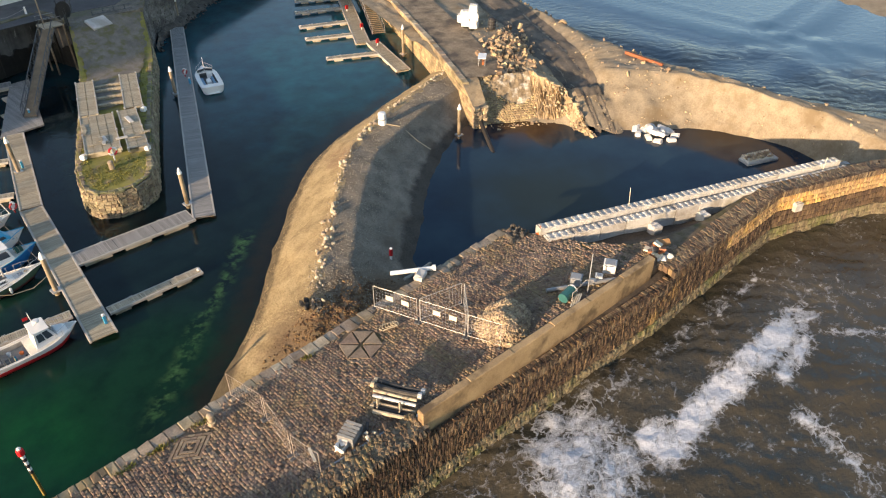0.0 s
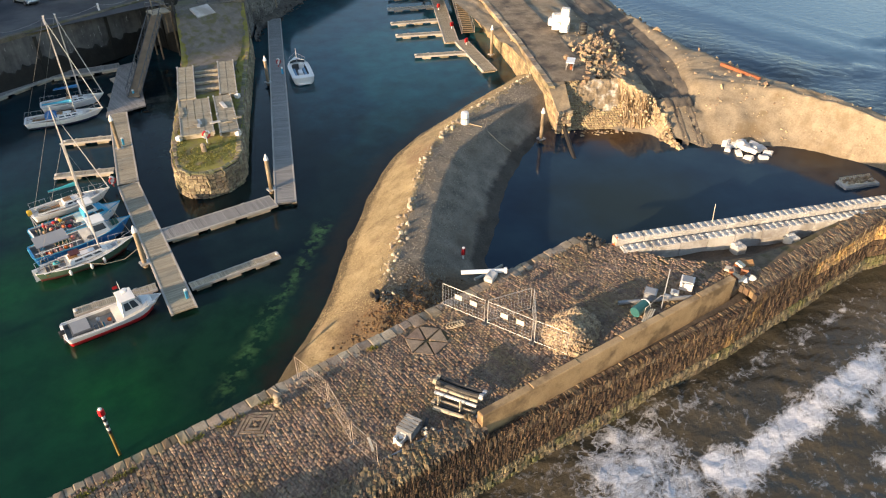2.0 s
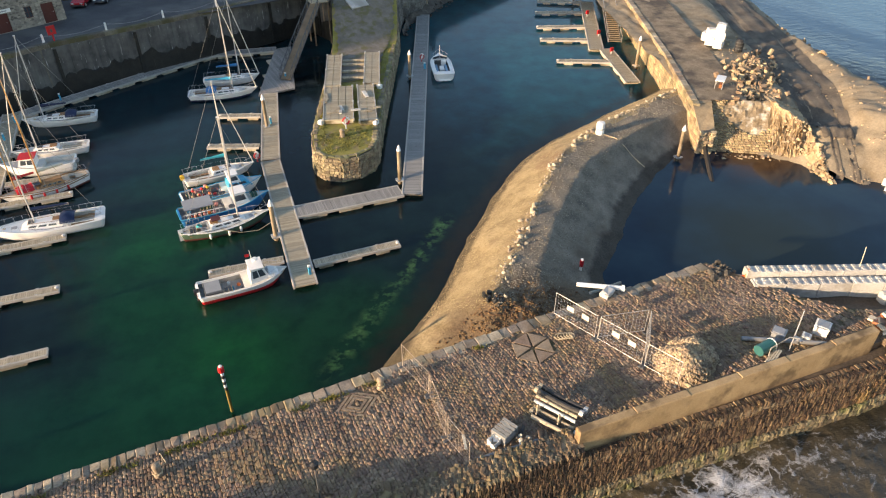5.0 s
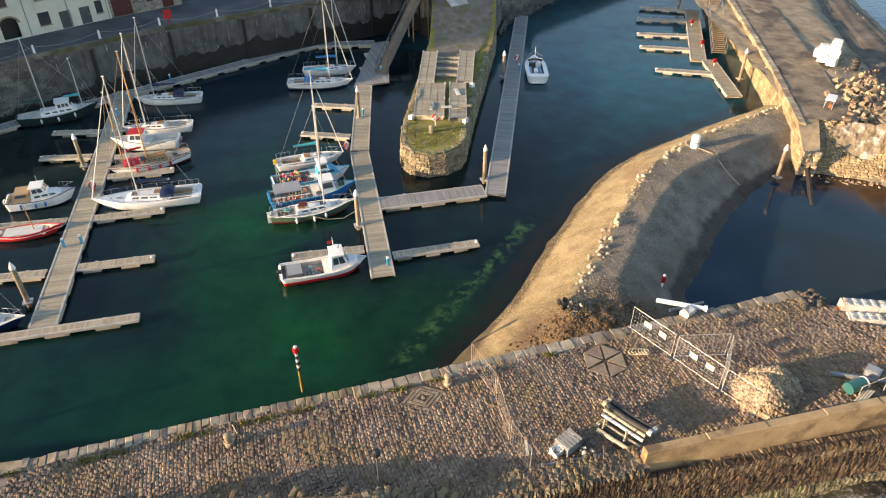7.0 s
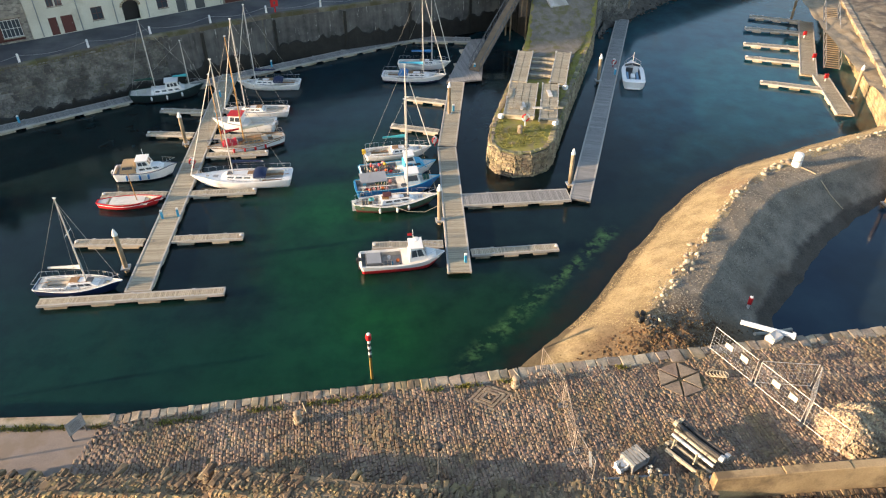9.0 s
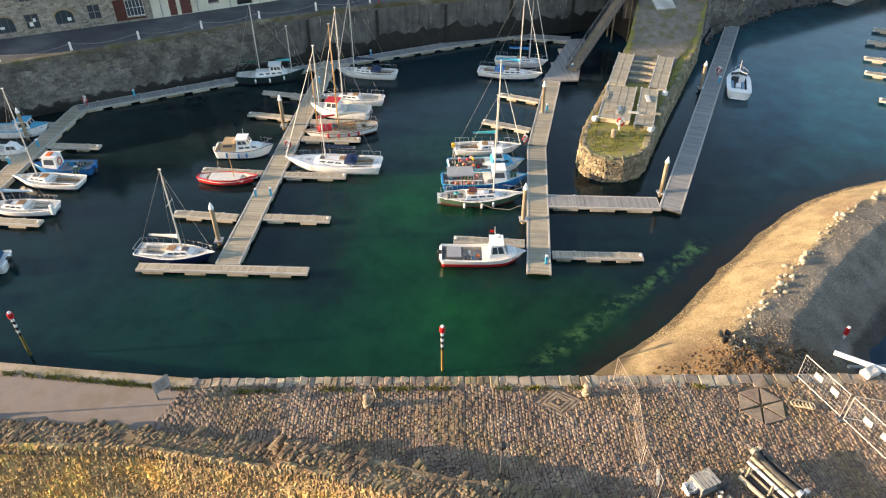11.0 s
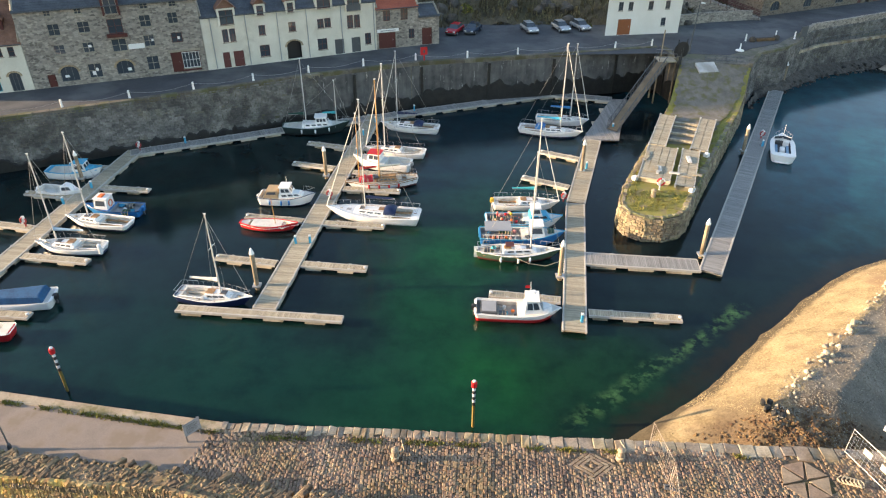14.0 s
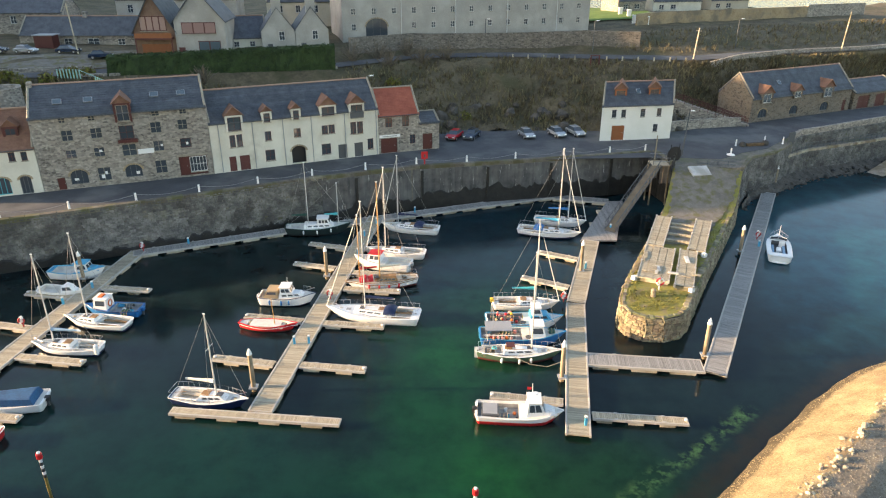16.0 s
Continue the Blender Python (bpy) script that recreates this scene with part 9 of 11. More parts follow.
gran = house((-20.5, 147.0), (33.5, 164.5), 14, 15.0, 19.0, "harl_grey", "slate", "long grey harled granary with rows of small windows", [("w", 2.4 + 4.3 * i, z, 0.95, 1.25) for i in range(13) for z in (3.0, 6.0, 9.2, 12.2) if not (i in (1, 2) and z < 5)] + [("a", 7.2, 2.3, 4.6, 4.6)], base=17.6, courses=0, frame_mat="trim")
for i in range(4):
    part("downpipe", rod(B(), (12.5 + 12 * i, -0.1, 0), (12.5 + 12 * i, -0.1, 14.8), 0.08, n=6), M["trim"], gran)
for p0, q0, dz, wl in (((57, 196), (71, 199), 0, "harl_white"), ((74, 200), (86, 204), 0, "cream_dk"), ((46, 190), (54, 193), 0.5, "masonry")):
    house(p0, q0, 8, 3.0, 6.0, wl, "slate", "white bungalow beyond the lawn wall", [("w", 2.5, 1.6, 1.4, 1.2), ("w", 6.0, 1.6, 1.6, 1.2)], base=19.2 + dz, courses=0)

# ---- hillside: walls, hedge, scrub, poles ----
def rubble_wall(name, pts, h, t, label, mat="masonry", z=None):
    bm = B()
    for (x0, y0), (x1, y1) in zip(pts, pts[1:]):
        n = max(1, int(math.hypot(x1 - x0, y1 - y0) / 3))
        for k in range(n):
            xa, ya = x0 + (x1 - x0) * k / n, y0 + (y1 - y0) * k / n
            xb, yb = x0 + (x1 - x0) * (k + 1) / n, y0 + (y1 - y0) * (k + 1) / n
            za, zb = (hill_z(xa, ya), hill_z(xb, yb)) if z is None else (z, z)
            a = math.atan2(yb - ya, xb - xa)
            o = Vector((-math.sin(a), math.cos(a), 0)) * t
            lo = [Vector((xa, ya, za - 1.2)), Vector((xb, yb, zb - 1.2)), Vector((xb, yb, zb - 1.2)) + o, Vector((xa, ya, za - 1.2)) + o]
            v = [bm.verts.new(p) for p in lo]
            w = [bm.verts.new(p + Vector((0, 0, 1.2 + h))) for p in lo]
            bm.faces.new(v[::-1])
            bm.faces.new(w)
            for i in range(4):
                bm.faces.new((v[i], v[(i + 1) % 4], w[(i + 1) % 4], w[i]))
    return solid(name, bm, M[mat], label, "wall")


rubble_wall("wall_terrace", [(-18, 138.5), (-6, 147.5), (12, 149.5), (30, 149), (41, 147.5)], 3.1, 0.6, "rough stone retaining wall above the upper road", "masonry_dk")
rubble_wall("wall_right_bank", [(52, 135.5), (71, 145.5), (92, 151.5), (130, 172)], 0.9, 0.5, "low stone wall along the upper road")
rubble_wall("wall_lawn", [(45, 166), (70, 176), (93, 184)], 2.6, 0.6, "high stone garden wall on the hilltop", "sandstone")
rubble_wall("wall_lawn_end", [(93, 184), (112, 192)], 3.0, 0.6, "high stone garden wall end", "masonry")
rubble_wall("wall_cliff_left", [(-62, 118.5), (-40, 123), (-19, 127)], 0.5, 0.5, "stone retaining wall under the hedge")
rubble_wall("wall_bank_foot", [(39.5, 117.0), (44, 118.5), (53, 120.5)], 1.6, 0.5, "stone wall at the foot of the bank", "masonry", QUAY_Z)
rubble_wall("wall_quay_parapet", [(57.4, 110.2), (60.8, 113.9), (66, 116.3), (79, 122.9), (105, 135.7), (148, 151)], 1.0, 0.5, "stone parapet beside the quay road", "masonry", QUAY_Z)
lawn = B()
sheet(lawn, [[(x, y, hill_z(x, y) + 0.35) for x in (34, 40, 46, 54)] for y in (175, 182, 190, 205)])
solid("lawn", lawn, M["lawn"], "bright mown lawn on the hilltop", "lawn")
for x, y in ((45.3, 183.9), (46.4, 179.5), (45.4, 170.1), (47.6, 167.6)):
    o = thing("gate_pier", pose(x, y, hill_z(x, y)), "white painted stone gate pier", "gate pier", "gate piers")
    part("shaft", box(B(), -0.45, 0.45, -0.45, 0.45, -0.3, 1.7, None, 0.04), M["white"], o)
    part("cap", box(B(), -0.55, 0.55, -0.55, 0.55, 1.7, 1.9, None, 0.08), M["white"], o)

# clipped hedge
hg = thing("hedge", pose(0, 0, 0), "tall dark green clipped hedge along the terrace", "hedge")
bm = B()
ha, hb = Vector((-57.5, 121.0)), Vector((-19.5, 127.8))
rows = []
prof = [(-1.6, -1.5), (-1.5, 1.0), (-1.2, 3.2), (-0.9, 3.9), (0.0, 4.1), (0.9, 3.9), (1.2, 2.5), (1.3, -1.0)]
nrm = Vector((-(hb - ha).y, (hb - ha).x)).normalized()
for k in range(80):
    p = ha.lerp(hb, k / 79)
    zg = 15.6
    r = []
    for o, h in prof:
        q = p + nrm * o
        r.append((q.x, q.y, zg + h * (0.75 + 0.25 * k / 79)))
    rows.append(r)
sheet(bm, rows)
for v in bm.verts:
    v.co += 0.35 * noise.noise_vector(v.co * 0.9)
part("body", bm, M["hedge"], hg)
rs = np.random.RandomState(2)
vs, fs = [], []
for i in range(9000):
    k, o = rs.rand(), rs.rand()
    j = min(int(o * 5), 4)
    p = ha.lerp(hb, k) + nrm * (prof[j][0] + (prof[j + 1][0] - prof[j][0]) * (o * 5 - j))
    h = prof[j][1] + (prof[j + 1][1] - prof[j][1]) * (o * 5 - j)
    c = np.array([p.x, p.y, 15.6 + h * (0.75 + 0.25 * k)]) + rs.normal(0, 0.10, 3)
    t = rs.normal(0, 0.12, (3, 3))
    fs.append((3 * i, 3 * i + 1, 3 * i + 2))
    vs += (c + t).tolist()
me = bpy.data.meshes.new("leaf_layer")
me.from_pydata(vs, [], fs)
me.materials.append(M["hedge"])
o = new("leaf_layer", me)
o.parent = hg
tagged(o, kind="stuff")

# rough grass and bramble on the bank
vs, fs = [], []
rs = np.random.RandomState(7)
cnt = 0
for i in range(15000):
    x = rs.uniform(-70, 140)
    f, e = line_y(FOOT, x), line_y(EDGE, x)
    top = rs.rand() < 0.25
    y = rs.uniform(f + 0.3, e - 0.2) if not top else rs.uniform(e + 8, e + 24)
    if top and not (x > 36):
        continue
    if -57 < x < -18 and y > 119:
        continue
    c = np.array([x, y, hill_z(x, y) + 0.2])
    s = rs.uniform(0.4, 1.1) * (0.7 if top else 1.0)
    for b in range(3):
        a = rs.uniform(0, 6.28)
        d = np.array([math.cos(a), math.sin(a), 0]) * 0.16 * s
        tip = np.array([rs.normal(0, 0.35), rs.normal(-0.2, 0.3), rs.uniform(0.5, 1.1)]) * s
        vs += [(c - d - [0, 0, 0.3]).tolist(), (c + d - [0, 0, 0.3]).tolist(), (c + tip).tolist()]
        fs.append((cnt, cnt + 1, cnt + 2))
        cnt += 3
me = bpy.data.meshes.new("bank_grass")
me.from_pydata(vs, [], fs)
me.materials.append(M["tuft"])
tagged(new("bank_grass", me), "dry tufted winter grass on the steep bank", "grass", "", "stuff")


def bush(x, y, z, r, mat, n, label, name="bush", twigs=14):
    ob = thing(name, pose(x, y, z), label, "bush", "bank bushes")
    rs = random.Random(int(x * 13 + y))
    bm = B()
    for i in range(twigs):
        a, e = rs.uniform(0, 6.28), rs.uniform(0.5, 1.4)
        d = Vector((math.cos(a) * math.cos(e), math.sin(a) * math.cos(e), math.sin(e))) * r * rs.uniform(0.8, 1.3)
        tube(bm, [(0, 0, -0.3), d * 0.5 + Vector((0, 0, 0.1)), d], 0.03 * r ** 0.5, 4)
        for j in range(4):
            p = d * rs.uniform(0.4, 0.9)
            rod(bm, p, p + Vector((rs.uniform(-1, 1), rs.uniform(-1, 1), rs.uniform(0, 1))) * 0.4 * r, 0.014, 0.006, 4)
    part("crown", bm, M["twig"], ob)
    if n:
        bm = B()
        for i in range(n):
            v = Vector((rs.gauss(0, 1), rs.gauss(0, 1), rs.gauss(0.3, 0.8))).normalized() * r * rs.uniform(0.5, 1.0)
            v.z = abs(v.z)
            t = [bm.verts.new(v + Vector((rs.gauss(0, 1), rs.gauss(0, 1), rs.gauss(0, 1))) * 0.13 * r) for _ in range(3)]
            bm.faces.new(t)
        part("foliage", bm, M[mat], ob)
    return ob


M["gorse"] = surface("gorse", (0.07, 0.09, 0.015), (0.24, 0.20, 0.04), 1.5, 6.0, 0.9, 0.0, random_by="island", spread=0.3)
bush(-40.5, 118.5, 14.6, 2.6, "gorse", 0, "bare pale winter shrub in front of the hedge", twigs=40)
for x, y, r in ((-63.5, 119.0, 1.8), (-61.0, 120.0, 1.5), (-74.0, 114.5, 2.4), (-80.0, 112.0, 2.4), (47.0, 124.5, 1.4), (49.5, 127.0, 1.3), (24.2, 116.3, 0.9), (36.5, 121.5, 1.4), (-9.0, 127.0, 1.6), (4.0, 121.0, 1.4)):
    bush(x, y, hill_z(x, y), r, "gorse", 220, "yellow-green gorse bush on the bank")
for x, y, r in ((-70, 110, 2.2), (-73, 112, 2.0), (-76.5, 110.5, 2.3), (-69, 113.5, 1.8), (-79, 108, 2.4), (-66, 116, 1.5), (-72, 116, 1.7), (-83, 110, 2.4), (-86, 113, 2.2), (-60.5, 113.5, 1.3), (-58, 117, 1.2)):
    bush(x, y, hill_z(x, y), r, "gorse", 260, "brown and yellow gorse thicket above the roofs")
for x, y in ((-17.0, 134.0), (-12.5, 137.0), (-7.0, 141.0), (-10.0, 132.5), (-4.0, 136.5), (0.5, 138.0)):
    bush(x, y, hill_z(x, y), 3.0, "gorse", 0, "bare leafless shrub beside the upper wall", twigs=34)
rk = [rock_mesh("crag_rock", 30 + i, M["crag"], 2, 0.35) for i in range(3)]
rs = random.Random(21)
crag = thing("rock_outcrop", pose(0, 0, 0), "dark broken rock showing through the bank", "rock outcrop")
for i in range(60):
    x = rs.choice([rs.uniform(0, 22), rs.uniform(36, 44), rs.uniform(-14, 0)])
    f, e = line_y(FOOT, x), line_y(EDGE, x)
    y = f + rs.uniform(0.0, 0.38) * (e - f)
    s = rs.uniform(1.0, 3.2)
    shared("rock", rk[i % 3], crag, pose(x, y, hill_z(x, y) - 0.1, rs.uniform(0, 90), rs.uniform(0, 90), rs.uniform(0, 360)) @ Matrix.Diagonal((s, s, s * 0.8, 1)))

# poles, railings and steps
for x, y, h, lean in ((-68.0, 132.0, 9.0, -3), (49.0, 137.5, 6.0, 4), (84.0, 149.0, 8.0, 3)):
    o = thing("telegraph_pole", pose(x, y, hill_z(x, y), 0, lean, 0), "leaning pale timber telegraph pole", "telegraph pole", "telegraph poles")
    part("pole", rod(B(), (0, 0, -0.5), (0, 0, h), 0.15, 0.11, 8), M["float"], o)
    part("crossarm", box(B(), -0.5, 0.5, -0.05, 0.05, h - 0.6, h - 0.48), M["float"], o)
for x, y, z in ((9.0, 149.5, 16.0), (31.0, 146.0, 16.0), (62.0, 150.0, 16.0), (-11.5, 107.5, QUAY_Z + 5)):
    street_lamp(x, y, z, 6.0)
for i in range(12):
    x = 14 + i * 3.0
    y = line_y(EDGE, x) + 0.4
    o = thing("road_post", pose(x, y, 15.5), "short pale verge post beside the upper road", "post", "verge posts")
    part("post", box(B(), -0.12, 0.12, -0.12, 0.12, -0.3, 0.8, None, 0.03), M["float"], o)
st = thing("bank_steps", pose(0, 0, 0), "dark red railed steps climbing the bank", "steps")
pa, pb = Vector((54.2, 121.0, 6.5)), Vector((41.8, 123.0, 10.4))
for k in range(20):
    p = pa.lerp(pb, k / 19)
    part("tread", box(B(), -0.36, 0.36, -0.7, 0.7, QUAY_Z - p.z - 0.45, 0.0, pose(p.x, p.y, p.z + 0.4, 0, 0, -9)), M["masonry"], st)
for sg in (-0.7, 0.7):
    o = Vector((0.16, 0.99, 0)) * sg
    for h in (0.6, 1.1):
        part("handrail", rod(B(), pa + o + Vector((0, 0, h + 0.4)), pb + o + Vector((0, 0, h + 0.4)), 0.05, n=5), M["woodred"], st)
    for k in range(10):
        p = pa.lerp(pb, k / 9) + o
        part("baluster", rod(B(), p, p + Vector((0, 0, 1.5)), 0.04, n=5), M["woodred"], st)
kiosk = thing("stair_head_frame", pose(29.5, 136.0, 14.6), "rust-red steel frame at the stair head", "frame")
for x in (-0.8, 0.8):
    part("post", box(B(), x - 0.12, x + 0.12, -0.12, 0.12, -1.5, 1.9), M["woodred"], kiosk)
part("beam", box(B(), -0.95, 0.95, -0.1, 0.1, 1.9, 2.1), M["woodred"], kiosk)
tf = thing("timber_fence", pose(0, 0, 0), "pale green painted timber fence down garden steps", "fence")
fa, fb = Vector((-60.5, 116.5, 15.6)), Vector((-51.0, 113.0, 12.8))
for k in range(26):
    p = fa.lerp(fb, k / 25) if k > 7 else Vector((-64.5, 117.0, 15.6)).lerp(fa, k / 7)
    part("paling", box(B(), -0.12, 0.12, -0.03, 0.03, 0, 1.5, pose(p.x, p.y, p.z, 0, 0, -20)), M["mint"], tf)
part("rail", rod(B(), fa + Vector((0, 0, 1.4)), fb + Vector((0, 0, 1.4)), 0.06, n=5), M["mint"], tf)
tw = thing("round_stone_tower", pose(-66.5, 104.0, 8.0), "squat round rubble stone kiln behind the houses", "tower")
part("drum", lathe(B(), [(3.0, -1), (2.8, 8.2), (2.9, 8.5), (2.3, 8.5), (2.2, 7.6)], 20), M["masonry"], tw)
for x, y, a, c in ((-83.0, 131.5, 5, "carblue"), (-77.5, 131.8, -10, "carsilver"), (-70.0, 132.6, 0, "carblue"), (-63.0, 130.2, 20, "carblue")):
    car(x, y, hill_z(x, y) + 0.1, a, c, "car parked in front of the hilltop bungalow")
shed = thing("garden_shed", pose(-77.0, 138.5, hill_z(-77.0, 138.5)), "small red shed with pale roof", "shed")
part("walls", box(B(), -1.8, 1.8, -1.2, 1.2, -0.3, 2.1), M["woodred"], shed)
part("roof", box(B(), -2.0, 2.0, -1.5, 1.5, 2.1, 2.25), M["grey"], shed)

rows = []
for k in range(22):
    x = -98 + k * 2.0
    y0 = line_y(EDGE, x) + 7.5
    rows.append([(x, y0 + v, hill_z(x, y0 + v) + 0.09) for v in (0.3, 2.5, 5.0, 7.5, 10.0)])
solid("pavement_hilltop", sheet(B(), rows), M["path_grey"], "grey gravelled drive in front of the hilltop houses", "pavement")
rubble_wall("wall_drive", [(-96, 112.5), (-80, 119), (-62, 124.6)], 0.8, 0.4, "low rubble wall edging the hilltop drive")

# ---- east side: broken harbour wall, embankment, works ----
from mathutils.bvhtree import BVHTree


def tree_of(name):
    me = bpy.data.objects[name].data
    return BVHTree.FromPolygons([v.co.copy() for v in me.vertices], [tuple(p.vertices) for p in me.polygons])


BANK, SPIT = tree_of("ground_embankment"), tree_of("ground_spit")


def on(tree, x, y, other=0.0):
    hit = tree.ray_cast(Vector((x, y, 50)), Vector((0, 0, -1)))
    return hit[0].z if hit[0] is not None else other


ROCKS = [rock_mesh("boulder", i, M["rock"], 1, 0.38) if i < 4 else stone_mesh("boulder", 700 + i, M["rock"], 1.0, 0.8, 0.62, 0.16) for i in range(8)]


def scatter(parent, name, meshes, places, rs):
    for x, y, z, s in places:
        shared(name, meshes[rs.randrange(len(meshes))], parent, pose(x, y, z + s * 0.12, rs.uniform(0, 360), rs.uniform(0, 360), rs.uniform(0, 360)) @ Matrix.Diagonal((s * rs.uniform(0.8, 1.4), s, s * rs.uniform(0.6, 1.0), 1)))


M["cliff_earth"] = surface("cliff_earth", (0.27, 0.205, 0.125), (0.47, 0.37, 0.235), 0.8, 5.0, 0.95, 0.15, stain=(0.22, 0.15, 0.08), stain_scale=0.5, stain_at=0.57)
M["limed_earth"] = surface("limed_earth", (0.17, 0.13, 0.08), (0.33, 0.265, 0.175), 1.2, 6.0, 0.95, 0.1, stain=(0.56, 0.53, 0.46), stain_scale=0.9, stain_at=0.60)
M["crestrock"] = surface("crestrock", (0.30, 0.245, 0.17), (0.52, 0.445, 0.335), 1.5, 8.0, 0.9, 0.02, random_by="object", spread=0.25)
# packed earth haul road down to the lagoon
c = spline(HAUL, 80)
def haul_strip(i0, i1, offs, lift):
    rows = []
    for i in range(i0, i1):
        p, d = c[i], (c[min(i + 1, 79)] - c[max(i - 1, 0)]).normalized()
        s = Vector((d.y, -d.x, 0))
        r = []
        for o, dz in offs(i):
            q = p + s * o
            r.append((q.x, q.y, on(BANK, q.x, q.y, -0.6) + lift + dz + 0.07 * fbm(q.x, q.y, 0.8, 3)))
        rows.append(r)
    return sheet(B(), rows)


def upper_profile(i):
    w = 3.3 - 1.7 * min(1, max(0, (i - 30) / 30))
    return [(w * (k - 6) / 6, -0.16 * (k in (3, 9)) + 0.06 * (k in (2, 4, 8, 10)) - 0.06 * (k in (0, 12))) for k in range(13)]


solid("road_haul", haul_strip(0, 60, upper_profile, 0.14), M["haul"], "dark rutted earth haul road", "track", smooth=True)
ruts = thing("wheel_ruts", pose(0, 0, 0), "pair of dark wheel ruts running down into the water", "track", kind="structure")
for o in (-0.85, 0.75):
    part("rut", haul_strip(58, 80, lambda i: [(o - 0.34, 0.0), (o - 0.22, 0.05), (o - 0.08, -0.02), (o + 0.08, -0.02), (o + 0.22, 0.05), (o + 0.34, 0.0)], 0.04), M["haul"], ruts, smooth=True)

# capping of the old harbour wall
wl = [(56.5, 46.3), (57.8, 49), (66, 62.5), (73.5, 76), (84, 95), (95, 112)]
cap = thing("wall_cap", pose(0, 0, 0), "worn kerb of long stones along the harbour wall", "kerb", kind="structure")
tot = length(wl)
s0 = 3.0
rs = random.Random(4)
while s0 < tot - 1.5:
    L = rs.uniform(1.0, 1.7)
    p, a = along(wl, s0 + L / 2)
    part("kerb_stone", box(B(), -L / 2 + 0.02, L / 2 - 0.02, -0.75, 0.03, 4.0, 4.34 + rs.uniform(-0.03, 0.03), None, 0.05), M["coping"], cap, m=pose(p.x, p.y, 0, 0, 0, math.degrees(a)))
    s0 += L
rows = []
for k in range(50):
    p, a = along(wl, 4.3 + k / 49 * (tot - 5.8))
    n = Vector((math.sin(a), -math.cos(a)))
    rows.append([(*(p + n * o), 4.26 + 0.04 * fbm(*(p + n * o), 1.2, 3)) for o in (0.7, 2.5, 4.3, 6.2)])
solid("pavement_wall_top", sheet(B(), rows), M["path_earth"], "worn muddy surface on top of the harbour wall", "pavement", smooth=True)

# tumbled masonry at the broken end
rub = thing("rubble_bank", pose(0, 0, 0), "tumbled masonry and boulders at the broken wall end", "rubble")
rs = random.Random(9)
pl = []
for i in range(420):
    u = rs.random()
    x, y = 64 + 11.5 * u + rs.gauss(0, 1.3), 46.3 + 10 * u + rs.gauss(0, 1.5)
    if (x - 63.8) ** 2 + (y - 51.3) ** 2 < 2.5 or (x - 74.3) ** 2 + (y - 60) ** 2 < 8:
        continue
    pl.append((x, y, max(on(BANK, x, y, 4.0), 3.9 if y > 47.5 else 0) + rs.choice([0, 0, 0.15]), rs.choice([0.22, 0.3, 0.4, 0.5, 0.6, 0.75])))
for i in range(46):
    u = rs.random()
    pl.append((58.3 + 4.6 * u + rs.gauss(0, 0.3), 44.5 - 4.1 * u + rs.gauss(0, 0.3), -0.15, rs.uniform(0.25, 0.6)))
scatter(rub, "boulder", ROCKS, pl, rs)
ruin = thing("ruined_masonry", pose(0, 0, 0), "sloping face of coursed masonry still standing in the water", "ruin")
bm = B()
RA, RB = (Vector((57.7, 45.4, -0.5)), Vector((63.3, 41.1, -0.5))), (Vector((60.5, 49.3, 4.1)), Vector((66.3, 45.7, 4.2)))


def slope(u, v):
    p = RA[0].lerp(RA[1], u).lerp(RB[0].lerp(RB[1], u), v)
    return p + Vector((0, 0, 0.35 * math.sin(v * 3.1)))


sheet(bm, [[slope(k / 23, v / 20) + Vector((0, 0, -0.04 + 0.16 * fbm(k * 0.5, v * 0.5, 1.0, 4))) for v in range(21)] for k in range(24)])
part("core", bm, M["limed_earth"], ruin)
sp = []
for i in range(27):
    k = rs.uniform(0, 0.3)
    while k < 6.2:
        w = rs.uniform(0.2, 0.42)
        u, v = k / 6.2, (i + 0.5) / 27
        if v < 0.47 + 0.1 * math.sin(7 * u) or (u < 0.3 and rs.random() < 0.4):
            p = slope(u, v)
            sp.append((pose(p.x, p.y, p.z - 0.06, 18 + rs.uniform(-5, 5), rs.uniform(-4, 4), -39.5 + rs.uniform(-4, 4)), w * 0.97, 0.25, 0.2 + rs.uniform(0, 0.05)))
        k += w
many("masonry_course", sp, M["tanstones"], ruin, 6, 0.08)
cliff = thing("earth_cliff", pose(0, 0, 0), "crumbling tan earth cliff beside the ruined masonry", "earth")
foot = spline([(62.8, 41.5, -0.4), (63.2, 41.0, -0.2), (63.7, 40.6, 0.0), (64.1, 40.2, 0.2), (64.5, 39.7, 0.5), (64.9, 39.6, 1.0), (65.4, 39.9, 1.9)], 70)
brow = spline([(66.2, 45.8, 4.2), (65.8, 44.6, 4.35), (65.4, 43.6, 4.3), (65.3, 42.6, 4.35), (64.9, 41.5, 4.2), (65.0, 40.7, 4.15), (65.6, 40.5, 3.9)], 70)
back = spline([(67.0, 47.6, 4.1), (67.4, 46.4, 4.1), (67.6, 44.8, 3.9), (67.6, 43.2, 3.8), (67.2, 41.8, 3.6), (66.8, 41.0, 3.4), (66.6, 40.6, 3.2)], 70)
rows, clods = [], []
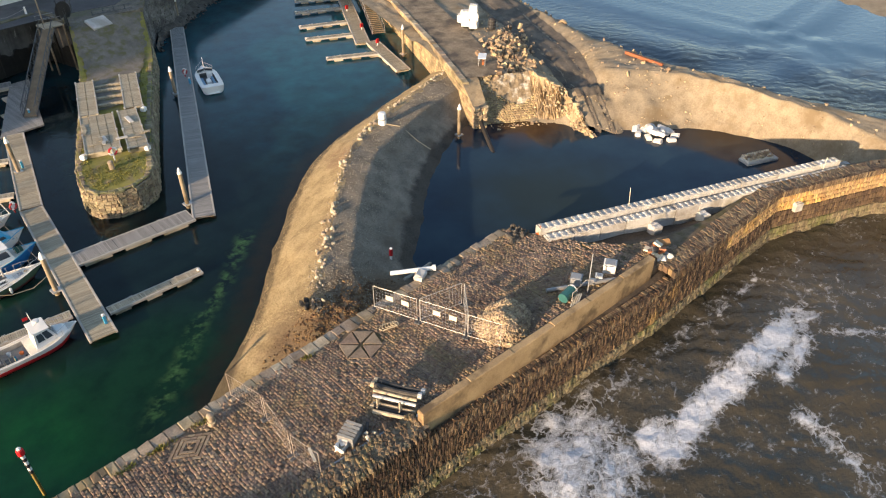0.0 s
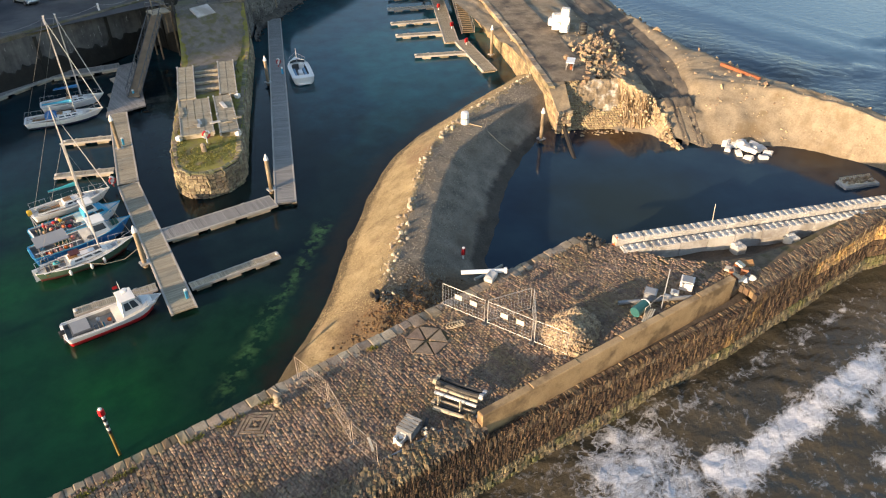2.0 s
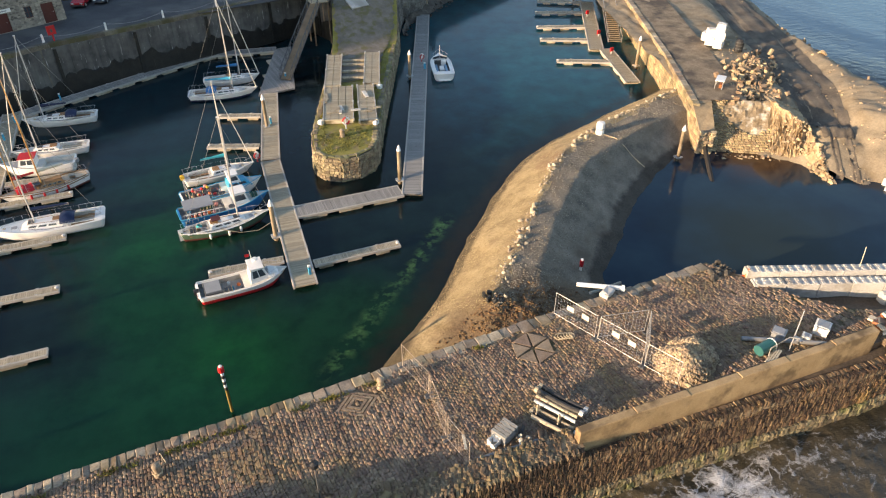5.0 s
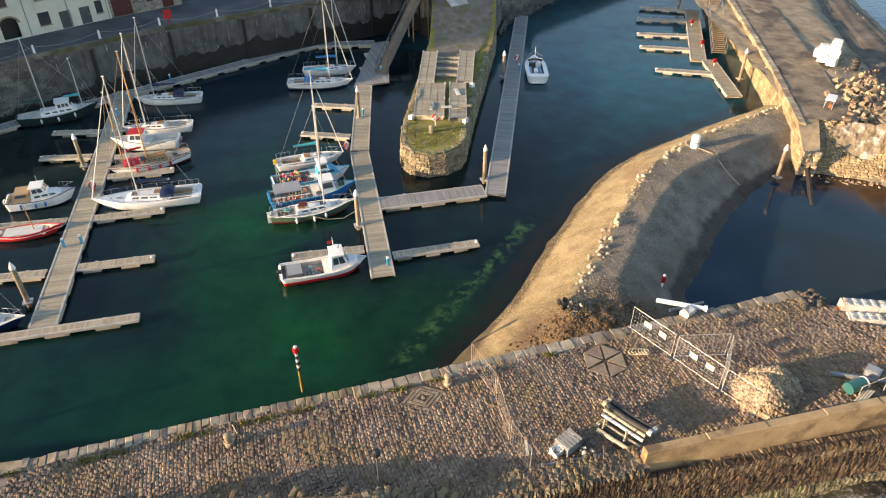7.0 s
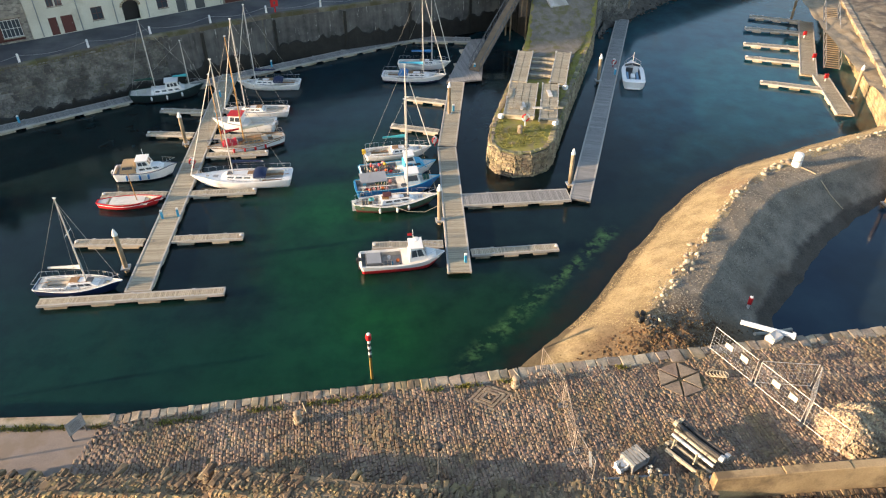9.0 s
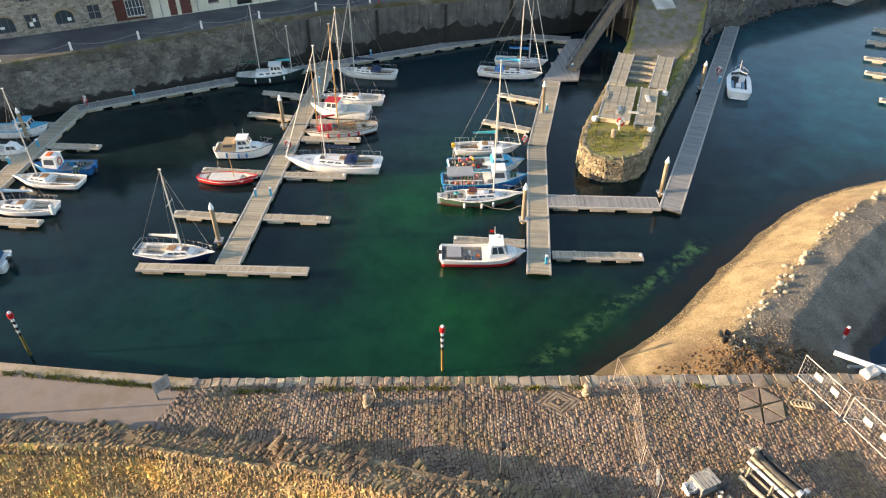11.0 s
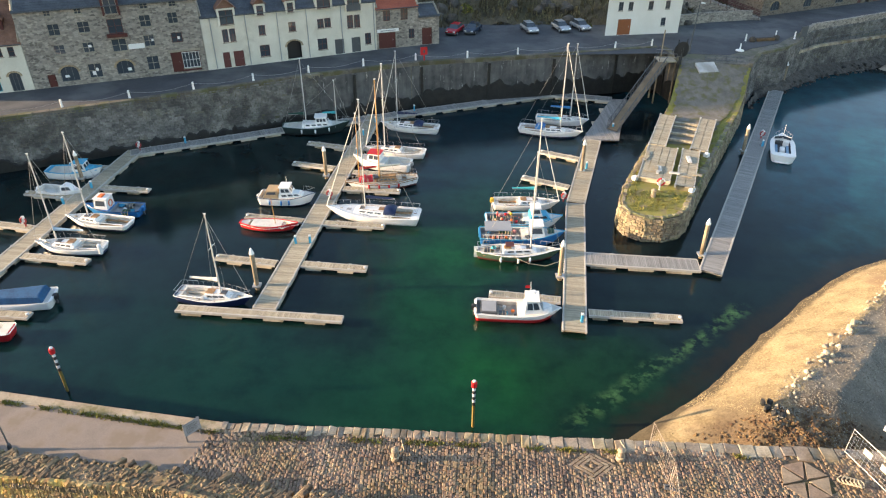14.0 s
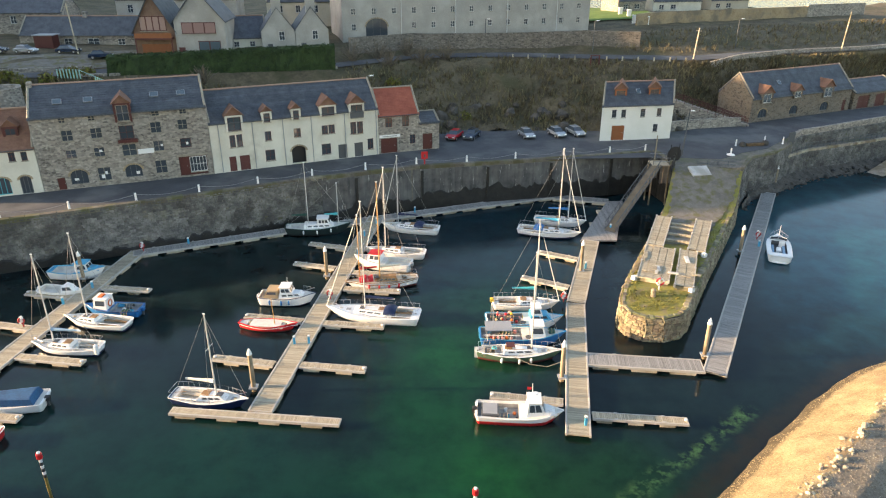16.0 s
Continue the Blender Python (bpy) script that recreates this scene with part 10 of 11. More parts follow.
for i in range(70):
    r = []
    for k in range(19):
        v = k / 18
        q = foot[i].lerp(brow[i], v)
        q.z = foot[i].z + (brow[i].z - foot[i].z) * (0.12 * v + 0.88 * v ** 0.75)
        e = (0.75 * fbm(i * 0.22, k * 0.10 + 0.3 * q.x, 0.9, 5) + 0.22 * fbm(i * 0.5, k * 0.6, 0.7, 3)) * math.sin(math.pi * (0.08 + 0.9 * v))
        q += Vector((e, e * 0.5, 0.3 * e))
        if rs.random() < 0.09:
            t = rs.uniform(0.1, 0.34)
            clods.append((pose(q.x, q.y, q.z - t * 0.5, rs.uniform(0, 90), rs.uniform(0, 90), rs.uniform(0, 90)), t * 1.3, t, t * 0.8))
        r.append(tuple(q))
    for k in range(1, 6):
        q = brow[i].lerp(back[i], k / 5)
        r.append((q.x, q.y, q.z + 0.18 * fbm(q.x, q.y, 0.8, 4)))
    rows.append(r)
part("face", sheet(B(), rows), M["cliff_earth"], cliff)
many("embedded_stone", clods, M["rocks"], cliff, 5, 0.16)
# loose spoil tipped beside the cliff down to the water
spoil = thing("spoil_bank", pose(0, 0, 0), "tipped bank of earth and broken stone running into the water", "rubble")
ridge = spline([(66.0, 40.6, 3.5), (65.8, 39.4, 2.9), (65.2, 37.9, 2.0), (64.6, 36.4, 1.15), (63.9, 34.6, 0.2), (63.6, 34.0, -0.4)], 36)
rows, clods = [], []
for i, p in enumerate(ridge):
    u = i / 35
    w0, w1 = 1.5 - 0.7 * u, 1.1 - 0.3 * u
    r = []
    for k in range(13):
        v = (k - 4) / 8
        o = v * w0 if v > 0 else v * 2 * w1
        q = Vector((p.x - o * 0.93, p.y - o * 0.36, p.z - abs(v) * (1.5 if v < 0 else 1.0) * max(0.6, p.z + 0.4)))
        q.z += 0.22 * fbm(q.x, q.y, 0.6, 4)
        if v >= -0.1 and rs.random() < 0.75:
            t = rs.choice([0.12, 0.16, 0.22, 0.3, 0.42]) * (0.8 + 0.5 * u)
            clods.append((pose(q.x + rs.gauss(0, 0.1), q.y + rs.gauss(0, 0.15), q.z - t * 0.25, rs.uniform(0, 90), rs.uniform(0, 90), rs.uniform(0, 90)), t * 1.4, t, t * 0.8))
        r.append(tuple(q))
    rows.append(r)
part("earth", sheet(B(), rows), M["cliff_earth"], spoil)
many("broken_stone", clods, M["rocks"], spoil, 6, 0.16)
blk = thing("wall_stump", pose(0, 0, 0), "upright stump of the broken harbour wall", "ruin")
sp = []
for i in range(6):
    for k in range(3):
        sp.append((pose(56.6 + 0.5 * k + rs.uniform(-0.1, 0.1), 46.0 - 0.26 * k + rs.uniform(-0.15, 0.15), 0.0 + 0.48 * i, 90 + rs.uniform(-8, 8), 0, -33 + rs.uniform(-8, 8)), 0.6, 0.46, 0.5))
many("stump_rubble", sp, M["rocks"], blk, 3, 0.14)
o = thing("fallen_beam", pose(0, 0, 0), "dark timber beam slanting into the water", "timber")
part("beam", rod(B(), (57.3, 45.9, 0.9), (53.3, 40.6, -0.1), 0.26, n=7), M["tarred_dark"], o)

face = thing("harbour_wall_stones", pose(0, 0, 0), "lit courses of tan squared stone in the harbour wall", "harbour wall", kind="structure")
sp, got = [], 0
ft = [stone_mesh("wall_stone", 600 + i, M["tanstone"], 1, 1, 1, 0.06) for i in range(6)]
for row in range(9):
    z = -0.3 + 0.5 * row
    s0 = rs.uniform(0, 0.5)
    while s0 < 62:
        w = rs.uniform(0.5, 1.1)
        p, a = along(wl, s0 + w / 2)
        n = Vector((-math.sin(a), math.cos(a)))
        q = p - n * 0.22
        m = pose(q.x, q.y, z + 0.25, 90 + rs.uniform(-3, 3), 0, math.degrees(a) + 180 + rs.uniform(-2, 2))
        if z > 2.1 + 0.6 * s0:
            s0 += w
            continue
        if 8 < s0 < 26 and got < 300 and z > 0.5:
            shared("wall_stone", ft[got % 6], face, m @ Matrix.Diagonal((w * 0.96, 0.47, 0.29, 1)))
            got += 1
        else:
            sp.append((m, w * 0.96, 0.47, 0.26 + rs.choice([0, 0.03, 0.06])))
        s0 += w
many("wall_face", sp, M["tanstones"], face, 21, 0.06, 0.15)

# white sacks, tank and bench on the wall top
sk = thing("sack_stack", pose(73.6, 60.6, 4.25, 0, 0, 25), "tall stack of white bulk sacks", "sacks")
k = 0
for x, y, z in ((0, 0, 0), (0.1, 0, 1.05), (1.15, 0.5, 0), (1.2, 0.5, 1.05), (0.05, 0.1, 2.1), (2.3, 1.1, 0), (0.6, 1.4, 0), (0.7, 1.4, 1.0), (2.9, 2.2, 0), (2.0, 2.3, 0)):
    bm = B()
    box(bm, -0.55, 0.55, -0.55, 0.55, 0, 1.05)
    bmesh.ops.subdivide_edges(bm, edges=bm.edges[:], cuts=3, use_grid_fill=True)
    for v in bm.verts:
        v.co += 0.09 * noise.noise_vector(v.co * 2.2 + Vector((k, 0, 0)))
        v.co.x *= 1 - 0.10 * abs(v.co.z - 0.5)
        v.co.y *= 1 - 0.10 * abs(v.co.z - 0.5)
    part("sack", bm, M["whitesack"], sk, m=pose(x, y, z, 0, 0, k * 17 % 30))
    k += 1
o = thing("black_tank", pose(74.9, 58.4, 4.25), "upright dark ribbed water tank", "tank")
part("tank", lathe(B(), [(0.5, 0), (0.55, 0.1), (0.55, 1.4), (0.42, 1.6), (0.15, 1.7)], 14), M["black"], o)
for z in (0.4, 0.8, 1.2):
    part("rib", lathe(B(), [(0.55, z), (0.58, z + 0.03), (0.58, z + 0.07), (0.55, z + 0.1)], 14), M["dkgrey"], o)
o = thing("site_table", pose(64.0, 51.2, 4.25, 0, 0, 35), "white-topped trestle with brown cans below", "table")
part("top", box(B(), -0.9, 0.9, -0.5, 0.5, 0.95, 1.05), M["white"], o)
for x in (-0.8, 0.8):
    for y in (-0.4, 0.4):
        part("leg", box(B(), x - 0.04, x + 0.04, y - 0.04, y + 0.04, 0, 0.95), M["greysteel"], o)
for x in (-0.3, 0.2):
    part("can", box(B(), x - 0.15, x + 0.15, -0.3, 0.0, 0, 0.45, None, 0.05), M["woodbrown"], o)

# pale concrete blocks dumped in the lagoon
pile_b = thing("block_pile", pose(68.9, 29.4, 0), "jumbled pile of pale concrete blocks in shallow water", "block pile")
rs = random.Random(14)
bmesh_blk = [stone_mesh("concrete_block", 60 + i, M["bag"], 0.95, 0.62, 0.5, 0.03) for i in range(3)]
for i in range(24):
    a, r = rs.uniform(0, 6.28), 2.5 * math.sqrt(rs.random())
    z = -0.12 + (0.45 if r < 1.1 else 0.0) + rs.uniform(0, 0.2)
    shared("concrete_block", bmesh_blk[i % 3], pile_b, pose(r * math.cos(a) * 0.8, r * math.sin(a), z, rs.uniform(-22, 22), rs.uniform(-22, 22), rs.uniform(0, 180)))
raft = thing("work_raft", pose(71.0, 18.4, 0, 0, 0, -27), "low pale float heaped with brown stones", "raft")
part("hull", box(B(), -2.0, 2.0, -0.75, 0.75, -0.2, 0.4, None, 0.1), M["paleblock"], raft)
part("rim", box(B(), -1.8, 1.6, -0.6, 0.6, 0.4, 0.5, None, 0.05), M["boarding"], raft)
for i in range(26):
    shared("stone", ROCKS[i % 8], raft, pose(-1.7 + 0.13 * i, 0.35 * math.sin(i * 2.3), 0.55, i * 40, i * 70, 0) @ Matrix.Diagonal((0.42, 0.36, 0.34, 1)))
for i in range(16):
    part("rail_post", box(B(), -1.8 + 0.23 * i, -1.74 + 0.23 * i, 0.55, 0.68, 0.4, 0.75), M["boarding"], raft)
dh = thing("small_dinghy", pose(70.8, 11.6, 1.0, 0, 0, 25), "small white dinghy hauled onto the bank", "boat")
add_hull(dh, 2.9, 1.3, 0.5, 0.3, 0.85, 2.2, "white", "white", 0.1, "white", "boatdeck", (0.07, 0.8), 0.3, 0.1)

# interlocking concrete barrier blocks
def barrier_block(L):
    bm = box(B(), 0.01, L - 0.01, -0.4, 0.4, 0, 0.8, None, 0.03)
    n = max(1, round(L / 0.55))
    for i in range(n):
        for y in (-0.2, 0.2):
            x = (i + 0.5) * L / n
            box(bm, x - 0.13, x + 0.13, y - 0.15, y + 0.15, 0.80, 0.86, None, 0.03)
    return link(bm, "barrier_block", M["paleblock"])


bb = {L: barrier_block(L) for L in (2.4, 1.2, 0.9)}
ba, be = Vector((38.9, 24.75)), Vector((66.6, 10.75))
bar = thing("block_barrier", pose(0, 0, 0), "line of studded pale concrete barrier blocks", "barrier")
ang = heading(ba, be)
u = (be - ba).normalized()
nn = Vector((u.y, -u.x))
tot = (be - ba).length
for lev, z in enumerate((2.35, 3.15, 3.95)):
    s0 = -0.6 * (lev % 2)
    while s0 < tot:
        p = ba + u * s0
        shared("barrier_block", bb[2.4], bar, pose(p.x, p.y, z + 0.005 * lev, 0, 0, ang + 0.3 * math.sin(s0)))
        s0 += 2.42
s0 = 0.2
k = 0
while s0 < tot - 1.5:
    p = ba + u * s0 + nn * 1.0
    top = 3
    for lev in range(top):
        shared("barrier_block", bb[2.4], bar, pose(p.x, p.y, 1.95 + 0.8 * lev, 0, 0, ang + 0.5 * math.cos(s0)))
    if 9 < s0 < tot - 5 and k % 2 == 0:
        q = p + nn * 0.95
        shared("barrier_block", bb[1.2], bar, pose(q.x, q.y, 2.35, 0, 0, ang - 88))
        shared("barrier_block", bb[0.9], bar, pose(q.x - 0.1, q.y + 0.25, 3.16, 0, 0, ang - 84))
    s0 += 2.44
    k += 1
o = thing("road_cone", pose(39.0, 24.6, PZ - 0.1), "orange traffic cone beside the blocks", "cone")
part("cone", lathe(B(), [(0.2, 0.05), (0.05, 0.75)], 10), M["orange"], o)
part("base", box(B(), -0.25, 0.25, -0.25, 0.25, 0, 0.06), M["orange"], o)
for x, y, z, lx in ((46.6, 20.9, 4.7, -0.2), (64.6, 11.0, 3.6, 0.5)):
    o = thing("survey_rod", pose(x, y, z), "thin upright rod fixed to the barrier", "rod")
    part("rod", rod(B(), (0, 0, -0.6), (lx, 0.1, 1.9), 0.03, n=5), M["boarding"], o)
gap = thing("dark_boulders", pose(0, 0, 0), "black weedy stones where the crest is breached", "boulders")
scatter(gap, "stone", [rock_mesh("black_stone", 78, M["weed"], 1, 0.3)], [(21.9 + rs.gauss(0, 0.22), 32.4 + rs.gauss(0, 0.6), on(SPIT, 21.9, 32.4, 2) - 0.1, rs.uniform(0.3, 0.6)) for i in range(16)], rs)
dark = thing("dark_rubble", pose(0, 0, 0), "dark wet stones at the pier corner", "rubble")
pl = [(37.6 + rs.gauss(0, 0.5), 25.9 + rs.gauss(0, 0.45), PZ - 0.2 + rs.uniform(0, 0.3), rs.uniform(0.3, 0.7)) for i in range(26)]
scatter(dark, "stone", [rock_mesh("dark_stone", 77, M["crag"], 1, 0.3)], pl, rs)
pl2 = [(67.6 + rs.gauss(0, 1.2), 9.6 + rs.gauss(0, 1.0), 2.6 + rs.uniform(0, 0.8), rs.uniform(0.5, 1.2)) for i in range(24)]
end = thing("end_rubble", pose(0, 0, 0), "tumbled slabs where the pier meets the embankment", "rubble")
scatter(end, "slab", ROCKS, pl2, rs)
o = thing("rusty_pile", pose(66.9, 11.2, 2.2, 0, 0, 20), "rust-red steel plate standing by the barrier", "plate")
part("plate", box(B(), -0.5, 0.5, -0.1, 0.1, 0, 1.6), M["rust"], o)

# boulders along the seaward edge of the embankment and along the spit crest
arm = thing("edge_boulders", pose(0, 0, 0), "pale boulders along the embankment edge", "boulders")
pl = []
edge = spline([(104, 92, 0), (90, 66, 0), (84, 52, 0), (80.2, 41.5, 0), (79.6, 36, 0), (79.4, 28, 0), (79.6, 18, 0), (81, 6, 0)], 120)
for p in edge:
    for _ in range(rs.choice([0, 1, 2])):
        x, y = p.x + rs.gauss(0.6, 0.6), p.y + rs.gauss(0, 0.6)
        pl.append((x, y, on(BANK, x, y, 0), rs.choice([0.2, 0.3, 0.4, 0.65])))
for i in range(14):
    x, y = rs.uniform(73, 78), rs.uniform(30, 42)
    pl.append((x, y, on(BANK, x, y, 0), rs.choice([0.2, 0.3, 0.6])))
scatter(arm, "boulder", ROCKS, pl, rs)
o = thing("rusty_rail", pose(0, 0, 0), "long rust-red steel beam on the embankment", "beam")
part("beam", box(B(), 0, 5.6, -0.15, 0.15, 0, 0.35, pose(78.5, 39.6, on(BANK, 78.4, 37, 4.5) + 0.05, 0, 0, -98)), M["rust"], o)
crest = thing("crest_stones", pose(0, 0, 0), "row of pale boulders along the gravel crest", "boulders")
pl = []
line = spline([(21.8, 32.1, 0), (24.6, 35.4, 0), (30.0, 40.1, 0), (38.2, 47.4, 0), (45.0, 51.1, 0), (53.9, 53.5, 0), (63, 55.4, 0)], 95)
dense = spline([(21.8, 32.1, 0), (24.6, 35.4, 0), (30.0, 40.1, 0), (38.2, 47.4, 0), (45.0, 51.1, 0), (53.9, 53.5, 0), (63, 55.4, 0)], 260)
for p in dense:
    x, y = p.x + rs.gauss(0, 0.3), p.y + rs.gauss(0, 0.3)
    if rs.random() < 0.06 or noise.noise(Vector((p.x * 0.55, p.y * 0.55, 7.0))) < -0.18:
        continue
    pl.append((x, y, on(SPIT, x, y, 2.5) - 0.06, rs.choice([0.18, 0.24, 0.3, 0.36, 0.45, 0.6])))
scatter(crest, "stone", [rock_mesh("crest_stone", 40 + i, M["crestrock"], 1, 0.38) for i in range(5)], pl, rs)
peb = thing("shingle", pose(0, 0, 0), "loose shingle over the gravel bank", "shingle", kind="stuff")
sp = []
for i in range(8200):
    u = rs.random()
    p = line[min(94, int(u * 95))]
    t = rs.uniform(-0.4, 4.2)
    x, y = p.x + t * 0.75 + rs.gauss(0, 0.3), p.y - t * 0.66 + rs.gauss(0, 0.3)
    z = on(SPIT, x, y, -9)
    if z < 0.15:
        continue
    s = rs.uniform(0.03, 0.08)
    sp.append((pose(x, y, z - 0.02, rs.uniform(-30, 30), rs.uniform(-30, 30), rs.uniform(0, 360)), s * 1.4, s, s * 0.7))
many("shingle_layer", sp, M["pebble"], peb, 12, 0.18)
sp = []
for i in range(13000):
    p = line[min(94, int(rs.random() ** 1.3 * 95))]
    t = rs.uniform(-7.5, 0.3)
    x, y = p.x + t * 0.72 + rs.gauss(0, 0.3), p.y - t * 0.69 + rs.gauss(0, 0.3)
    z = on(SPIT, x, y, -9)
    if z > 0.1:
        s = rs.uniform(0.03, 0.065)
        sp.append((pose(x, y, z - 0.02, rs.uniform(-30, 30), rs.uniform(-30, 30), rs.uniform(0, 360)), s * 1.4, s, s * 0.65))
many("gravel_layer", sp, M["gravelstones"], peb, 16, 0.18)
sp = []
for i in range(1500):
    x, y = rs.gauss(22.8, 2.4), rs.gauss(30.9, 0.9)
    z = on(SPIT, x, y, -9)
    if z > 0.2:
        s = rs.choice([0.05, 0.07, 0.1, 0.14])
        sp.append((pose(x, y, z - 0.03, rs.uniform(-30, 30), rs.uniform(-30, 30), rs.uniform(0, 360)), s * 1.3, s, s * 0.8))
many("brown_cobble_layer", sp, M["brownstone"], peb, 13, 0.18)
bst = thing("bank_stones", pose(0, 0, 0), "loose stones and clods over the embankment", "stones", kind="stuff")
sp = []
for i in range(2400):
    x, y = rs.uniform(64, 84), rs.uniform(8, 66)
    z = on(BANK, x, y, -9)
    if z < 0.1 or (noise.noise(Vector((x * 0.4, y * 0.4, 1.0))) < 0.0 and rs.random() < 0.8):
        continue
    s = rs.choice([0.06, 0.08, 0.1, 0.13, 0.18])
    sp.append((pose(x, y, z - 0.04, rs.uniform(-40, 40), rs.uniform(-40, 40), rs.uniform(0, 360)), s * 1.4, s, s * 0.8))
many("stone_layer", sp, M["rocks"], bst, 14, 0.18)
o = thing("white_drum", pose(46.0, 50.3, on(SPIT, 46, 50.3, 2.9) - 0.05), "white plastic drum standing on the gravel", "drum")
part("drum", lathe(B(), [(0.42, 0), (0.45, 0.1), (0.45, 1.2), (0.4, 1.35), (0.2, 1.4)], 14), M["white"], o)
part("hoop", lathe(B(), [(0.45, 0.6), (0.48, 0.63), (0.48, 0.7), (0.45, 0.73)], 14), M["grey"], o)
o = thing("hose_line", pose(0, 0, 0), "thin tan hose snaking over the gravel", "hose")
part("hose", tube(B(), [(46.2 + 0.35 * t, 49.9 - 0.75 * t + 0.3 * math.sin(t), on(SPIT, 46.2 + 0.35 * t, 49.9 - 0.75 * t + 0.3 * math.sin(t), 2) + 0.05) for t in range(7)], 0.05, 5), M["rope"], o)

# eastern pontoons with gangway
pontoon((62.8, 63.8), (67.6, 75.2), 2.0, 0.003)
pontoon((66.2, 75.6), (79.4, 95.0), 2.2, 0.008)
for a, b in (((65.2, 70.9), (58.6, 74.8)), ((68.2, 79.4), (61.6, 83.2)), ((71.6, 84.6), (64.4, 88.2)), ((75.6, 90.6), (68.4, 94.4)), ((78.8, 95.4), (72.4, 99.6))):
    finger(a, b, 1.1)
g2 = thing("gangway", pose(0, 0, 0), "steep timber gangway beside the harbour wall", "gangway")
a, b = Vector((70.2, 76.4, 0.7)), Vector((78.6, 89.8, 4.4))
d = b - a
s = Vector((d.y, -d.x, 0)).normalized()
for q in range(30):
    p = a + d * ((q + 0.5) / 30)
    part("tread", box(B(), -0.22, 0.22, -0.9, 0.9, -0.03, 0.05, pose(p.x, p.y, p.z, 0, 0, heading((0, 0), (d.x, d.y)))), M["gang_tan"], g2)
for sg in (-1, 1):
    part("stringer", rod(B(), a + s * sg * 0.95, b + s * sg * 0.95, 0.11, n=6), M["dkgrey"], g2)
    part("handrail", rod(B(), a + s * sg * 0.95 + Vector((0, 0, 1)), b + s * sg * 0.95 + Vector((0, 0, 1)), 0.04, n=6), M["greysteel"], g2)
    for q in range(9):
        p = a + d * (q / 8) + s * sg * 0.95
        part("post", rod(B(), p, p + Vector((0, 0, 1)), 0.035, n=5), M["greysteel"], g2)
for x, y in ((70.0, 80.0), (66.9, 73.2), (74.5, 88.5)):
    o = thing("lifebuoy_post", pose(x, y, 0.5), "red lifebuoy housing on a short post", "lifebuoy", "pontoon lifebuoys")
    part("post", box(B(), -0.05, 0.05, -0.05, 0.05, 0, 0.7), M["white"], o)
    part("housing", box(B(), -0.25, 0.25, -0.1, 0.1, 0.4, 1.0, None, 0.05), M["red"], o)
# rocks and a slipway under the north-east wall
ne = thing("foreshore_rocks", pose(0, 0, 0), "dark weedy rocks under the harbour wall", "rocks")
foot = [(44.6, 95.6), (47.8, 100.6), (52.0, 103.2), (56.6, 107.7), (61.3, 111.3), (74.8, 116.9), (90, 124.2), (104, 131)]
rows = []
for i in range(120):
    p, a = along(foot, i * length(foot) / 120)
    n = Vector((math.sin(a), -math.cos(a)))
    out = 0.6 + 1.9 * max(0.0, min(1.0, i / 34)) + 0.5 * fbm(i * 0.4, 1.0, 1.0, 3)
    rows.append([(p.x + n.x * out * v, p.y + n.y * out * v, (0.3 + 0.75 * min(1.0, i / 30)) * max(0.0, 1 - v) ** 1.2 - 0.45 * v + 0.22 * fbm(p.x + v * 3, p.y, 0.9, 3)) for v in (-0.3, 0, 0.15, 0.3, 0.45, 0.6, 0.75, 0.9, 1.05, 1.2)])
solid("ground_foreshore", sheet(B(), rows), M["crag"], "dark weedy shingle and rubble at the foot of the wall", "foreshore")
pl = []
for i in range(170):
    u = rs.random()
    p, a = along(foot, u * 52)
    n = Vector((math.sin(a), -math.cos(a)))
    v = rs.random()
    out = (0.6 + 1.9 * max(0.0, min(1.0, u * 52 / length(foot) * 120 / 34))) * v
    pl.append((p.x + n.x * out, p.y + n.y * out, max(-0.2, (0.3 + 0.75 * min(1.0, u * 1.9)) * (1 - v) - 0.2), rs.uniform(0.2, 0.7)))
scatter(ne, "rock", [rock_mesh("weedy_rock", 91, M["crag"], 2, 0.35), rock_mesh("weedy_rock", 92, M["weed"], 2, 0.35)], pl, rs)
o = thing("slipway", pose(78.5, 115.6, 0, 0, 0, 32), "pale concrete slipway running into the water", "slipway")
bm = B()
v = [bm.verts.new(c) for c in ((-7, -1.4, -0.4), (7, -1.4, 2.6), (7, 1.4, 2.6), (-7, 1.4, -0.4), (-7, -1.4, -1), (7, -1.4, -1), (7, 1.4, -1), (-7, 1.4, -1))]
for f in ((0, 1, 2, 3), (4, 5, 1, 0), (6, 7, 3, 2), (5, 6, 2, 1), (7, 4, 0, 3)):
    bm.faces.new([v[i] for i in f])
part("ramp", bm, M["coping"], o)

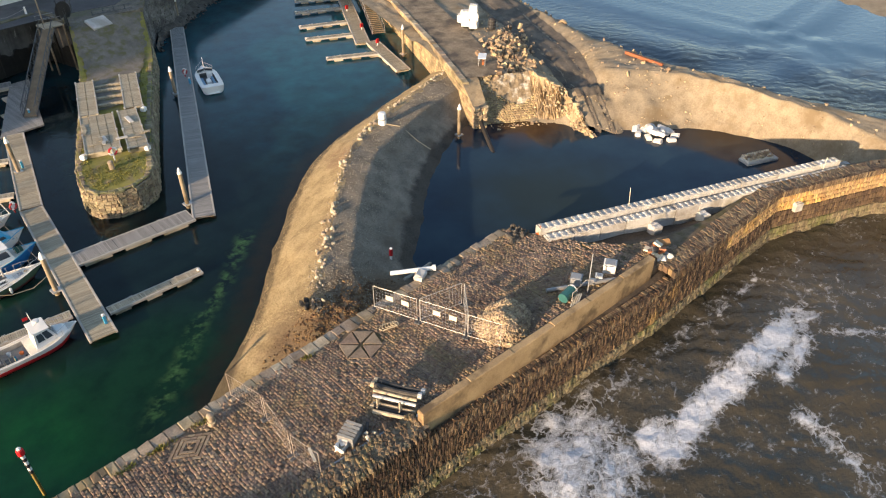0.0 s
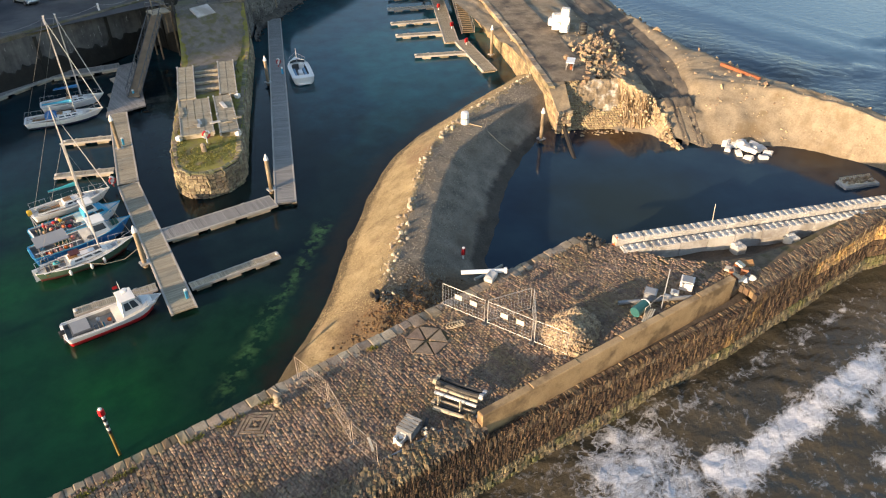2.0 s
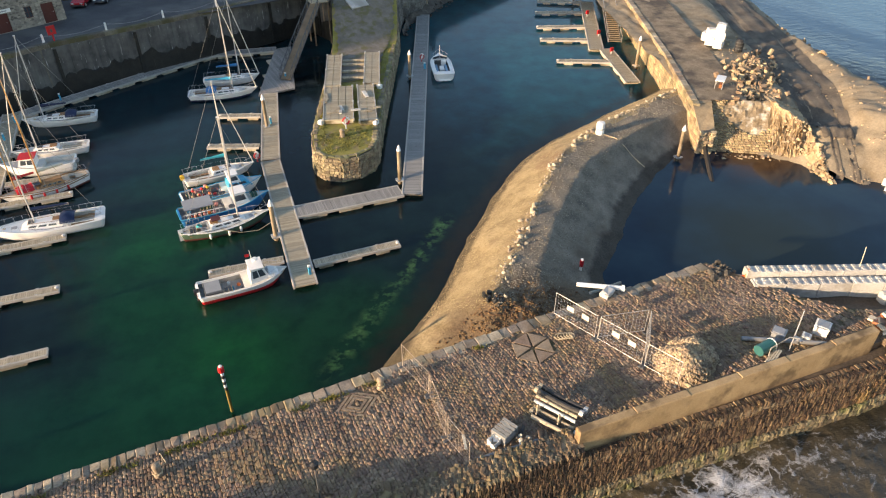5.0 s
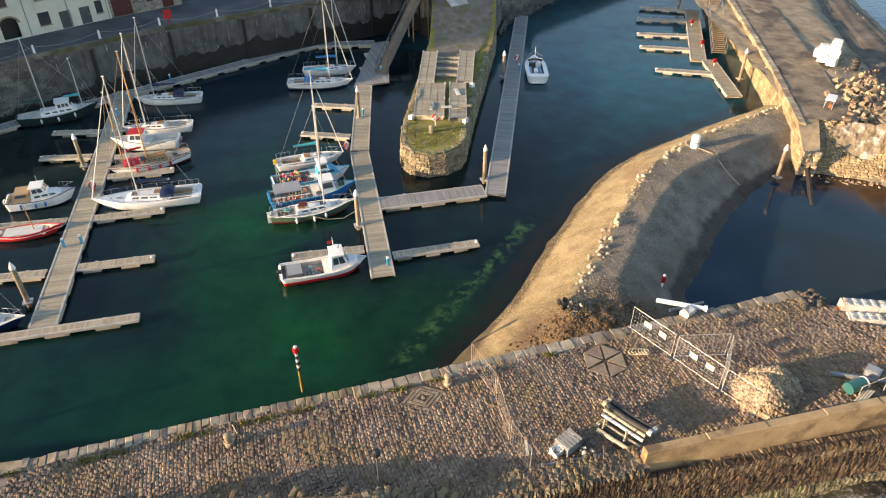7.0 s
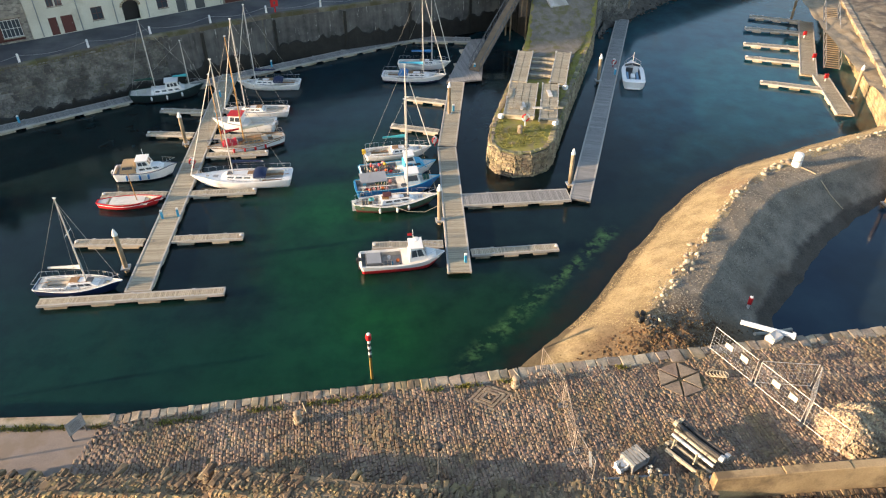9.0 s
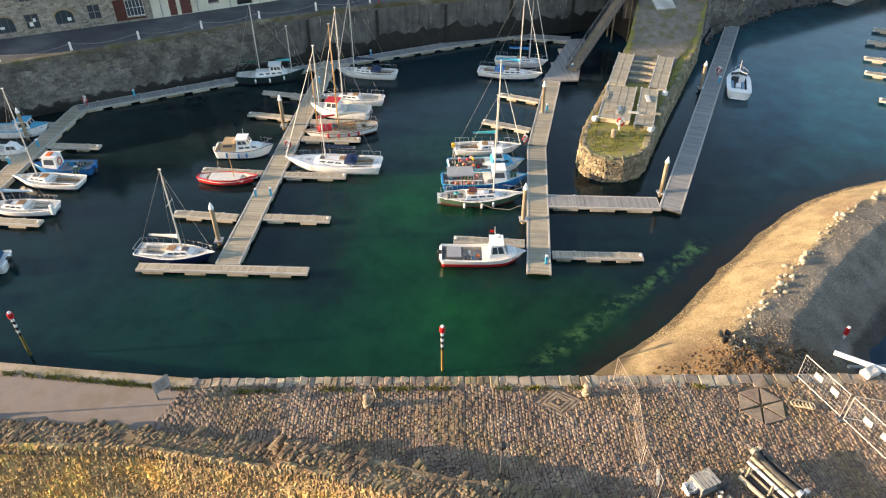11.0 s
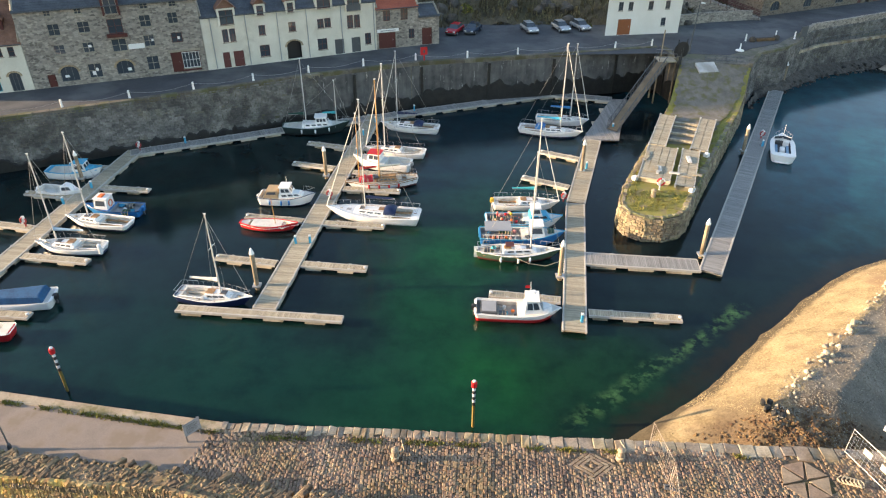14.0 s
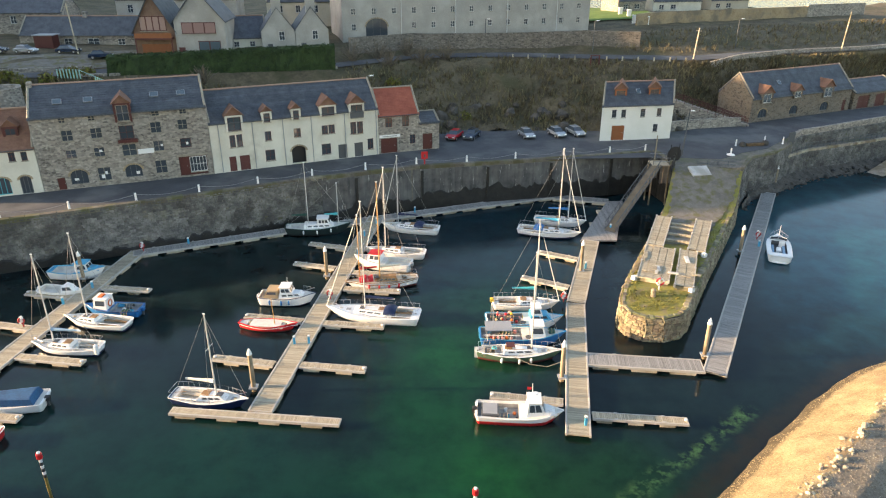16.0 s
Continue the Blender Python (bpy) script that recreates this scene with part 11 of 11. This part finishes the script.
# ---- single stones of the pier, sea wall and jetty ----
rs = random.Random(31)
setts = thing("paving_setts", pose(0, 0, 0), "rows of worn brown stone setts across the pier", "setts", kind="structure")
tmpl = [stone_mesh("sett", 200 + i, M["cobble"], 0.25, 0.36, 0.15, 0.09) for i in range(8)]
joined = []
x = -14.8
while x < 56.0:
    pitch = rs.uniform(0.165, 0.225)
    y0, y1 = line_y(PAR_IN, x) + 0.12, (line_y(PIER_N, x) - 0.7 if x < 37.4 else 27.2 - (x - 37.4) * 1.55)
    if x > 38:
        y1 = min(y1, line_y(PIER_E, max(x, 38.6)) - 0.2)
    y = y0 + rs.uniform(0, 0.3)
    while y < y1:
        L = rs.uniform(0.22, 0.38)
        wob = 0.12 * math.sin(y * 0.7 + x * 0.13) + max(0.0, -7 - x) * 0.05 * (y - 27)
        skip = (x - 20.6) ** 2 + (y - 25.85) ** 2 < 2.0 or (abs(x - 8.65) / 1.5 + abs(y - 26.95) / 1.2 < 1.0 and abs(x - 8.65) / 1.5 + abs(y - 26.95) / 1.2 > 0.35) or rs.random() < 0.004 or (38 < x < 44 and rs.random() < 0.18)
        if not skip:
            z = PIER_Z - 0.12 + rs.uniform(-0.03, 0.03) + 0.03 * fbm(x, y, 3.0, 2)
            m = pose(x + wob, y + L / 2, z, rs.uniform(-3, 3), rs.uniform(-6, 6), rs.uniform(-3, 3))
            if 0.0 < x < 2.8 and y > y1 - 6:
                shared("sett", tmpl[rs.randrange(8)], setts, m @ Matrix.Diagonal((pitch / 0.27, L / 0.38, 1.1, 1)))
            else:
                joined.append((m @ pose(0, 0, 0, rs.uniform(-3, 3), rs.uniform(-5, 5), rs.uniform(-5, 5)), pitch * rs.uniform(0.84, 0.98), L * rs.uniform(0.9, 1.0), 0.13 + rs.uniform(-0.01, 0.025)))
        y += L
    x += pitch
many("sett_field", joined, M["cobbles"], setts, 5, 0.085, 0.27)

coping = thing("coping", pose(0, 0, 0), "large pale coping stones along the pier edge", "coping", kind="structure")
edge = [(-13.6, 30.25)] + [p for p in PIER_N if p[0] > -13]
tot = length(edge)
s = 0.0
while s < tot - 0.6:
    L = rs.uniform(0.35, 0.6) if s < 19 else rs.uniform(0.42, 0.95)
    p, a = along(edge, s + L / 2)
    w = rs.uniform(0.45, 0.8) if p.x < 5 else rs.uniform(0.62, 1.02)
    if rs.random() > 0.015:
        bm = box(B(), -L / 2 + 0.008, L / 2 - 0.008, -w, 0.04, -0.5, 0.02, None, 0.05)
        for v in bm.verts:
            v.co += Vector((rs.uniform(-0.025, 0.025), rs.uniform(-0.09, 0.07), rs.uniform(-0.03, 0.04)))
        part("coping_stone", bm, M["coping"], coping, m=pose(p.x, p.y, PIER_Z + rs.uniform(-0.02, 0.03), rs.uniform(-1.5, 1.5), 0, math.degrees(a) + rs.uniform(-1.5, 1.5)))
    s += L
# weathered masonry face and top of the sea wall
sea = thing("sea_wall_stones", pose(0, 0, 0), "upright weathered stones facing the sea wall, ochre with lichen", "sea wall", kind="structure")
tot = length(PAR_OUT)
faces, ochre, foot_stones = [], [], []
one = [stone_mesh("wall_stone", 300 + i, M["seastone"], 0.34, 0.62, 0.42, 0.12) for i in range(8)]
z = -0.6
singles = 0


def p_at(s):
    return along(PAR_OUT, s)[0].x


while z < 6.0:
    h = rs.uniform(0.42, 0.62) if z > 0.3 else 0.45
    s = rs.uniform(0, 0.3)
    while s < tot:
        w = (rs.uniform(0.11, 0.21) if p_at(s) > 9 else rs.uniform(0.12, 0.25)) if z > 0.3 else rs.uniform(0.2, 0.5)
        p, a = along(PAR_OUT, s)
        top = head_z(p.x) if p.x < 18.3 else (3.8 if p.x < 41 else 4.6)
        if z + h * 0.6 < top and p.x > -55:
            n = Vector((math.sin(a), -math.cos(a)))
            batter = 0.10 * (4.5 - z) / 4.5 + (0.14 if z < 0.4 else 0.0)
            q = p + n * (batter - 0.22)
            m = pose(q.x, q.y, z + h / 2, 90 + rs.uniform(-3, 3), 0, math.degrees(a) + rs.uniform(-4, 4))
            dep = 0.30 + rs.choice([0, 0, 0.01, 0.025, 0.05])
            if 20.0 < p.x < 27.0 and singles < 300 and 0.4 < z:
                shared("wall_stone", one[rs.randrange(8)], sea, m @ Matrix.Diagonal((w / 0.34, h / 0.66, dep / 0.42, 1)))
                singles += 1
            elif p.x < 9 and z > 0.3:
                k = rs.choice([1, 2, 2, 3])
                for e in range(k):
                    zz = z + h * (e + 0.5) / k
                    q = p + n * (0.10 * (4.5 - zz) / 4.5 + 0.55 * max(0.0, 4.6 - zz) / 4.6 - 0.22)
                    ochre.append((pose(q.x, q.y, zz, 76 + rs.uniform(-9, 9), rs.uniform(-8, 8), math.degrees(a) + rs.uniform(-10, 8)), w * 1.12, h / k * 1.06, 0.30 + rs.uniform(-0.06, 0.035)))
            elif z < 0.75 and p.x >= 9:
                foot_stones.append((m, w * 0.95, h * 0.97, dep))
            elif p.x > 49 and 2.0 < z < 4.0:
                ochre.append((m, w * 0.96, h * 0.95, dep))
            else:
                faces.append((m, w * 0.9, h * 0.95, dep))
        s += w
    z += h
many("wall_face", faces, M["seastones"], sea, 8, 0.09, 0.16)
many("ochre_face", ochre, M["seaochre"], sea, 18, 0.13, 0.28)
many("foot_course", foot_stones, M["seapale"], sea, 19, 0.1, 0.2)
rows = []
s = 20.0
while p_at(s) < 9:
    p, a = along(PAR_OUT, s)
    n = Vector((math.sin(a), -math.cos(a)))
    r = []
    for k in range(15):
        zz = -0.5 + (head_z(p.x) - 0.1 + 0.5) * k / 14
        q = p + n * (0.10 * (4.5 - zz) / 4.5 + 0.55 * max(0.0, 4.6 - zz) / 4.6 - 0.015 + 0.05 * fbm(s, zz, 0.6, 3))
        r.append((q.x, q.y, zz))
    rows.append(r)
    s += 0.35
part("mortar", sheet(B(), rows), M["seamortar"], sea, "ochre lime mortar and plaster between the stones", smooth=True)


def flag(bm, s0, s1, o0, o1, skew, z, drop):
    """One flagstone laid across the wall head, between two stations and two offsets from its outer edge."""
    lo, hi = [], []
    for s, o in ((s0, o0), (s1, o0), (s1, o1), (s0, o1)):
        p, a = along(PAR_OUT, max(0.0, s + o * skew) + rs.uniform(-0.03, 0.03))
        c = p + Vector((-math.sin(a), math.cos(a))) * (o + rs.uniform(-0.03, 0.03))
        lo.append(bm.verts.new((c.x, c.y, z - drop)))
        hi.append(bm.verts.new((c.x, c.y, z + rs.uniform(-0.022, 0.022))))
    mid = sum((v.co for v in hi), Vector()) / 4
    cap = [bm.verts.new(v.co.lerp(mid, 0.10) + Vector((0, 0, 0.03))) for v in hi]
    for k in range(4):
        n = (k + 1) % 4
        bm.faces.new((lo[k], lo[n], hi[n], hi[k]))
        bm.faces.new((hi[k], hi[n], cap[n], cap[k]))
    bm.faces.new(cap)


rubble_top = []
s = 24.0
while p_at(s) < 18:
    p, a = along(PAR_OUT, s)
    wid = max(0.9, line_y(PAR_IN, p.x) - p.y)
    o = -0.1
    while o < wid:
        big = rs.random() < (0.10 if p.x < 8 else 0.05)
        w, d = (rs.uniform(0.24, 0.38), rs.uniform(0.6, 1.0)) if big else (rs.uniform(0.13, 0.27), rs.uniform(0.2, 0.42))
        q, b = along(PAR_OUT, max(0.0, s + rs.gauss(0, 0.06) + 0.3 * o))
        c = q + Vector((-math.sin(b), math.cos(b))) * (o + d / 2)
        drop = 0.5 * max(0.0, o / wid - 0.55) if -6.9 < p.x < 7 else 0.0
        z = head_z(c.x) - 0.36 - drop + rs.uniform(-0.025, 0.025) + 0.06 * fbm(c.x, c.y, 1.5, 3)
        rubble_top.append((pose(c.x, c.y, z, rs.uniform(-4, 4), rs.uniform(-4, 4), math.degrees(b) - 25 + rs.uniform(-18, 18)), w, d, rs.uniform(0.29, 0.34)))
        o += d * 0.94
    s += 0.19
many("wall_head", rubble_top, M["headrubble"], sea, 23, 0.09, 0.22)
bm = B()
s = 27.0
while s < tot - 2:
    p, a = along(PAR_OUT, s)
    if p.x < 17.9:
        s += 0.3
        continue
    if p.x < 41:
        wid, top, skew, step = 0.8, 3.74, 0.0, rs.uniform(0.15, 0.28)
    else:
        wid, top, skew, step = 1.75, 4.58, 0.15, rs.uniform(0.13, 0.24)
    o = -0.12
    while o < wid - 0.06:
        d = rs.uniform(0.28, 0.55)
        e = wid if wid - o - d < 0.3 else o + d
        up = rs.choice([0, 0, 0.015, 0.03]) - (0.14 * max(0.0, o) if p.x > 41 else 0.0)
        flag(bm, s + 0.01, s + step - 0.01, o + 0.01, e - 0.01, skew, top - 0.03 + up + rs.uniform(-0.025, 0.025), 0.5)
        o = e
    s += step
part("wall_top", bm, M["seatop"], sea)
tagged(sea.children[-1], kind="stuff")

# jetty masonry
jet = thing("jetty_stones", pose(0, 0, 0), "large rounded blocks of the jetty end wall", "jetty wall", kind="structure")
jt = [stone_mesh("jetty_stone", 400 + i, M["island_stone"], 0.6, 0.45, 0.4, 0.08) for i in range(8)]
path = IL[::-1] + TIP + IR
tot = length(path)
far = []
for row in range(10):
    z = -0.5 + row * 0.33
    s = rs.uniform(0, 0.4)
    while s < tot:
        w = rs.uniform(0.3, 0.62)
        p, a = along(path, s + w / 2)
        zt = jetty_z(p.y)
        if z < zt - 0.25:
            n = Vector((math.sin(a), -math.cos(a)))
            n = -n if False else n
            q = p + n * (0.02 + 0.2 * (1 - z / 2.7) * 0.6 - 0.25)
            m = pose(q.x, q.y, z + 0.17, 90 + rs.uniform(-8, 8), 0, math.degrees(a) + rs.uniform(-5, 5))
            if p.y < 62.2 and row > 1:
                shared("jetty_stone", jt[rs.randrange(8)], jet, m @ Matrix.Diagonal((w / 0.62, 0.33 / 0.45, 0.9, 1)))
            else:
                far.append((m, w * 0.97, 0.33, 0.34 + rs.choice([0, 0.04, 0.08])))
        s += w
s = 0.0
while s < tot:
    w = rs.uniform(0.45, 0.9)
    p, a = along(path, s + w / 2)
    n = Vector((-math.sin(a), math.cos(a)))
    q = p + n * 0.28
    if p.y < 86:
        far.append((pose(q.x, q.y, jetty_z(p.y) - 0.33, rs.uniform(-3, 3), rs.uniform(-3, 3), math.degrees(a)), w * 1.02, rs.uniform(0.35, 0.75), 0.33))
    s += w
many("jetty_face", far, M["island_stones"], jet, 10, 0.08, 0.2)

# rough courses and later concrete of the quay wall
qs = thing("quay_stones", pose(0, 0, 0), "courses of dark squared rubble in the quay wall", "quay wall", kind="structure")
sp, got = [], 0
qt = [stone_mesh("wall_stone", 500 + i, M["quaystone"], 1, 1, 1, 0.07) for i in range(6)]
Q = QUAY[1:] + [(34.2, 97.4)]
tot = length(Q)
for line, x0, x1, lo, hi in ((Q, -62, -16, -0.3, QUAY_Z), (CORNER, 43, 58, -0.3, QUAY_Z), (LEDGE, 55, 104, -0.3, LEDGE_Z - 0.1), ([(57.2, 109.6), (60.8, 113.4), (66, 115.8), (79, 122.4), (105, 135.2)], 55, 104, LEDGE_Z - 0.2, QUAY_Z + 0.2)):
    z = lo
    while z < hi - 0.3:
        h = rs.uniform(0.22, 0.4)
        s = rs.uniform(0, 0.5)
        while s < length(line):
            w = rs.uniform(0.3, 0.75)
            p, a = along(line, s + w / 2)
            n = Vector((math.sin(a), -math.cos(a)))
            if x0 < p.x < x1 and rs.random() > 0.02:
                q = p - n * 0.2
                m = pose(q.x, q.y, z + h / 2, 90 + rs.uniform(-3, 3), 0, math.degrees(a) + rs.uniform(-2, 2))
                if -44 < p.x < -33 and z > 1.4 and got < 300:
                    shared("wall_stone", qt[rs.randrange(6)], qs, m @ Matrix.Diagonal((w * 0.97, h * 0.96, 0.28, 1)))
                    got += 1
                else:
                    sp.append((m, w * 0.97, h * 0.96, 0.25 + rs.choice([0, 0.02, 0.03, 0.06])))
            s += w
        z += h
many("quay_face", sp, M["quaystones"], qs, 15, 0.13, 0.2)
qc = thing("quay_facing", pose(0, 0, 0), "dark streaked concrete facing of the quay in tall panels", "quay wall", kind="structure")
s = 0.0
while s < tot - 0.5:
    w = 3.3
    p, a = along(Q, s + w / 2)
    if p.x > -17:
        m = pose(p.x, p.y, 0, 0, 0, math.degrees(a))
        part("wall_panel", box(B(), -w / 2 + 0.012, w / 2 - 0.012, -0.10 - 0.02 * (int(s) % 3), 0.3, -1.0, QUAY_Z - 0.42), M["quayconc"], qc, m=m)
        if int(s / w) % 3 == 0:
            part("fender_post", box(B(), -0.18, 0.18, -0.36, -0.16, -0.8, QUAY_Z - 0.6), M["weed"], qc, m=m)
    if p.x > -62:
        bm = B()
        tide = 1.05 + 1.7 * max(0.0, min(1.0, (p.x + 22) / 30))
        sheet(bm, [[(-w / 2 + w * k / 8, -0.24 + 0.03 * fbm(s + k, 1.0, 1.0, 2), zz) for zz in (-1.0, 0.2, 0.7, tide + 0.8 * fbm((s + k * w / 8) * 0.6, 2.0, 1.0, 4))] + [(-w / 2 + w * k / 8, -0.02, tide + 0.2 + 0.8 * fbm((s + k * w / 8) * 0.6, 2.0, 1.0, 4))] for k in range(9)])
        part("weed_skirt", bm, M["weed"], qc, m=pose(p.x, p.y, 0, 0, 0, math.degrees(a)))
    s += w
cp = thing("quay_coping", pose(0, 0, 0), "long grey coping stones along the quay edge", "coping", kind="structure")
s = 0.0
while s < tot - 1:
    L = rs.uniform(1.2, 2.0)
    p, a = along(Q, s + L / 2)
    if p.x > -62:
        part("coping_stone", box(B(), -L / 2 + 0.02, L / 2 - 0.02, -0.05, 0.75, -0.45, 0.12, None, 0.04), M["quaycoping"], cp, m=pose(p.x, p.y, QUAY_Z + rs.uniform(-0.01, 0.015), 0, 0, math.degrees(a)))
    s += L

for line, z in ((CORNER, QUAY_Z), (LEDGE, LEDGE_Z + 0.04)):
    k = 0.0
    while k < length(line) - 0.6:
        L = rs.uniform(0.6, 1.3)
        p, a = along(line, k + L / 2)
        part("coping_stone", box(B(), -L / 2 + 0.015, L / 2 - 0.015, -0.08, 0.5, -0.3, 0.09, None, 0.03), M["coping" if z < 6 else "quaycoping"], cp, m=pose(p.x, p.y, z + rs.uniform(-0.01, 0.015), 0, 0, math.degrees(a)))
        k += L

# weeds rooted along the kerb and coping
wd = thing("kerb_weeds", pose(0, 0, 0), "small green and yellow weeds along the kerb", "weeds", kind="stuff")
bm = B()
for i in range(1000):
    u = rs.random()
    line = [(-34, 33.0), (-29.4, 32.2), (-21.4, 30.75), (-13.6, 29.4)] if i % 2 else [(-13, 29.1), (-3, 28.7), (5, 28.2), (18, 27.5)]
    p, a = along(line, u * length(line))
    if noise.noise(Vector((p.x * 0.6, p.y, 2.0))) < -0.05:
        continue
    for k in range(4):
        t = rs.uniform(0, 6.28)
        c = Vector((p.x + rs.gauss(0, 0.15), p.y + rs.gauss(0, 0.10), PIER_Z + 0.03))
        d = Vector((math.cos(t), math.sin(t), 0)) * 0.05
        bm.faces.new([bm.verts.new(c - d), bm.verts.new(c + d), bm.verts.new(c + Vector((rs.gauss(0, 0.1), rs.gauss(0, 0.1), rs.uniform(0.08, 0.22))))])
part("weed_layer", bm, M["gorse"], wd)
